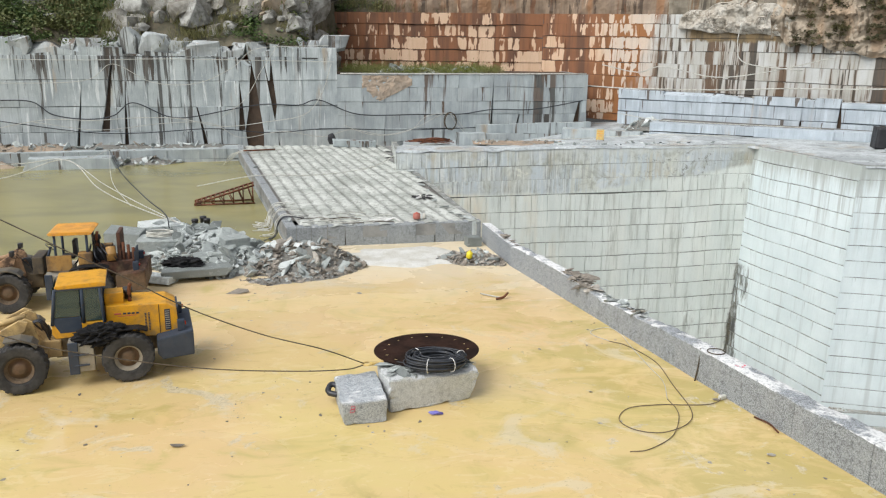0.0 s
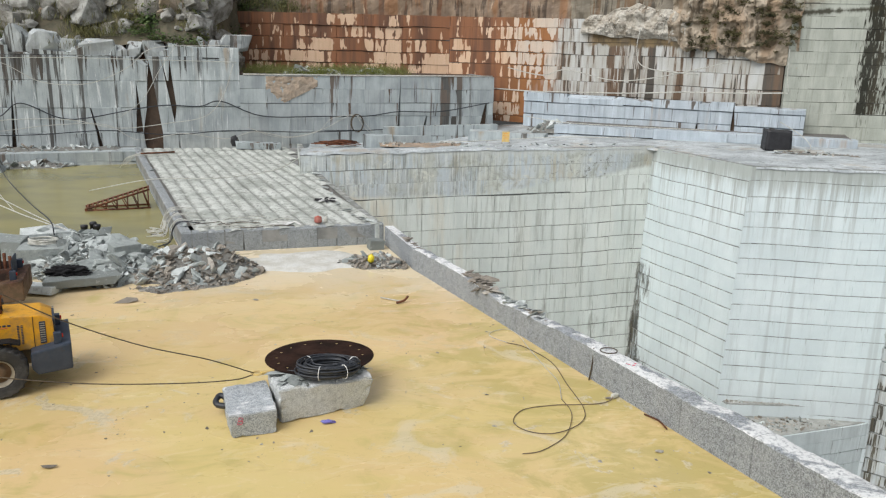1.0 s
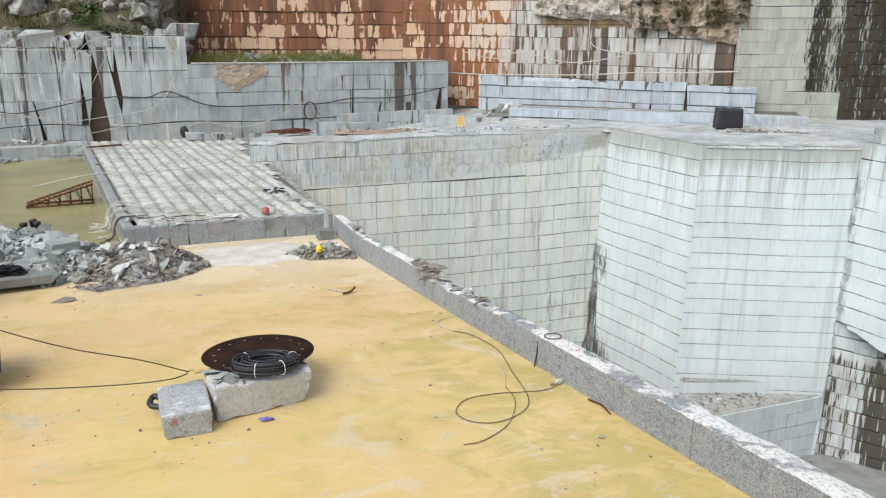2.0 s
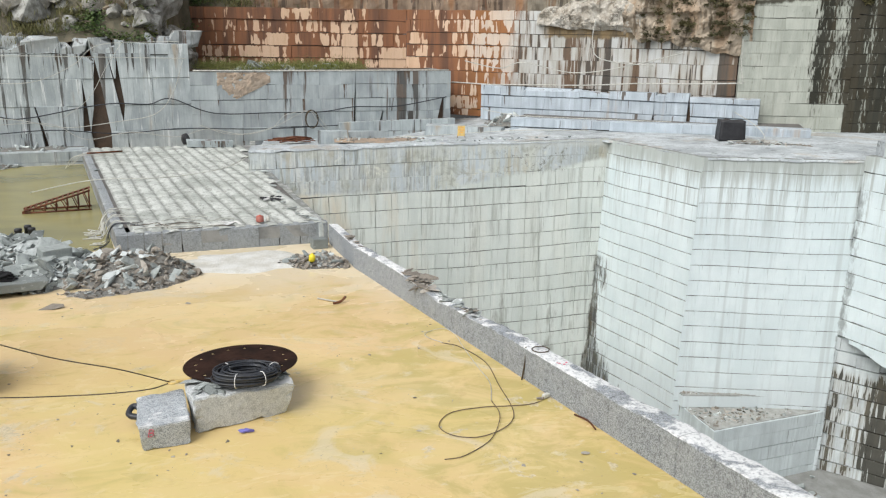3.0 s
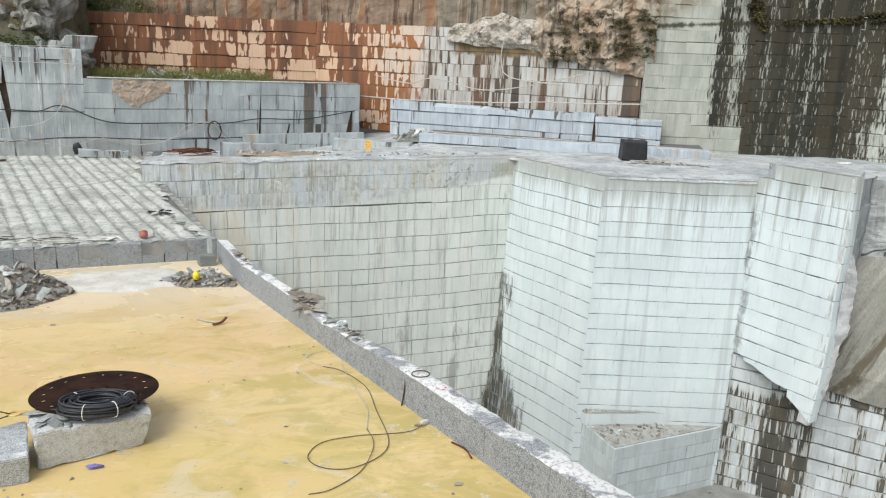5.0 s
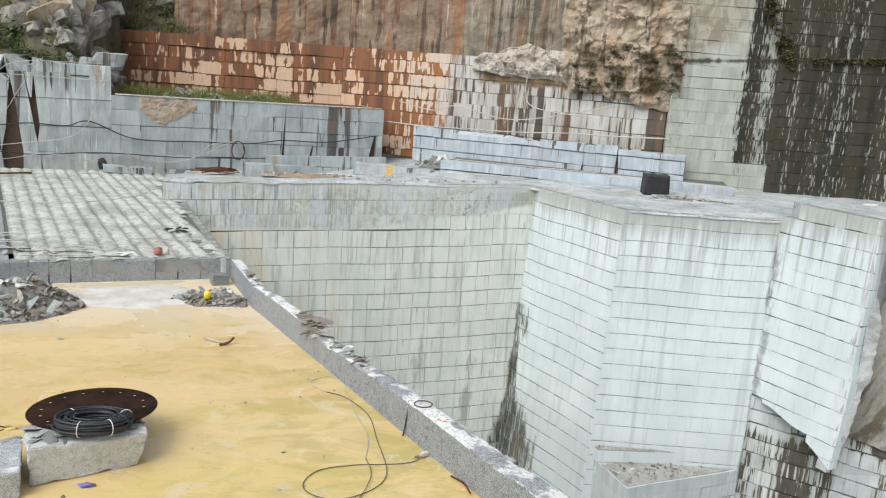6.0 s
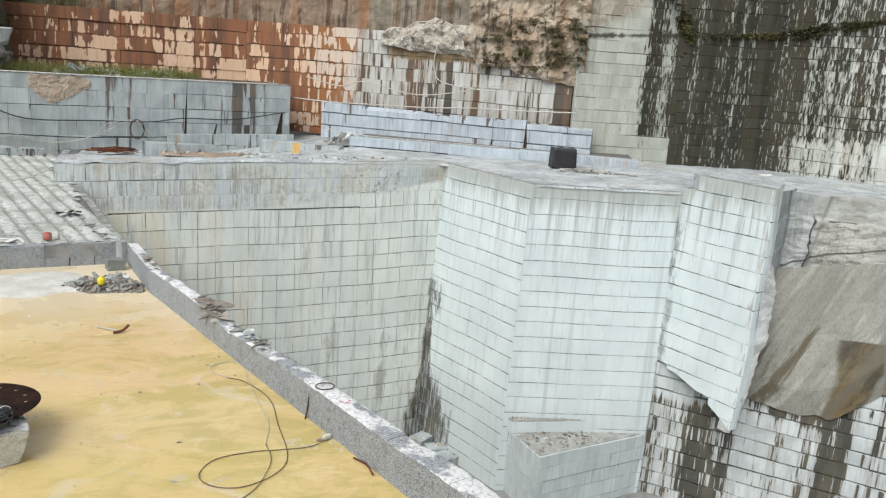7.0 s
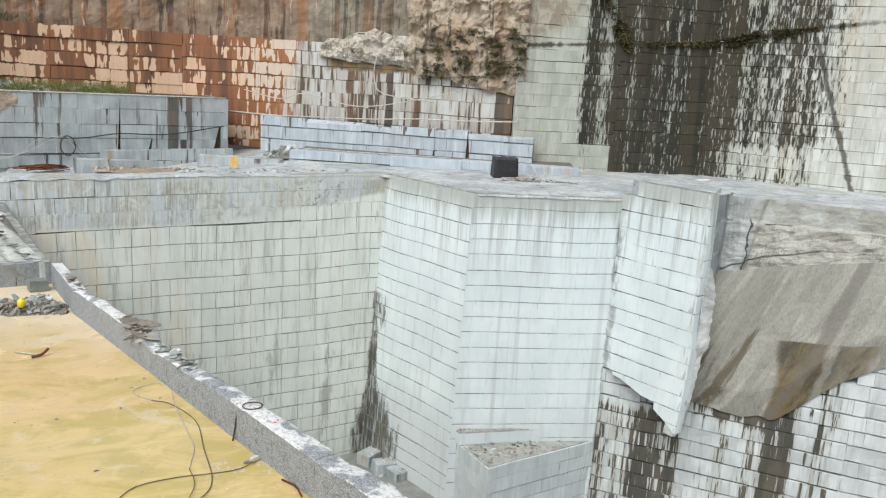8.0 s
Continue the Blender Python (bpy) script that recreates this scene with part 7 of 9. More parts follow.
def cut_stone(a, b, c, seed, material, skew=0.06, name="cut_stone", wear=0.02):
    """A roughly squared stone, its base at z = 0, with worn uneven edges."""
    bm = bmesh.new()
    bmesh.ops.create_cube(bm, size=1)
    rng = random.Random(seed)
    for q in bm.verts:
        q.co = Vector((q.co.x * a + rng.uniform(-skew, skew) * a, q.co.y * b + rng.uniform(-skew, skew) * b, (q.co.z + 0.5) * c * (1 + rng.uniform(-skew, skew) * (q.co.z > 0))))
    bmesh.ops.subdivide_edges(bm, edges=bm.edges[:], cuts=5, use_grid_fill=True)
    for q in bm.verts:
        q.co += Vector((noise.noise(q.co * 2 + Vector((seed, 0, 0))), noise.noise(q.co * 2 + Vector((0, seed, 0))), noise.noise(q.co * 2 + Vector((0, 0, seed))))) * wear
        q.co.z = max(q.co.z, 0.0)
    sharp = [e for e in bm.edges if len(e.link_faces) == 2 and e.calc_face_angle() > 1.0]
    bmesh.ops.bevel(bm, geom=sharp, offset=wear, segments=2, affect="EDGES")
    return from_bm(name, bm, material)


big_stones()


def slurry_patch():
    v, f = [(-2.0, 38.9, 0.06)], []
    n = 40
    for ring in (0.5, 0.85, 1.0):
        for k in range(n):
            a = 2 * math.pi * k / n
            r = ring * (1 + 0.35 * noise.noise((math.cos(a) * 2.6, math.sin(a) * 2.6, 2)))
            v.append((-2.0 + 3.2 * r * math.cos(a), 38.95 + 1.9 * r * math.sin(a) + 0.2 * math.cos(a), (0.07 + 0.04 * noise.noise((k * 0.7, ring * 5, 0)) if ring < 1 else -0.01)))
    for k in range(n):
        f.append((0, 1 + k, 1 + (k + 1) % n))
        for r in range(2):
            a, b = 1 + r * n + k, 1 + r * n + (k + 1) % n
            f.append((a, a + n, b + n, b))
    return setting("slurry_patch", "patch of white stone slurry before the slab", mesh_of("slurry_patch", v, f, m_slurry, True))


slurry_patch()


def floor_pebbles():
    rng = random.Random(95)
    v, f = [], []
    shapes = [rock_shape(200 + k, 9, 0.5) for k in range(5)]
    for bm in shapes:
        bm.verts.ensure_lookup_table()
    for _ in range(1500):
        x, y = rng.uniform(-14, 10), 14 + 24 * rng.random() ** 1.4
        if x > 3.1 + (37.5 - y) * 0.353 - 0.2:
            continue
        if noise.noise((x * 0.3, y * 0.3, 4)) < 0.12 and rng.random() < 0.88:
            continue
        s = 0.02 + 0.12 * rng.random() ** 4
        m = Matrix.LocRotScale((x, y, s * 0.05), Euler((0, 0, rng.uniform(0, 6.3))), (s * 1.4, s, s * 0.7))
        bm = rng.choice(shapes)
        o = len(v)
        v += [m @ q.co for q in bm.verts]
        f += [tuple(q.index + o for q in face.verts) for face in bm.faces]
    tagged(new("floor_pebbles", mesh_of("floor_pebbles", v, f, m_rubble_brown)), "scattered pebbles and stone chips on yellow mud", "pebbles", kind="stuff")
    for x, y, s in ((-8.8, 33.0, 0.75), (-7.2, 20.0, 0.35), (-3.6, 33.0, 0.3), (7.9, 22.9, 0.3), (8.2, 19.6, 0.3)):
        ob = new("loose_stone", RUBBLE_BROWN[int(s * 100) % 6])
        ob.matrix_basis = Matrix.LocRotScale((x, y, s * 0.15), None, (s, s * 0.8, s * 0.6))
        tagged(ob, "dark loose stone lying on yellow mud", "stone", "loose stones")


floor_pebbles()


# ---------------------------------------------------------------- wheel loaders
def tyre_mesh(radius=0.79, width=0.56):
    """A tyre with slanted lugs raised out of its tread."""
    w = width / 2
    prof = [(0.40, -0.80), (0.47, -0.95), (0.62, -1.0), (0.70, -0.98), (0.735, -0.86), (0.735, -0.6), (0.735, -0.3), (0.735, -0.04), (0.735, 0.04), (0.735, 0.3), (0.735, 0.6), (0.735, 0.86), (0.70, 0.98), (0.62, 1.0), (0.47, 0.95), (0.40, 0.80)]
    n, v, f = 132, [], []
    k = len(prof)
    for i in range(n):
        for j, (r, h) in enumerate(prof):
            if 3 <= j <= 12:
                turn = i / n * 22 + (0.5 if h > 0 else 0) + abs(h) * 0.45
                if turn % 1 < 0.52 and abs(h) > 0.03:
                    r += 0.034 if 4 <= j <= 11 else 0.018
            a = 2 * math.pi * i / n
            v.append((r * radius / 0.79 * math.cos(a), h * w, r * radius / 0.79 * math.sin(a)))
    for i in range(n):
        for j in range(k - 1):
            a, b = i * k + j, ((i + 1) % n) * k + j
            f.append((a, b, b + 1, a + 1))
    return mesh_of("tyre", v, f, m_tyre)


def rim_mesh(material):
    return lathe([(0.405, 0.25), (0.40, 0.21), (0.36, 0.20), (0.345, 0.12), (0.30, 0.07), (0.21, 0.06), (0.20, 0.13), (0.12, 0.15), (0.0, 0.155)], 28, material, "rim")


TYRE = tyre_mesh()


def loader(m, label, canopy, rng):
    paint = m_yellow if not canopy else m_yellow_dirty
    ob = thing("wheel_loader", label, "wheel loader", m, "wheel loaders")
    # rear frame, hood and counterweight
    part("rear_frame", box(3.3, 0.9, 0.55, (0.0, 0, 0.95), 0.04, None, m_grey_paint, "rear_frame"), ob)
    hood = part("hood", outline([(-1.55, 1.2), (0.55, 1.2), (0.55, 2.32), (-1.2, 2.22), (-1.5, 2.05)] if not canopy else [(-1.5, 1.2), (0.55, 1.2), (0.55, 1.62), (-1.5, 1.75)], -0.68, 0.68, 0.03, paint if not canopy else m_rust_dark, "hood"), ob)
    for y in (-0.69, 0.69) if not canopy else ():
        for i in range(12):
            part("louvre_slat", box(0.055, 0.02, 0.03, (-0.68, y, 1.42 + i * 0.05), 0.006, None, m_slate, "louvre_slat", 1), hood)
            part("louvre_slat", box(0.055, 0.02, 0.03, (-0.58, y, 1.42 + i * 0.05), 0.006, None, m_slate, "louvre_slat", 1), hood)
        for i in range(9):
            part("tail_grille_bar", box(0.14, 0.02, 0.035, (-1.22, y, 1.42 + i * 0.07), 0.006, None, m_chrome, "tail_grille_bar", 1), hood)
        part("grille_backing", box(0.17, 0.014, 0.68, (-1.22, y, 1.70), 0.006, None, m_slate, "grille_backing", 1), hood)
        part("hood_seam", box(0.02, 0.014, 1.0, (-0.98, y * 0.995, 1.72), 0.003, None, m_black, "hood_seam", 1), hood)
        part("hood_latch", box(0.06, 0.03, 0.09, (-0.35, y, 1.45), 0.01, None, m_black, "hood_latch", 1), hood)
    if not canopy:
        part("lettering", box(0.20, 0.012, 0.05, (0.22, 0.687, 2.03), 0.003, None, m_redplastic, "lettering", 1), hood, "unreadable red lettering bar")
        for k in range(4):
            part("lettering", box(0.09, 0.012, 0.055, (0.02 - 0.125 * k, 0.687, 2.025 - 0.004 * k), 0.003, None, m_slate, "lettering", 1), hood, "unreadable dark lettering bar")
        part("lettering", box(0.55, 0.012, 0.018, (-0.05, 0.687, 1.95), 0.003, None, m_redplastic, "lettering", 1), hood, "unreadable red lettering bar")
    weight = part("counterweight", outline([(-1.95, 0.62), (-1.0, 0.55), (-0.85, 0.75), (-0.85, 1.25), (-1.95, 1.45)], -1.18, 1.18, 0.06, m_slate if not canopy else m_rust_dark, "counterweight"), ob)
    for y in (-1.0, 1.0):
        part("tail_lamp", box(0.05, 0.12, 0.10, (-1.73, y * 0.88, 1.60), 0.015, None, m_lamp_red, "tail_lamp"), weight, "red tail lamp")
        part("lamp_post", box(0.22, 0.22, 0.34, (-1.6, y * 0.88, 1.55), 0.03, None, m_slate, "lamp_post"), weight)
    part("radiator_grille", box(0.06, 1.1, 0.8, (-1.53, 0, 1.65), 0.02, None, m_slate, "radiator_grille"), ob)
    for y in (-1.0, 1.0):
        arch = [(0.95, 1.30), (0.78, 1.56), (0.3, 1.68), (-0.35, 1.68), (-0.62, 1.58), (-0.6, 1.54), (-0.3, 1.64), (0.3, 1.64), (0.72, 1.52), (0.89, 1.28)]
        part("mudguard", outline(arch, y - 0.2, y + 0.2, 0.01, m_tarp, "mudguard"), ob)
        part("step_tank", outline([(0.95, 0.5), (1.65, 0.5), (1.65, 1.45), (0.95, 1.3)], y - 0.25, y + 0.25, 0.03, m_dusty_panel, "step_tank"), ob)
        part("ladder_plate", box(0.28, 0.06, 1.0, (1.52, y * 1.27, 0.95), 0.015, None, m_slate, "ladder_plate", 1), ob)
        part("ladder_rung", box(0.42, 0.08, 0.04, (1.3, y * 1.28, 0.72), 0.01, None, m_slate, "ladder_rung", 1), ob)
        part("ladder_rung", box(0.42, 0.08, 0.04, (1.3, y * 1.28, 1.05), 0.01, None, m_slate, "ladder_rung", 1), ob)
    part("exhaust_pipe", tube([(-0.15, 0.25, 2.2), (-0.15, 0.25, 2.65), (-0.2, 0.25, 2.85)], 0.055, m_rust, 8, 3, "exhaust_pipe"), ob, "rusty exhaust pipe")
    part("air_cleaner", lathe([(0.0, 0.42), (0.14, 0.40), (0.17, 0.25), (0.11, 0.2), (0.11, 0.0)], 16, m_black, "air_cleaner", "Z"), ob, "black air cleaner", pose(-0.1, -0.05, 2.25))
    if not canopy:
        part("hood_box", box(0.55, 0.6, 0.4, (0.30, 0.1, 2.42), 0.02, None, paint, "hood_box"), ob)
    # operator's place
    if canopy:
        part("canopy_roof", outline([(-0.1, 2.93), (-0.05, 2.86), (1.45, 2.86), (1.52, 2.93), (1.4, 2.99), (0.05, 2.99)], -0.85, 0.85, 0.02, m_orange, "canopy_roof"), ob, "orange sheet metal canopy")
        for x in (0.15, 1.3):
            for y in (-0.68, 0.68):
                part("canopy_post", tube([(x, y, 1.5), (x, y, 2.88)], 0.05, m_slate, 8, 2, "canopy_post"), ob)
        part("operator_seat", merge("operator_seat", [box(0.5, 0.5, 0.16, (0.95, 0, 1.85), 0.05, None, m_black), box(0.14, 0.5, 0.65, (0.7, 0, 2.2), 0.05, None, m_black)], m_black), ob)
        part("steering_wheel", lathe([(0.20, -0.02), (0.235, 0.0), (0.20, 0.02), (0.185, 0.0), (0.20, -0.02)], 20, m_black, "steering_wheel", "Z"), ob, "", pose(1.6, 0, 2.25, 0, -35, 0))
        part("steering_column", tube([(1.85, 0, 1.5), (1.6, 0, 2.25)], 0.05, m_slate, 8, 2, "steering_column"), ob)
        part("dashboard", box(0.4, 1.2, 0.7, (2.0, 0, 1.65), 0.05, None, m_frame, "dashboard"), ob)
        part("side_plate", box(0.9, 0.05, 0.6, (1.2, 0.72, 1.75), 0.01, None, m_yellow_dirty, "side_plate"), ob)
        part("engine_block", box(0.8, 0.6, 0.5, (-0.35, 0, 1.9), 0.06, None, m_black, "engine_block"), ob)
        part("valve_cover", box(0.7, 0.28, 0.16, (-0.35, 0.05, 2.22), 0.04, None, m_yellow_dirty, "valve_cover"), ob)
        part("fuel_tank", box(0.5, 0.35, 0.5, (0.25, 0.62, 1.9), 0.06, None, m_yellow_dirty, "fuel_tank"), ob)
        for k in range(5):
            part("engine_hose", tube([(-0.9 + 0.2 * k, 0.5, 1.6), (-0.8 + 0.22 * k, 0.72, 1.9 + 0.1 * (k % 3)), (-0.5 + 0.15 * k, 0.45, 2.2), (-0.3 + 0.1 * k, 0.1, 2.3)], 0.035, m_hose, 6, 4, "engine_hose"), ob, "black rubber hose")
        for k in range(3):
            part("engine_pipe", tube([(-1.5 + 0.18 * k, 0.5, 1.3), (-1.5 + 0.18 * k, 0.5, 2.2 + 0.12 * k)], 0.06, m_rust, 8, 2, "engine_pipe"), ob, "rusty pipe")
        part("radiator_frame", box(0.14, 1.1, 1.15, (-0.98, 0, 2.25), 0.03, None, m_rust_dark, "radiator_frame"), ob, "rusty radiator frame")
        part("fuel_drum", lathe([(0.0, 0.0), (0.26, 0.0), (0.26, 0.35), (0.275, 0.37), (0.26, 0.39), (0.26, 0.72), (0.0, 0.73)], 20, m_yellow_dirty, "fuel_drum", "Z"), ob, "muddy yellow drum", Matrix.LocRotScale((-0.7, 0.62, 1.75), Euler((0.1, 0.05, 0)), (0.7, 0.7, 0.75)))
    else:
        cab = part("cab", outline([(0.62, 1.45), (2.0, 1.45), (2.08, 1.6), (2.08, 1.9), (0.55, 1.9), (0.55, 1.5)], -0.78, 0.78, 0.04, paint, "cab"), ob)
        for y in (-0.76, 0.76):
            for (x0, z0), (x1, z1) in (((0.60, 1.85), (0.66, 2.98)), ((2.05, 1.88), (1.90, 2.98)), ((1.18, 1.88), (1.16, 2.98))):
                part("cab_pillar", tube([(x0, y, z0), (x1, y, z1)], 0.05, m_slate, 8, 2, "cab_pillar"), cab)
            part("side_window", outline([(0.66, 1.93), (1.12, 1.93), (1.12, 2.97), (0.70, 2.97)], y - 0.008, y + 0.008, 0, m_glass, "side_window"), cab, "dark tinted pane")
            part("cab_door", outline([(1.24, 1.62), (1.85, 1.62), (2.02, 1.95), (2.00, 2.1), (1.24, 2.1)], y - 0.025, y + 0.025, 0.01, m_slate, "cab_door"), cab)
            part("door_window", outline([(1.26, 2.12), (1.98, 2.12), (1.88, 2.97), (1.24, 2.97)], y - 0.008, y + 0.008, 0, m_glass, "door_window"), cab, "dark tinted pane")
        part("windscreen", box(0.016, 1.44, 1.08, (1.98, 0, 2.43), 0, None, m_glass, "windscreen"), cab, "dark tinted pane")
        part("rear_window", box(0.016, 1.44, 1.08, (0.64, 0, 2.43), 0, None, m_glass, "rear_window"), cab, "dark tinted pane")
        part("operator_seat", merge("operator_seat", [box(0.5, 0.5, 0.16, (1.1, 0, 1.98), 0.05, None, m_black), box(0.14, 0.5, 0.65, (0.85, 0, 2.3), 0.05, None, m_black)], m_black), cab)
        part("cab_roof", outline([(0.48, 2.98), (1.80, 2.98), (1.90, 3.03), (1.86, 3.10), (0.66, 3.13), (0.48, 3.09)], -0.76, 0.78, 0.02, paint, "cab_roof"), ob)
        part("roof_gutter", outline([(0.47, 2.95), (1.91, 2.95), (1.91, 2.98), (0.47, 2.98)], -0.81, 0.81, 0.005, m_slate, "roof_gutter"), ob)
        part("handrail", tube([(0.58, 0.95, 1.5), (0.62, 0.98, 2.0), (0.60, 0.95, 2.7)], 0.018, m_slate, 6, 3, "handrail"), cab)
    # front frame with arms and bucket
    arm_paint = m_yellow_dusty if not canopy else m_arm_old
    part("front_frame", outline([(1.9, 0.75), (3.5, 0.7), (3.6, 1.1), (3.1, 1.6), (2.7, 1.62), (2.35, 1.3), (1.9, 1.25)], -0.40, 0.40, 0.03, m_frame if canopy else m_yellow_dusty, "front_frame"), ob)
    for y in (-0.42, 0.42):
        part("arm_bracket", outline([(2.45, 1.2), (3.3, 1.2), (3.05, 1.98), (2.8, 2.08), (2.62, 1.98)], y - 0.04, y + 0.04, 0.012, arm_paint, "arm_bracket"), ob)
    for k in range(4):
        part("hydraulic_hose", tube([(2.2, -0.3 + 0.2 * k, 1.25), (2.45, -0.3 + 0.2 * k, 1.75 + 0.05 * k), (2.8, -0.25 + 0.16 * k, 1.7), (3.2, -0.2 + 0.13 * k, 1.55)], 0.028, m_hose, 6, 5, "hydraulic_hose"), ob, "black rubber hose")
    part("hitch", box(0.5, 0.5, 0.7, (1.85, 0, 1.0), 0.05, None, m_grey_paint, "hitch"), ob)
    for y in (-0.62, 0.62):
        part("lift_arm", outline([(2.72, 2.02), (2.95, 2.1), (3.8, 1.65), (4.55, 0.85), (4.85, 0.42), (4.68, 0.34), (4.2, 0.75), (3.5, 1.30), (2.8, 1.78)], y - 0.07, y + 0.07, 0.015, arm_paint, "lift_arm"), ob)
        part("lift_cylinder", tube([(2.3, y * 0.8, 0.95), (3.5, y * 0.8, 1.25)], 0.085, arm_paint, 10, 2, "lift_cylinder"), ob)
        part("cylinder_rod", tube([(3.45, y * 0.8, 1.24), (3.9, y * 0.8, 1.35)], 0.045, m_chrome, 8, 2, "cylinder_rod"), ob, "bright steel rod")
        part("front_mudguard", outline([(2.45, 1.45), (2.6, 1.62), (2.9, 1.72), (3.35, 1.68), (3.3, 1.62), (2.9, 1.65), (2.65, 1.55), (2.5, 1.4)], y * 1.62 - 0.27, y * 1.62 + 0.27, 0.01, m_grey_paint, "front_mudguard"), ob)
        if canopy:
            part("head_lamp", box(0.16, 0.22, 0.2, (2.85, y * 1.05, 2.2), 0.03, None, m_black, "head_lamp"), ob)
    part("tilt_cylinder", tube([(2.85, 0, 2.0), (4.0, 0, 1.75)], 0.10, arm_paint, 10, 2, "tilt_cylinder"), ob)
    part("tilt_lever", outline([(3.85, 1.15), (4.05, 1.15), (4.2, 1.6), (4.1, 2.0), (3.9, 1.95), (3.92, 1.55)], -0.1, 0.1, 0.02, m_grey_paint, "tilt_lever"), ob)
    part("hydraulic_hose", tube([(2.4, 0.25, 1.6), (2.7, 0.35, 1.95), (3.1, 0.3, 1.85), (3.5, 0.2, 1.7)], 0.03, m_hose, 6, 5, "hydraulic_hose"), ob, "black rubber hose")
    scoop = [(4.75, 0.12), (5.75, 0.05), (5.8, 0.08), (5.1, 0.22), (4.92, 0.5), (4.95, 0.95), (5.15, 1.2), (5.1, 1.25), (4.78, 1.0), (4.66, 0.6), (4.66, 0.28)]
    part("bucket", outline(scoop, -1.42, 1.42, 0, m_grey_paint, "bucket"), ob)
    for y in (-1.42, 1.42):
        part("bucket_side", outline([(4.7, 0.1), (5.75, 0.04), (5.4, 0.6), (5.12, 1.22), (4.8, 1.0), (4.66, 0.5)], y - 0.02, y + 0.02, 0, m_grey_paint, "bucket_side"), ob)
    for i in range(7):
        part("bucket_tooth", box(0.25, 0.1, 0.06, (5.85, -1.3 + i * 0.433, 0.06), 0.015, None, m_chrome, "bucket_tooth", 1), ob)
    for x in (0.0, 3.0):
        part("axle", tube([(x, -1.0, 0.78), (x, 1.0, 0.78)], 0.17, m_grey_paint, 10, 2, "axle"), ob)
        for y in (-1.05, 1.05):
            wheel = part("wheel", TYRE, ob, "", pose(x, y, 0.78, 0, rng.uniform(0, 90), 0))
            wheel.name = "tyre"
            side = pose(0, 0, 0, 0, 0, 0 if y > 0 else 180)
            part("rim", rim_mesh(m_rim if x else m_dusty_panel), wheel, "mud-stained yellow rim" if x else "dusty grey rim", side)
            part("hub", lathe([(0.33, 0.075), (0.31, 0.09), (0.21, 0.09), (0.205, 0.15), (0.12, 0.175), (0.0, 0.18)], 24, m_rust_dark, "hub"), wheel, "rusty wheel hub", side)
    if not canopy:
        rag = crumpled(301, m_tarp, "tarpaulin")
        part("tarpaulin", rag, ob, "crumpled black tarpaulin", Matrix.LocRotScale((0.74, 1.05, 1.55), Euler((0.25, 0.12, 0)), (0.98, 0.75, 0.72)))
    return ob


lrng = random.Random(300)
loader(pose(-10.29, 25.26, 0.0, 0, 0, 199.5), "yellow wheel loader with closed cab, muddy tyres", False, lrng)
loader(pose(-14.0, 32.15, 0.0, 0, 0, 193.0), "old wheel loader with orange canopy and rusty engine", True, lrng)


# ---------------------------------------------------------------- blocks, saw blade and hose coil
def hewn(corners, seed, material, name, wear=0.03):
    """A stone from four base corners and four top corners, with broken edges."""
    bm = bmesh.new()
    q = [bm.verts.new(c) for c in corners]
    for face in ((3, 2, 1, 0), (4, 5, 6, 7), (0, 1, 5, 4), (1, 2, 6, 5), (2, 3, 7, 6), (3, 0, 4, 7)):
        bm.faces.new([q[i] for i in face])
    bmesh.ops.subdivide_edges(bm, edges=bm.edges[:], cuts=9, use_grid_fill=True)
    for k in bm.verts:
        sharp = max((e.calc_face_angle(0) for e in k.link_edges), default=0) > 0.8
        k.co += Vector((noise.noise(k.co * 3 + Vector((seed, 0, 0))), noise.noise(k.co * 3 + Vector((0, seed, 0))), noise.noise(k.co * 3 + Vector((0, 0, seed))))) * wear * (1.4 if sharp else 0.5)
        k.co.z = max(k.co.z, 0.0)
    sharp = [e for e in bm.edges if len(e.link_faces) == 2 and e.calc_face_angle() > 1.0]
    bmesh.ops.bevel(bm, geom=sharp, offset=wear * 0.7, segments=2, affect="EDGES")
    return from_bm(name, bm, material)


b1 = hewn([(-2.98, 21.17, 0), (-1.83, 21.46, 0), (-2.30, 23.30, 0), (-3.48, 23.05, 0), (-3.05, 21.12, 0.66), (-1.83, 21.42, 0.70), (-2.26, 23.30, 0.74), (-3.46, 23.02, 0.68)], 3, m_block, "granite_block", 0.032)
tagged(new("granite_block", b1), "squared grey granite block with red painted mark", "stone block")
mark = [[(0, 0), (0, 0.2)], [(0, 0.2), (0.10, 0.17), (0.09, 0.11), (0, 0.10)], [(0, 0.10), (0.12, 0.08), (0.10, 0.01), (0, 0)]]
dirv = Vector((1.15, 0.29, 0)).normalized()
strokes = [tube([Vector((-2.83, 21.165, 0.40)) + dirv * (a + b * 0.25) + Vector((0, 0, b)) for a, b in st], 0.009, m_redpaint, 5, 4, "stroke") for st in mark]
tagged(new("painted_letter", merge("painted_letter", strokes, m_redpaint)), "red painted letter B on the granite block", "lettering")
b2 = hewn([(-1.75, 21.95, 0), (0.55, 22.96, 0), (0.15, 24.15, 0), (-2.1, 23.15, 0), (-1.80, 21.90, 1.02), (0.86, 22.86, 0.92), (0.35, 24.2, 0.95), (-2.25, 23.2, 0.98)], 8, m_block_pale, "granite_boulder", 0.05)
tagged(new("granite_block", b2), "long grey granite block under a saw blade", "stone block")
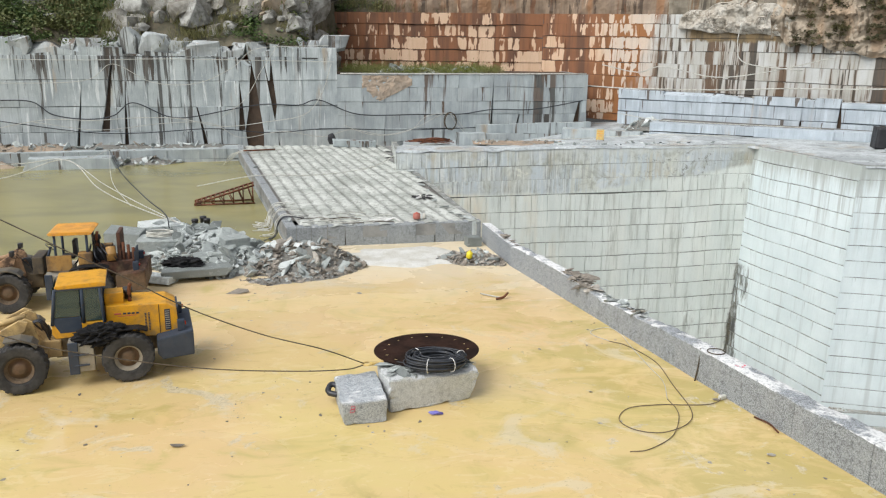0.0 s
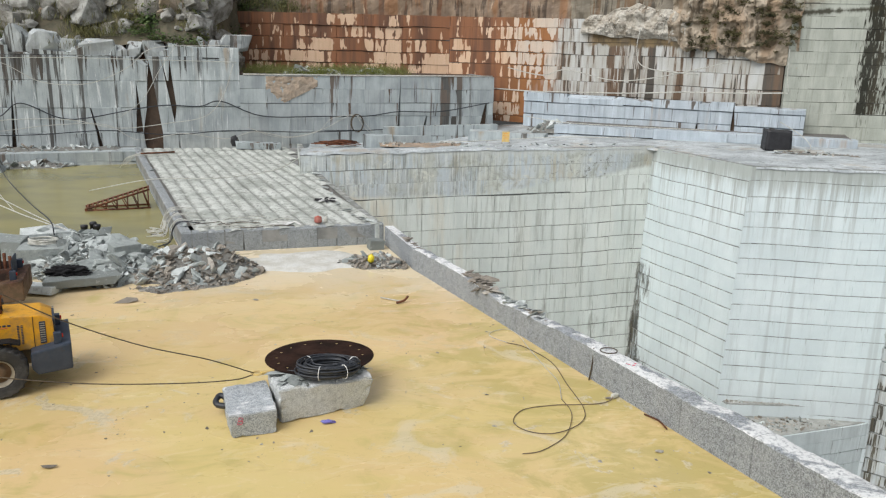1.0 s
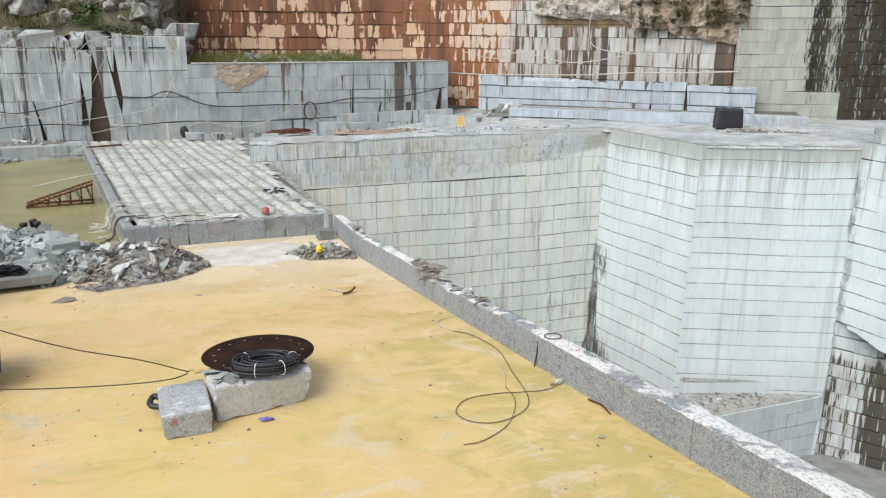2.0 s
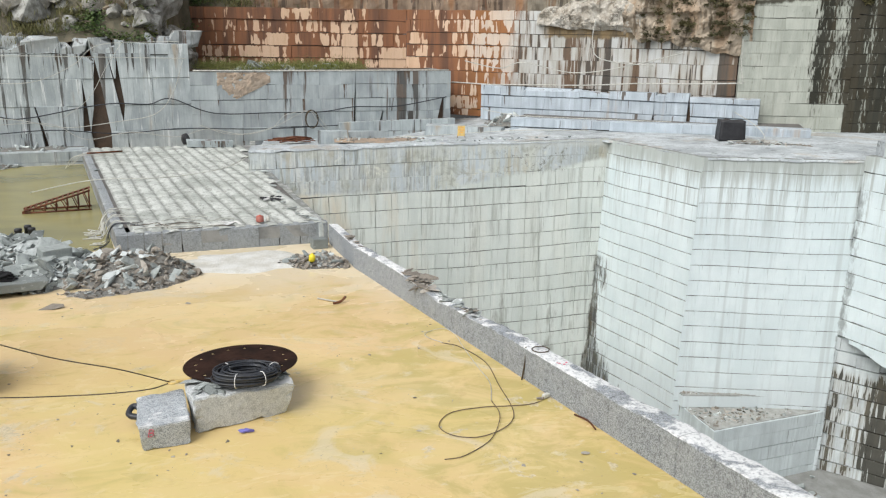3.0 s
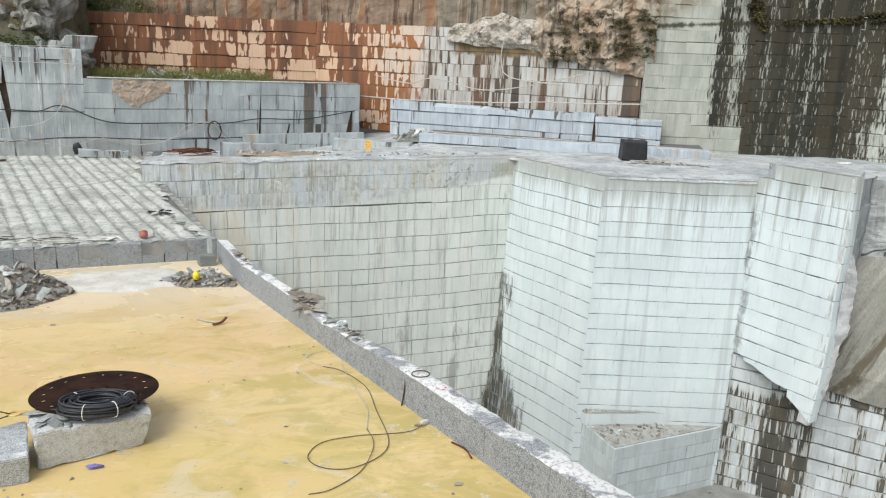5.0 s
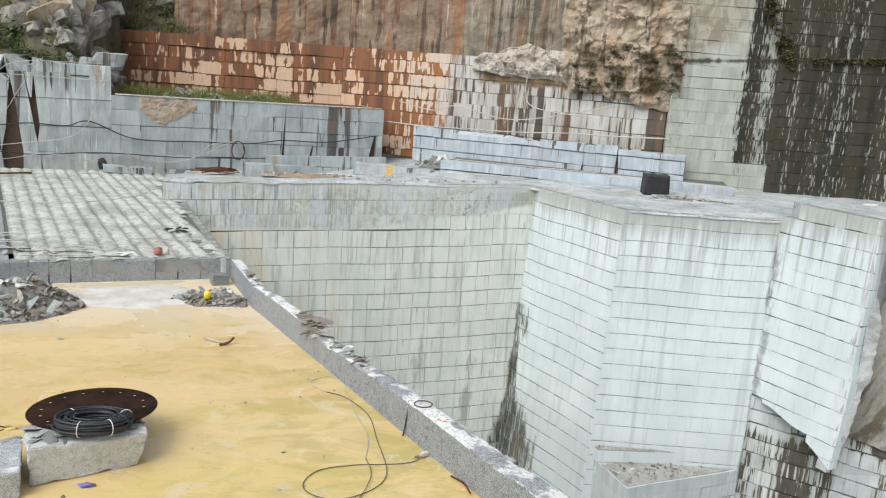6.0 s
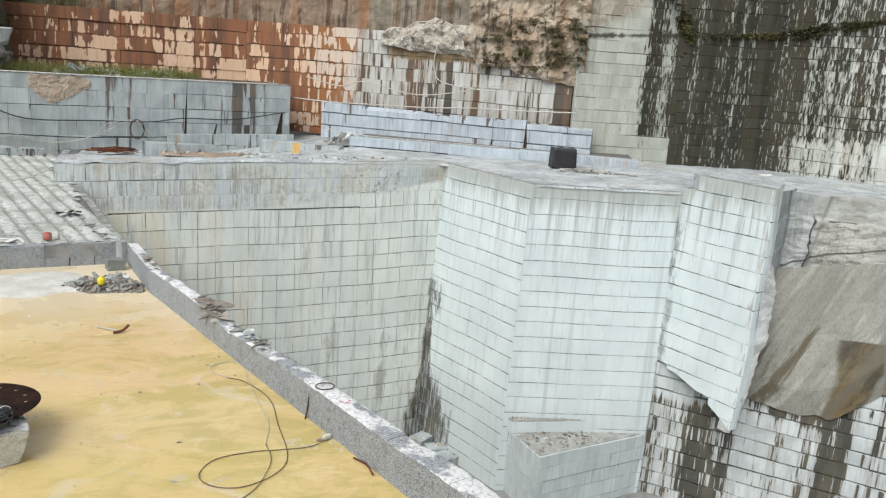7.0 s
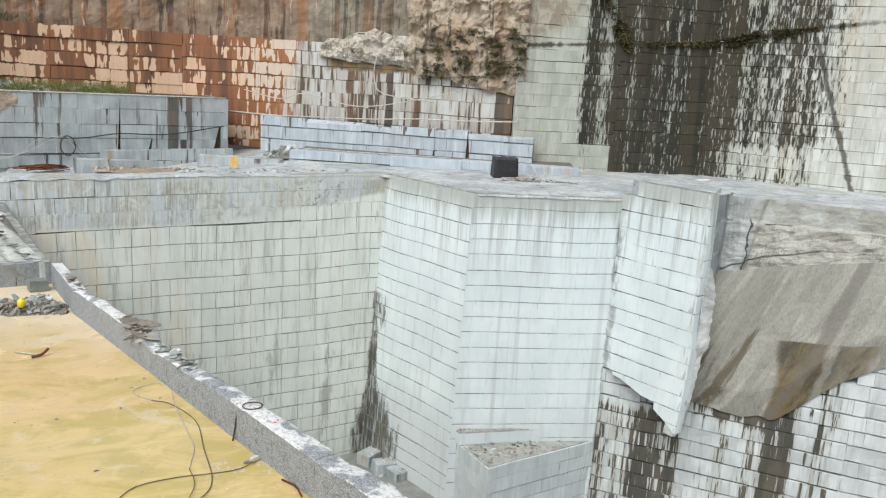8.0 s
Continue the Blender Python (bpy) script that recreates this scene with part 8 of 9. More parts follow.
for x, y, z, s in ((-1.95, 23.0, 0.98, 0.6), (-1.65, 22.75, 0.98, 0.55), (-1.45, 22.45, 0.98, 0.42), (-1.25, 22.75, 1.0, 0.5), (-1.75, 22.35, 0.98, 0.3), (0.35, 23.25, 0.93, 0.4), (0.12, 23.0, 0.94, 0.3), (-1.15, 22.4, 0.97, 0.25), (-1.0, 22.3, 0.97, 0.18), (0.5, 23.5, 0.93, 0.22)):
    ob = new("stone_chip", RUBBLE[int(s * 100) % 10])
    ob.matrix_basis = Matrix.LocRotScale((x, y, z + s * 0.12), Euler((0.2, 0.1, x * 5)), (s * 1.3, s, s * 0.6))
    tagged(ob, "grey stone chip lying on the granite block", "stone", "stone chips on the block")


def saw_blade():
    blade = thing("saw_blade", "large round rusty stone saw blade lying flat", "saw blade", pose(-0.76, 24.2, 1.07, -3.0, -1.0, 0))
    R, n = 1.62, 150
    bm = bmesh.new()
    ring = []
    for k in range(n * 2):
        a = math.pi * k / n
        r = R if k % 2 else R - 0.035
        ring.append((r * math.cos(a), r * math.sin(a)))
    holes = [(1.28, math.pi * 2 * i / 16) for i in range(16)]
    top = [bm.verts.new((x, y, 0.012)) for x, y in ring]
    edges = [bm.edges.new((top[i], top[(i + 1) % len(top)])) for i in range(len(top))]
    loops = edges[:]
    for r, a in holes + [(0.0, 0.0)]:
        hr = 0.055 if r else 0.16
        c = [bm.verts.new((r * math.cos(a) + hr * math.cos(b * math.pi / 6), r * math.sin(a) + hr * math.sin(b * math.pi / 6), 0.012)) for b in range(12)]
        loops += [bm.edges.new((c[i], c[(i + 1) % 12])) for i in range(12)]
    bmesh.ops.triangle_fill(bm, use_beauty=True, edges=loops)
    bad = [f for f in bm.faces if any((f.calc_center_median() - Vector((r * math.cos(a), r * math.sin(a), 0.012))).length < (0.05 if r else 0.15) and len({v.index for v in f.verts}) for r, a in holes + [(0.0, 0.0)])]
    bmesh.ops.delete(bm, geom=bad, context="FACES")
    ext = bmesh.ops.extrude_face_region(bm, geom=bm.faces[:])
    bmesh.ops.translate(bm, vec=(0, 0, -0.024), verts=[g for g in ext["geom"] if isinstance(g, bmesh.types.BMVert)])
    bmesh.ops.recalc_face_normals(bm, faces=bm.faces)
    part("disc", from_bm("disc", bm, m_blade), blade)
    part("hub_flange", lathe([(0.17, 0.02), (0.34, 0.02), (0.34, 0.05), (0.17, 0.05), (0.17, 0.02)], 28, m_blade, "hub_flange", "Z"), blade)
    return blade


saw_blade()


def hose_coil():
    coil = thing("hose_coil", "coil of black hose with white ties", "hose", pose(-0.48, 22.78, 1.13, 0, 1, 8))
    pts = []
    for turn in range(26):
        r = 0.52 + 0.17 * math.sin(turn * 2.4)
        z = 0.04 + 0.32 * turn / 26
        for k in range(14):
            a = 2 * math.pi * k / 14
            wob = 1 + 0.06 * noise.noise((turn * 0.9, k * 0.5, 3))
            pts.append((r * wob * 1.3 * math.cos(a) + 0.03 * math.sin(turn * 3), r * wob * 0.82 * math.sin(a), z + 0.32 / 26 * k / 14 + 0.03 * math.sin(a + turn)))
    part("hose", tube(pts, 0.027, m_hose, 6, 2, "hose"), coil)
    for a in (-1.95, -1.05, 0.3, 2.3):
        x, y = 0.64 * 1.22 * math.cos(a), 0.64 * 0.78 * math.sin(a)
        d = Vector((math.cos(a), math.sin(a), 0))
        loop = [Vector((x, y, 0.19)) + d * 0.17 * math.cos(b * math.pi / 5) + Vector((0, 0, 0.20 * math.sin(b * math.pi / 5))) for b in range(11)]
        part("tie", tube(loop, 0.012, m_whitecloth, 5, 3, "tie"), coil, "white plastic tie")
    return coil


hose_coil()


def hook_and_ropes():
    hook = thing("lifting_hook", "yellow lifting hook on steel ropes at the block", "hook", pose(-2.5, 23.15, 1.02, 0, 0, 8))
    part("hook_ring", lathe([(0.13, -0.03), (0.19, 0.0), (0.13, 0.03), (0.09, 0.0), (0.13, -0.03)], 20, m_signyellow, "hook_ring", "Z"), hook)
    part("hook_shank", box(0.42, 0.12, 0.1, (0.28, 0, 0), 0.03, None, m_signyellow, "hook_shank"), hook)
    part("shackle", tube([(0.45, -0.08, 0), (0.62, -0.06, 0), (0.66, 0, 0), (0.62, 0.06, 0), (0.45, 0.08, 0)], 0.025, m_rust, 6, 4, "shackle"), hook)
    rope = new("steel_rope", tube([(-2.6, 23.1, 1.05), (-3.73, 22.44, 1.76), (-5.44, 22.37, 2.23), (-7.4, 22.28, 3.02), (-9.15, 22.21, 3.97), (-10.58, 22.15, 4.7), (-11.97, 22.09, 5.44), (-18, 21.8, 8.6), (-22, 21.0, 10.6)], 0.017, m_rope, 6, 6, "steel_rope"))
    tagged(rope, "taut brown steel rope from hook to bench", "rope", "steel ropes")
    rope = new("steel_rope", tube([(-2.6, 23.05, 1.02), (-3.11, 22.47, 1.12), (-4.7, 22.4, 1.09), (-7.21, 22.29, 1.22), (-10.13, 22.17, 1.65), (-12.37, 22.07, 2.19), (-18, 21.7, 4.2), (-24, 20.0, 6.8)], 0.017, m_rope, 6, 6, "steel_rope"))
    tagged(rope, "slack brown steel rope running past the loader", "rope", "steel ropes")
    sling = new("sling", tube([(-1.85, 23.15, 1.05), (-1.5, 23.0, 1.12), (-1.2, 22.95, 1.05), (-1.1, 23.3, 1.02)], 0.03, m_hose, 6, 5, "sling"))
    tagged(sling, "dark sling lying on the granite block", "sling")
    # a black piece of tyre against the block, shaped as a bent tube
    loop = new("tyre_piece", tube([(-3.30, 22.80, 0.42), (-3.52, 22.9, 0.47), (-3.62, 22.75, 0.40), (-3.56, 22.58, 0.34), (-3.28, 22.5, 0.32)], 0.085, m_hose, 6, 5, "tyre_piece"))
    tagged(loop, "black piece of tyre hugging the granite block", "loop")


hook_and_ropes()


# ---------------------------------------------------------------- cables on the floor
def floor_cables():
    c = new("floor_cable", tube([(8.02, 22.9, 0.12), (7.9, 22.75, 0.05), (7.49, 22.58, 0.03), (6.8, 22.55, 0.03), (6.09, 22.56, 0.03), (5.13, 22.32, 0.03), (4.69, 21.59, 0.03), (4.99, 20.99, 0.03), (5.71, 20.83, 0.03), (6.55, 21.34, 0.04), (6.93, 22.24, 0.03), (6.9, 24.01, 0.03), (6.85, 25.83, 0.03), (6.24, 27.25, 0.03), (5.7, 27.68, 0.03)], 0.013, m_floor_cable, 6, 8, "floor_cable"))
    tagged(c, "dark cable looped on the yellow mud", "cable", "floor cables")
    c = new("floor_cable", tube([(5.72, 27.7, 0.03), (5.3, 28.2, 0.03), (5.22, 28.6, 0.03), (5.55, 28.95, 0.03), (6.03, 29.05, 0.03), (6.30, 28.3, 0.03), (6.34, 27.25, 0.05), (6.54, 25.35, 0.03), (6.66, 24.2, 0.03), (6.44, 22.95, 0.03)], 0.011, m_white_hose, 6, 8, "floor_cable"))
    tagged(c, "thin white cable looped on the yellow mud", "cable", "floor cables")
    c = new("floor_cable", tube([(6.44, 22.95, 0.03), (6.50, 22.2, 0.05), (6.35, 21.51, 0.06), (5.9, 20.6, 0.03), (5.1, 19.89, 0.03), (4.56, 19.76, 0.03)], 0.012, m_floor_cable, 6, 8, "floor_cable"))
    tagged(c, "dark cable end lying on the yellow mud", "cable", "floor cables")
    ob = new("cable_plug", box(0.24, 0.12, 0.12, (0, 0, 0.1), 0.03, None, m_white_hose, "cable_plug"))
    ob.matrix_basis = pose(8.08, 22.95, 0.0, 0, 0, 30)
    tagged(ob, "white cable plug on the mud by the kerb", "plug")
    tool = thing("pick_tool", "short rusty pick lying on the yellow mud", "tool", pose(1.95, 32.7, 0.0, 0, 0, -32))
    part("handle", tube([(-0.6, 0, 0.06), (0.1, 0, 0.05), (0.45, 0, 0.05)], 0.03, m_white_hose, 6, 4, "handle"), tool, "pale wooden handle")
    part("head", tube([(0.30, -0.28, 0.06), (0.48, 0, 0.09), (0.55, 0.25, 0.22)], 0.05, m_rust, 6, 4, "head"), tool)
    can = new("plastic_can", lathe([(0.0, 0.0), (0.14, 0.0), (0.15, 0.03), (0.15, 0.26), (0.10, 0.31), (0.05, 0.33), (0.05, 0.37), (0.0, 0.37)], 18, m_canyellow, "plastic_can", "Z"))
    can.matrix_basis = pose(1.2, 38.1, 0.22, 12, 5, 0)
    tagged(can, "bright yellow plastic can on the rubble", "can")
    scrap = new("plastic_scrap", rock_mesh(330, m_blue, 12, 0.4, 1.3, 0.2, "plastic_scrap"))
    scrap.matrix_basis = Matrix.LocRotScale((-0.46, 21.9, 0.06), None, (0.36, 0.25, 0.22))
    tagged(scrap, "crumpled blue violet plastic scrap on mud", "plastic scrap")


floor_cables()


# ---------------------------------------------------------------- at the slab and the pond
def truss_ramp():
    ramp = thing("steel_ramp", "rusty steel lattice ramp standing in the pond", "steel ramp", pose(-15.4, 50.6, 0.0, 0, 0, 14))
    for y in (0.0, 1.1):
        part("chord", tube([(0, y, 0.06), (3.7, y, 0.06)], 0.06, m_rust, 6, 2, "chord"), ramp)
        part("chord", tube([(0, y, 0.12), (3.7, y, 1.2)], 0.06, m_rust, 6, 2, "chord"), ramp)
        for i in range(6):
            x = 0.6 + i * 0.6
            part("strut", tube([(x, y, 0.06), (x, y, 0.12 + x * 0.29)], 0.035, m_rust, 5, 1, "strut"), ramp)
            part("strut", tube([(x - 0.3, y, 0.1 + (x - 0.3) * 0.29), (x, y, 0.06)], 0.03, m_rust, 5, 1, "strut"), ramp)
    for i in range(13):
        x = 0.15 + i * 0.29
        part("tread", box(0.09, 1.25, 0.05, (x, 0.55, 0.16 + x * 0.292), 0.008, None, m_rust, "tread", 1), ramp)


truss_ramp()
for x, y, h in ((-13.8, 45.1, 0.42), (-13.45, 45.5, 0.5), (-13.1, 45.0, 0.48)):
    ob = new("black_post", lathe([(0.0, h), (0.17, h), (0.19, h - 0.05), (0.19, h - 0.14), (0.165, h - 0.16), (0.165, 0.0), (0.0, 0.0)], 14, m_black, "black_post", "Z"))
    ob.matrix_basis = pose(x, y, 0.0)
    tagged(ob, "short black drum standing in the pond", "drum", "black drums")


def hose_tangle():
    rng = random.Random(340)
    for i in range(18):
        a = rng.uniform(0, 1)
        x, y = lerp(-9.6, -8.4, a), lerp(46.2, 42.4, a)
        pts = [(x + rng.uniform(0.3, 1.4), y + rng.uniform(-0.4, 0.6), 1.12), (x + 0.12, y, 1.15), (x - 0.28, y + rng.uniform(-0.2, 0.2), 0.7), (x - 0.4, y + rng.uniform(-0.5, 0.5), 0.15), (x - 0.9 + rng.uniform(-0.5, 0.5), y + rng.uniform(-0.6, 0.6), 0.05), (x - 0.4 + rng.uniform(-0.5, 0.3), y - 0.5 + rng.uniform(-0.6, 0.3), 0.05)]
        ob = new("hanging_hose", tube(pts, 0.02, m_white_hose if i % 5 else m_hose, 5, 6, "hanging_hose"))
        tagged(ob, "loose pale hose hanging over the slab edge", "hose", "hoses on the slab")
    for i in range(9):
        x, y = rng.uniform(-7.6, -5.0), rng.uniform(41.4, 43.6)
        pts = [(x, y, 1.11)]
        for k in range(6):
            x += rng.uniform(0.1, 1.0)
            y += rng.uniform(-0.35, 0.35)
            if inside(x, y - 0.15, SLAB):
                pts.append((x, y, 1.10 + rng.uniform(0, 0.02)))
        if len(pts) > 2:
            ob = new("slab_hose", tube(pts, 0.02, m_white_hose if i % 3 else m_rope, 5, 6, "slab_hose"))
            tagged(ob, "pale hose lying across the grooved slab", "hose", "hoses on the slab")
    ob = new("slab_hose", tube([(-17.0, 57.0, 0.1), (-12.6, 55.5, 1.13), (-8.5, 56.2, 1.11), (-5.2, 59.5, 1.11), (-3.6, 63.5, 1.4), (-3.0, 64.5, 2.0), (0.5, 65.5, 2.2)], 0.028, m_white_hose, 6, 8, "slab_hose"))
    tagged(ob, "white hose running across the slab to the bench", "hose", "hoses on the slab")
    for i in range(4):
        y = 66 + i * 0.7
        ob = new("slab_hose", tube([(-17.6, y + 1.0, 0.1), (-16.6 + 0.1 * i, y, 1.13), (-15.2, y + 0.5, 1.11), (-14.2 + i * 0.3, y + 1.0, 1.11)], 0.025, m_white_hose, 5, 6, "slab_hose"))
        tagged(ob, "white hose hanging over the far slab corner", "hose", "hoses on the slab")


hose_tangle()


def slab_things():
    pot = thing("red_pot", "faded red pot on the grooved slab", "pot", pose(-1.38, 42.5, 1.12))
    part("pot_body", lathe([(0.0, 0.0), (0.17, 0.0), (0.20, 0.05), (0.19, 0.27), (0.16, 0.30), (0.0, 0.28)], 18, m_oldred, "pot_body", "Z"), pot)
    part("pot_lid", lathe([(0.0, 0.36), (0.05, 0.35), (0.06, 0.31), (0.17, 0.30), (0.0, 0.295)], 18, m_redplastic, "pot_lid", "Z"), pot)
    jar = new("white_jar", lathe([(0.0, 0.0), (0.09, 0.0), (0.10, 0.04), (0.10, 0.20), (0.06, 0.24), (0.06, 0.28), (0.0, 0.28)], 14, m_white_hose, "white_jar", "Z"))
    jar.matrix_basis = pose(-0.98, 42.6, 1.12)
    tagged(jar, "small white jar beside the red pot", "jar")
    rags = thing("rag_bundle", "black and white rags dropped on the slab", "rags", pose(-1.15, 48.4, 1.12))
    for i in range(9):
        a = i * 0.7
        part("rag", rock_mesh(350 + i, m_cloth if i % 3 else m_whitecloth, 12, 0.45, 1.4, 0.18, "rag"), rags, m=Matrix.LocRotScale((0.42 * math.cos(a), 0.40 * math.sin(a), 0.05), Euler((0, 0, a)), (0.55, 0.25, 0.3)))
    for i, (x, y) in enumerate(((-3.4, 42.1), (-2.9, 42.2), (-2.4, 42.3), (-3.1, 42.5))):
        ob = new("white_rag", rock_mesh(365 + i, m_whitecloth, 12, 0.3, 1.6, 0.2, "white_rag"))
        ob.matrix_basis = Matrix.LocRotScale((x, y, 1.13), Euler((0, 0, i)), (0.7, 0.25, 0.25))
        tagged(ob, "crumpled white rag on the slab edge", "rag", "white rags")
    for i, (x, y, s) in enumerate(((1.2, 43.0, 0.5), (0.9, 43.6, 0.4), (0.5, 44.2, 0.35), (0.1, 45.6, 0.4), (-0.4, 47.6, 0.35), (-0.8, 50.5, 0.3), (-1.2, 52.6, 0.4), (-1.5, 55.5, 0.35), (-12.6, 56.0, 0.3), (-13.4, 59.5, 0.35), (-14.3, 62.5, 0.3), (-8.0, 42.0, 0.3), (1.4, 42.75, 0.4), (-2.0, 58.2, 0.45), (-2.6, 61.0, 0.4))):
        ob = new("slab_stone", RUBBLE[i % 10])
        ob.matrix_basis = Matrix.LocRotScale((x, y, 1.14), Euler((0.1, 0.2, i)), (s * 1.4, s, s * 0.5))
        tagged(ob, "grey broken stone lying on the slab", "stone", "stones on the slab")
    ob = new("corner_stone", cut_stone(0.7, 0.6, 0.5, 372, m_rubble, 0.12, "corner_stone"))
    ob.matrix_basis = pose(1.55, 41.3, 0.0, 0, 0, 20)
    tagged(ob, "squared grey stone standing before the slab", "stone")
    ob = new("timber_pole", tube([(-16.0, 67.2, 1.2), (-13.6, 68.2, 1.22)], 0.07, m_rust, 6, 2, "timber_pole"))
    tagged(ob, "rusty pole lying on the far slab corner", "pole")


slab_things()


# ---------------------------------------------------------------- at the back benches
def back_things():
    bin_ = thing("black_bag", "tall black sack by the bench wall", "sack", pose(-9.4, 72.4, 1.1))
    sack = rock_mesh(380, m_black, 18, 1.0, 0.8, 0.05, "sack_body")
    part("sack_body", sack, bin_, m=Matrix.LocRotScale((0, 0, 0.52), None, (0.95, 0.9, 1.1)))
    ob = new("fallen_slab", cut_stone(3.6, 1.1, 0.55, 381, m_bench_mid, 0.05, "fallen_slab"))
    ob.matrix_basis = pose(-7.4, 71.6, 1.08, 0, 2, 6)
    tagged(ob, "long pale granite slab lying on the bench", "stone slab")
    ob = new("fallen_slab", cut_stone(6.4, 1.5, 0.85, 382, m_bench_mid, 0.05, "fallen_slab"))
    ob.matrix_basis = pose(-29.0, 64.9, 0.0, 0, 0, 12)
    tagged(ob, "grey granite slab lying at the pond's edge", "stone slab")
    for x, y, a, b, c, t in ((2.9, 73.6, 2.5, 1.3, 1.25, 2), (5.9, 74.0, 3.0, 1.2, 1.15, 6), (13.0, 74.2, 3.6, 1.6, 0.9, -14), (16.0, 72.0, 3.6, 1.2, 0.55, -22)):
        ob = new("rough_block", cut_stone(a, b, c, int(x * 10), m_bench_mid, 0.06, "rough_block"))
        ob.matrix_basis = pose(x, y, terrace_height(x, y) - 0.1, 0, 0, t)
        tagged(ob, "rough grey granite block before the bench wall", "stone block", "blocks before the bench")
    rack = thing("steel_heap", "low heap of rusty steel bars by the wall", "scrap steel", pose(-0.4, 73.4, 1.3, 0, 0, 4))
    hrng = random.Random(383)
    for i in range(34):
        x, y, a, k = hrng.gauss(0, 0.7), hrng.gauss(0, 0.4), hrng.uniform(-0.5, 0.5), hrng.uniform(0.5, 1.2)
        z = 0.04 + 0.5 * max(0.0, 1 - math.hypot(x / 1.6, y / 1.0)) * hrng.random()
        part("bar", tube([(x - k * math.cos(a), y - k * math.sin(a), max(0.04, z - 0.05)), (x, y, z + 0.04), (x + k * math.cos(a), y + k * math.sin(a), max(0.04, z - 0.1 * hrng.random()))], hrng.uniform(0.03, 0.07), m_rust, 5, 2, "bar"), rack)
    sign = thing("sign_board", "yellow sign board leaning on the bench", "sign", pose(13.35, 67.8, terrace_height(13.35, 67.8), -8, 0, -12))
    part("board", box(0.62, 0.05, 0.85, (0, 0, 0.55), 0.01, None, m_signyellow, "board"), sign)
    for i, w in enumerate((0.4, 0.5, 0.35)):
        part("lettering", box(w, 0.008, 0.06, (0, -0.03, 0.8 - i * 0.18), 0.002, None, m_orange, "lettering", 1), sign, "faded unreadable lettering bar")
    for x in (-0.3, 0.3):
        part("leg", box(0.05, 0.05, 0.3, (x, 0.01, 0.1), 0.005, None, m_wood, "leg", 1), sign)
    cover = thing("covered_machine", "small machine under a black plastic cover", "covered machine", pose(33.3, 60.6, 2.78, 0, 0, -14))
    bm = bmesh.new()
    bmesh.ops.create_cube(bm, size=1)
    bmesh.ops.subdivide_edges(bm, edges=bm.edges[:], cuts=8, use_grid_fill=True)
    for q in bm.verts:
        k = 1 - 0.07 * (q.co.z + 0.5)
        fold = 0.05 * noise.noise((q.co.x * 7, q.co.y * 7, q.co.z * 1.5))
        q.co = Vector((q.co.x * 1.95 * k * (1 + fold), q.co.y * 1.5 * k * (1 + fold), (q.co.z + 0.5) * 1.55 + 0.05 * noise.noise((q.co.x * 3, q.co.y * 3, 7))))
    part("plastic_cover", from_bm("plastic_cover", bm, m_black, True), cover)
    part("cover_weight", rock_mesh(391, m_rubble, 12), cover, "grey stone weight", Matrix.LocRotScale((0.95, -0.75, 0.1), None, (0.35, 0.3, 0.3)))
    bag = new("white_bag", rock_mesh(392, m_whitecloth, 14, 0.5, 1.5, 0.15, "white_bag"))
    bag.matrix_basis = Matrix.LocRotScale((43.9, 49.8, 4.1), None, (1.2, 0.6, 0.5))
    tagged(bag, "crumpled white bags on the buttress top", "bag")
    for i, (x, y, z, a, b, c) in enumerate(((23.4, 57.2, PIT_Z, 1.9, 1.3, 0.8), (24.2, 56.0, PIT_Z, 1.6, 1.4, 0.7), (22.6, 58.8, PIT_Z, 1.5, 1.2, 0.9))):
        ob = new("fallen_block", cut_stone(a, b, c, 395 + i, m_bench, 0.05, "fallen_block"))
        ob.matrix_basis = pose(x, y, z, 0, 0, i * 17)
        tagged(ob, "pale granite block fallen on the pit floor", "stone block", "fallen blocks")


back_things()


def wall_point(x, z, proud=0.25):
    """A point just before the west or middle bench face."""
    return (x + 0.19 * proud, 74.88 + 0.196 * (x + 9.1) - proud, z)


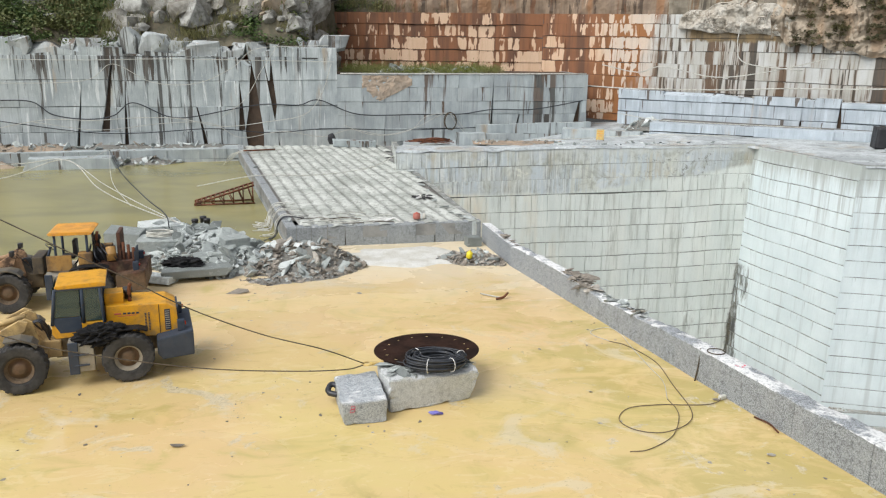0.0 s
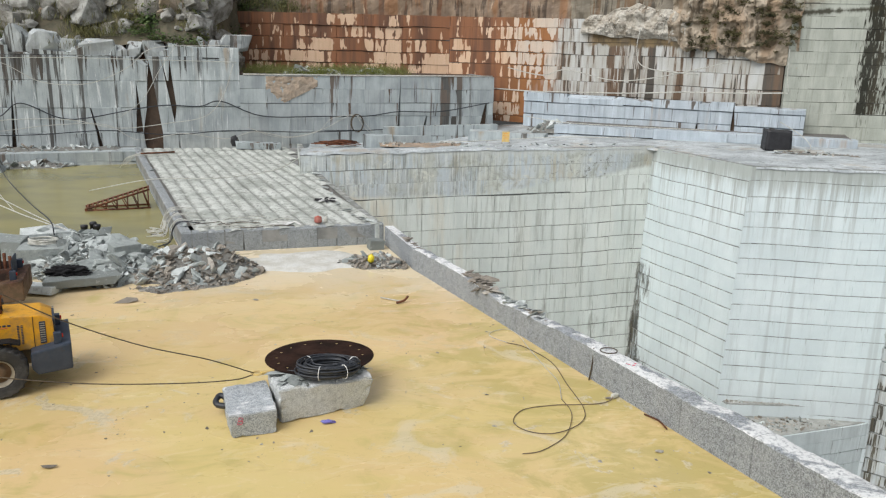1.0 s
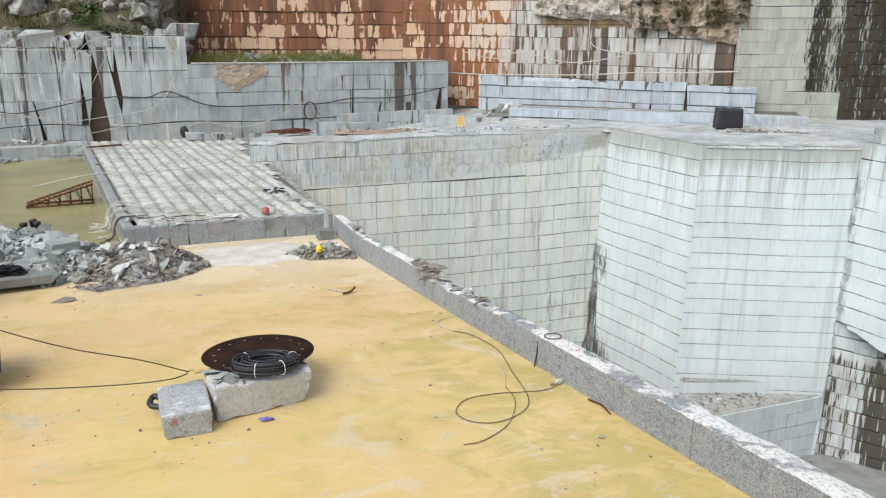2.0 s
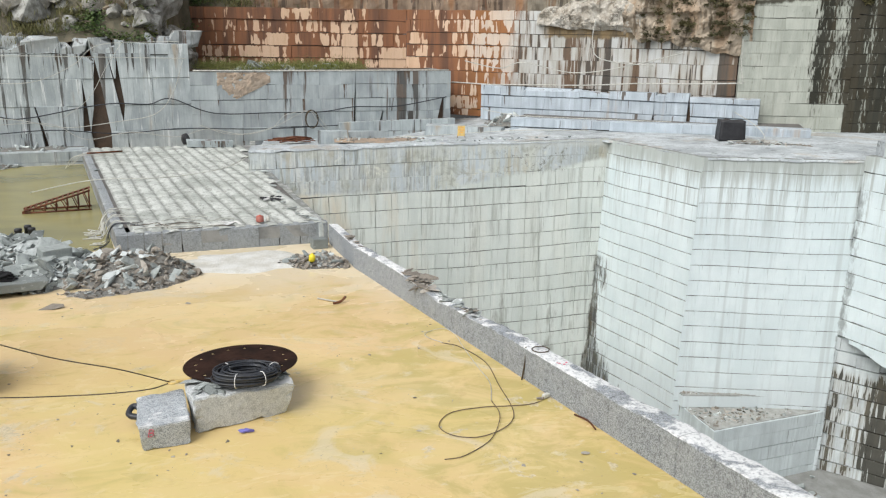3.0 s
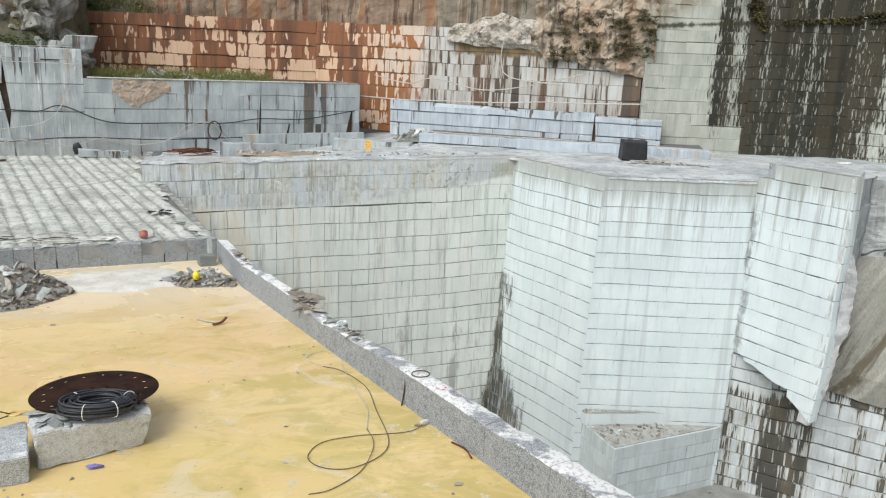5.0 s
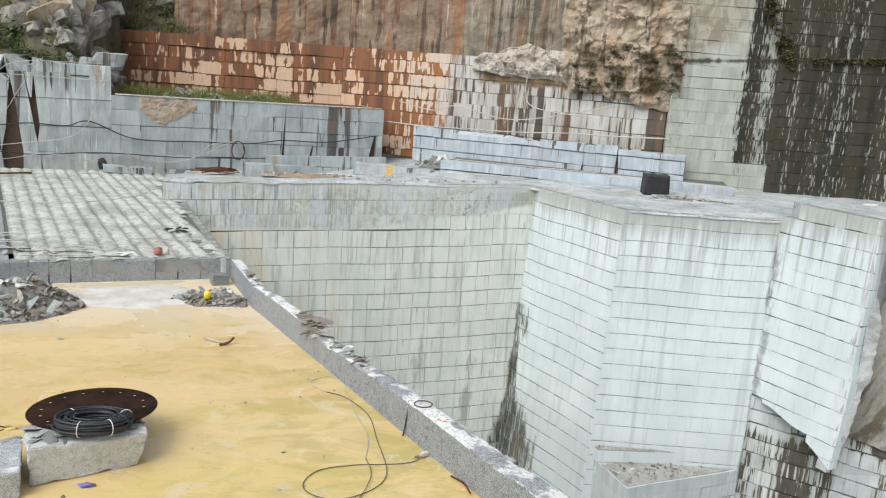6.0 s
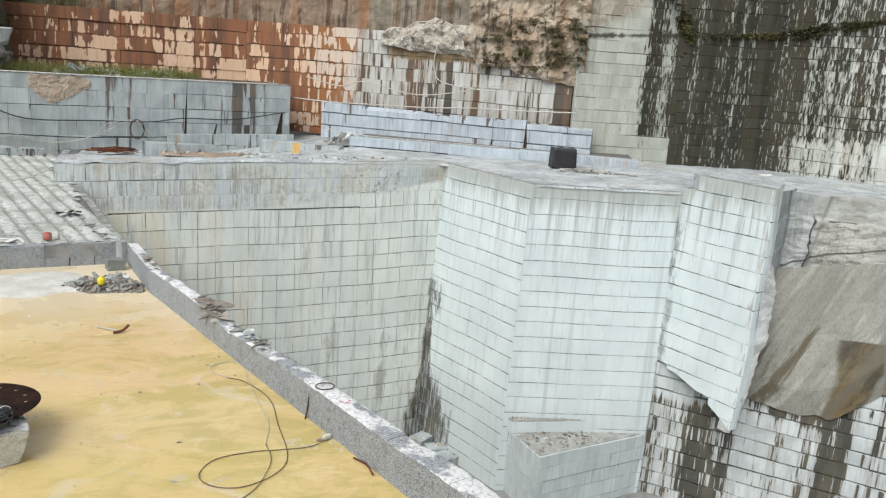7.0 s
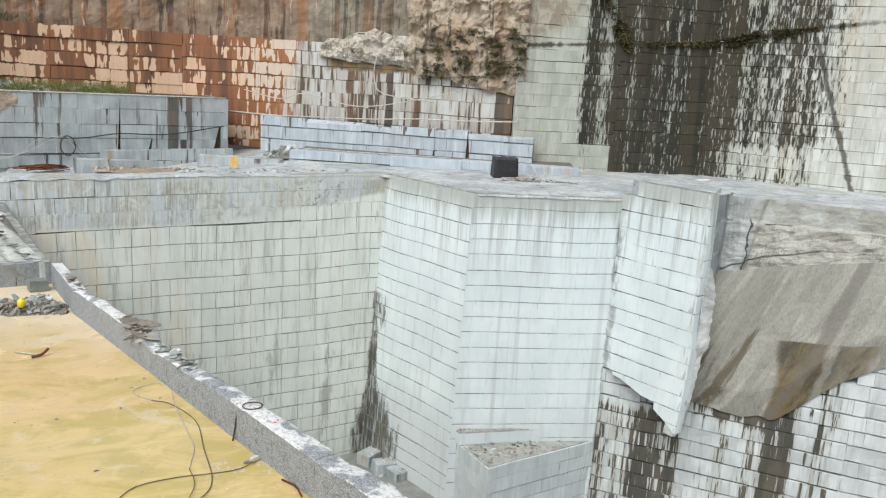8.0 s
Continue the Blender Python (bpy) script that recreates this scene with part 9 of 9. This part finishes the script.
def wall_cables():
    rows = [
        ("white", 0.04, [(-40, 8.3), (-36, 8.24), (-30, 8.2), (-23.2, 8.33), (-15, 8.25), (-9.3, 8.17)]),
        ("black", 0.06, [(-37, 4.9), (-34.1, 4.8), (-32.5, 3.7), (-29.9, 3.3), (-27.8, 3.6), (-26.2, 4.67), (-23.5, 3.5), (-21.5, 3.43), (-17.5, 4.2), (-15.1, 4.5), (-12.5, 4.4), (-10.7, 4.83), (-7.3, 3.55), (-2, 3.5), (2.0, 3.5), (5, 3.9), (9, 3.9), (13.8, 4.7)]),
        ("black", 0.05, [(-36.6, 3.2), (-30, 2.2), (-25.5, 2.1), (-20, 2.4), (-15, 2.0), (-10, 2.3), (-4, 2.1), (2, 2.2), (8, 2.5), (13.5, 2.4)]),
        ("white", 0.05, [(-37, 2.6), (-33, 3.3), (-29.5, 3.2), (-26, 3.4), (-22.5, 3.3), (-19, 2.6), (-15, 3.0), (-12, 3.6), (-10.5, 5.4), (-9.6, 8.0)]),
        ("white", 0.04, [(-34, 3.1), (-29, 2.4), (-24, 2.9), (-20, 2.9), (-17.5, 1.6), (-14, 2.1), (-10.5, 1.6), (-8, 2.2), (-5, 1.7), (-2.2, 2.3), (0.8, 3.6), (2.5, 2.0)]),
        ("white", 0.04, [(-38, 6.3), (-30, 6.5), (-27.5, 7.9), (-24.5, 6.4), (-21, 6.3), (-18, 7.6), (-16, 9.2), (-12, 9.5), (-9.8, 9.55)]),
        ("white", 0.035, [(-14, 9.7), (-15.5, 7.5), (-17, 5.0), (-19, 3.4)]),
        ("white", 0.035, [(-8.6, 2.6), (-6.5, 1.8), (-4.5, 1.7), (-2.5, 2.2), (-1.3, 3.3), (0.6, 3.7)]),
        ("white", 0.035, [(0.9, 3.7), (1.6, 2.6), (2.4, 1.8)]),
    ]
    for i, (kind, r, pts) in enumerate(rows):
        ob = new("wall_cable", tube([wall_point(x, z, 0.2 + 0.06 * i) for x, z in pts], r * (0.8 if kind == "black" else 0.6), m_hose if kind == "black" else m_white_hose, 5, 8, "wall_cable"))
        tagged(ob, ("black power cable" if kind == "black" else "white water hose") + " slung along the bench wall", "cable", "cables on the bench wall")
    ring = [wall_point(1.0 + 0.55 * math.cos(a * 0.7), 2.9 + 0.8 * math.sin(a * 0.7), 0.35 + 0.03 * a) for a in range(26)]
    tagged(new("cable_coil", tube(ring, 0.03, m_rope, 5, 3, "cable_coil")), "coiled brown cable hanging on the bench wall", "cable")
    for i, (a, b, sag) in enumerate((((14.6, 80.8, 6.0), (22, 77.4, 5.95), 0.1), ((22, 77.4, 5.95), (30, 71.8, 6.45), 0.1), ((30, 71.8, 6.45), (37.2, 66.6, 6.8), 0.05))):
        mid = tuple((p + q) / 2 - (sag if k == 2 else 0) for k, (p, q) in enumerate(zip(a, b)))
        tagged(new("step_pipe", tube([a, mid, b], 0.06, m_white_hose, 6, 6, "step_pipe")), "white pipe along the stepped granite bench", "pipe", "white pipes")
    for pts in ([(16, 81.5, 8.0), (19, 79.4, 7.4), (21, 78.0, 8.0), (25, 75, 7.2), (29, 72.4, 7.9), (33, 69.4, 9.2)], [(37.2, 66.6, 6.8), (36.9, 66.6, 8.2), (36.8, 66.6, 10.4)], [(26.5, 74.0, 12.0), (26.3, 74.0, 10.0), (27.0, 73.4, 8.5), (31, 71, 8.0)]):
        tagged(new("face_hose", tube(pts, 0.045, m_white_hose, 5, 6, "face_hose")), "pale hose hanging on the stained quarry face", "hose", "hoses on the face")
    for pts in ([(35.5, 64.4, 4.6), (36.6, 62.6, 3.6), (36.2, 60.6, 2.9), (34.6, 59.6, 2.88), (32.5, 59.4, 2.88)], [(16.5, 74.6, 3.9), (19.0, 72.6, 3.6), (22.5, 70.6, 3.55), (27.0, 68.6, 3.55), (31.0, 66.4, 3.6)], [(8.0, 70.2, 1.95), (11.0, 68.8, 2.25), (15.0, 69.6, 2.4), (19.0, 68.6, 2.7), (24.0, 66.8, 2.85)]):
        tagged(new("bench_hose", tube(pts, 0.03, m_white_hose, 5, 6, "bench_hose")), "pale hose lying along the dusty bench", "hose", "hoses on the bench")
    # white edge pipe on the middle bench
    tagged(new("edge_pipe", tube([(-8.8, 74.9, 7.16), (0, 76.6, 7.15), (14.1, 79.4, 7.2)], 0.06, m_white_hose, 6, 6, "edge_pipe")), "white pipe along the top of the bench", "pipe", "white pipes")
    # lines over the pond
    lines = [("white", 0.045, [(-34, 52.5, 1.2), (-29.5, 54.7, 0.9), (-24.5, 53.5, 2.4), (-20.2, 48.0, 1.6), (-17.0, 44.5, 1.3), (-13.6, 41.0, 1.2)]),
             ("white", 0.04, [(-36, 56, 1.6), (-29, 56, 1.7), (-24.5, 53.6, 2.4), (-20.0, 48.4, 1.75), (-16.5, 44.4, 1.4), (-13.2, 40.6, 1.2)]),
             ("black", 0.05, [(-26.5, 66.2, 1.3), (-22.2, 57.0, 1.0), (-17.2, 47.2, 1.2), (-14.2, 41.4, 1.5), (-13.7, 40.4, 1.0)]),
             ("white", 0.03, [(-26.5, 66.2, 1.3), (-22.5, 56.0, 0.6), (-19.2, 50.2, 0.06)]),
             ("white", 0.03, [(-26.5, 66.2, 1.35), (-25.5, 60, 1.6), (-24.5, 53.6, 2.4)])]
    for kind, r, pts in lines:
        tagged(new("pond_line", tube(pts, r * 0.65, m_hose if kind == "black" else m_white_hose, 5, 8, "pond_line")), ("black cable" if kind == "black" else "white hose") + " strung across the muddy pond", "cable", "lines over the pond")
    coil = [(-13.5 + (0.6 + 0.2 * noise.noise((a * 0.4, 1, 0))) * math.cos(a * 0.6), 38.4 + (0.4 + 0.2 * noise.noise((a * 0.4, 5, 0))) * math.sin(a * 0.6), 1.09 + 0.006 * a) for a in range(40)]
    tagged(new("white_coil", tube(coil, 0.032, m_white_hose, 6, 3, "white_coil")), "coil of white hose on a squared stone", "hose")
    tarp = new("black_tarp", crumpled(398, m_tarp, "black_tarp"))
    tarp.matrix_basis = Matrix.LocRotScale((-11.5, 35.2, 0.62), None, (1.2, 0.7, 0.7))
    tagged(tarp, "crumpled black sheet on the rubble", "plastic sheet")


wall_cables()
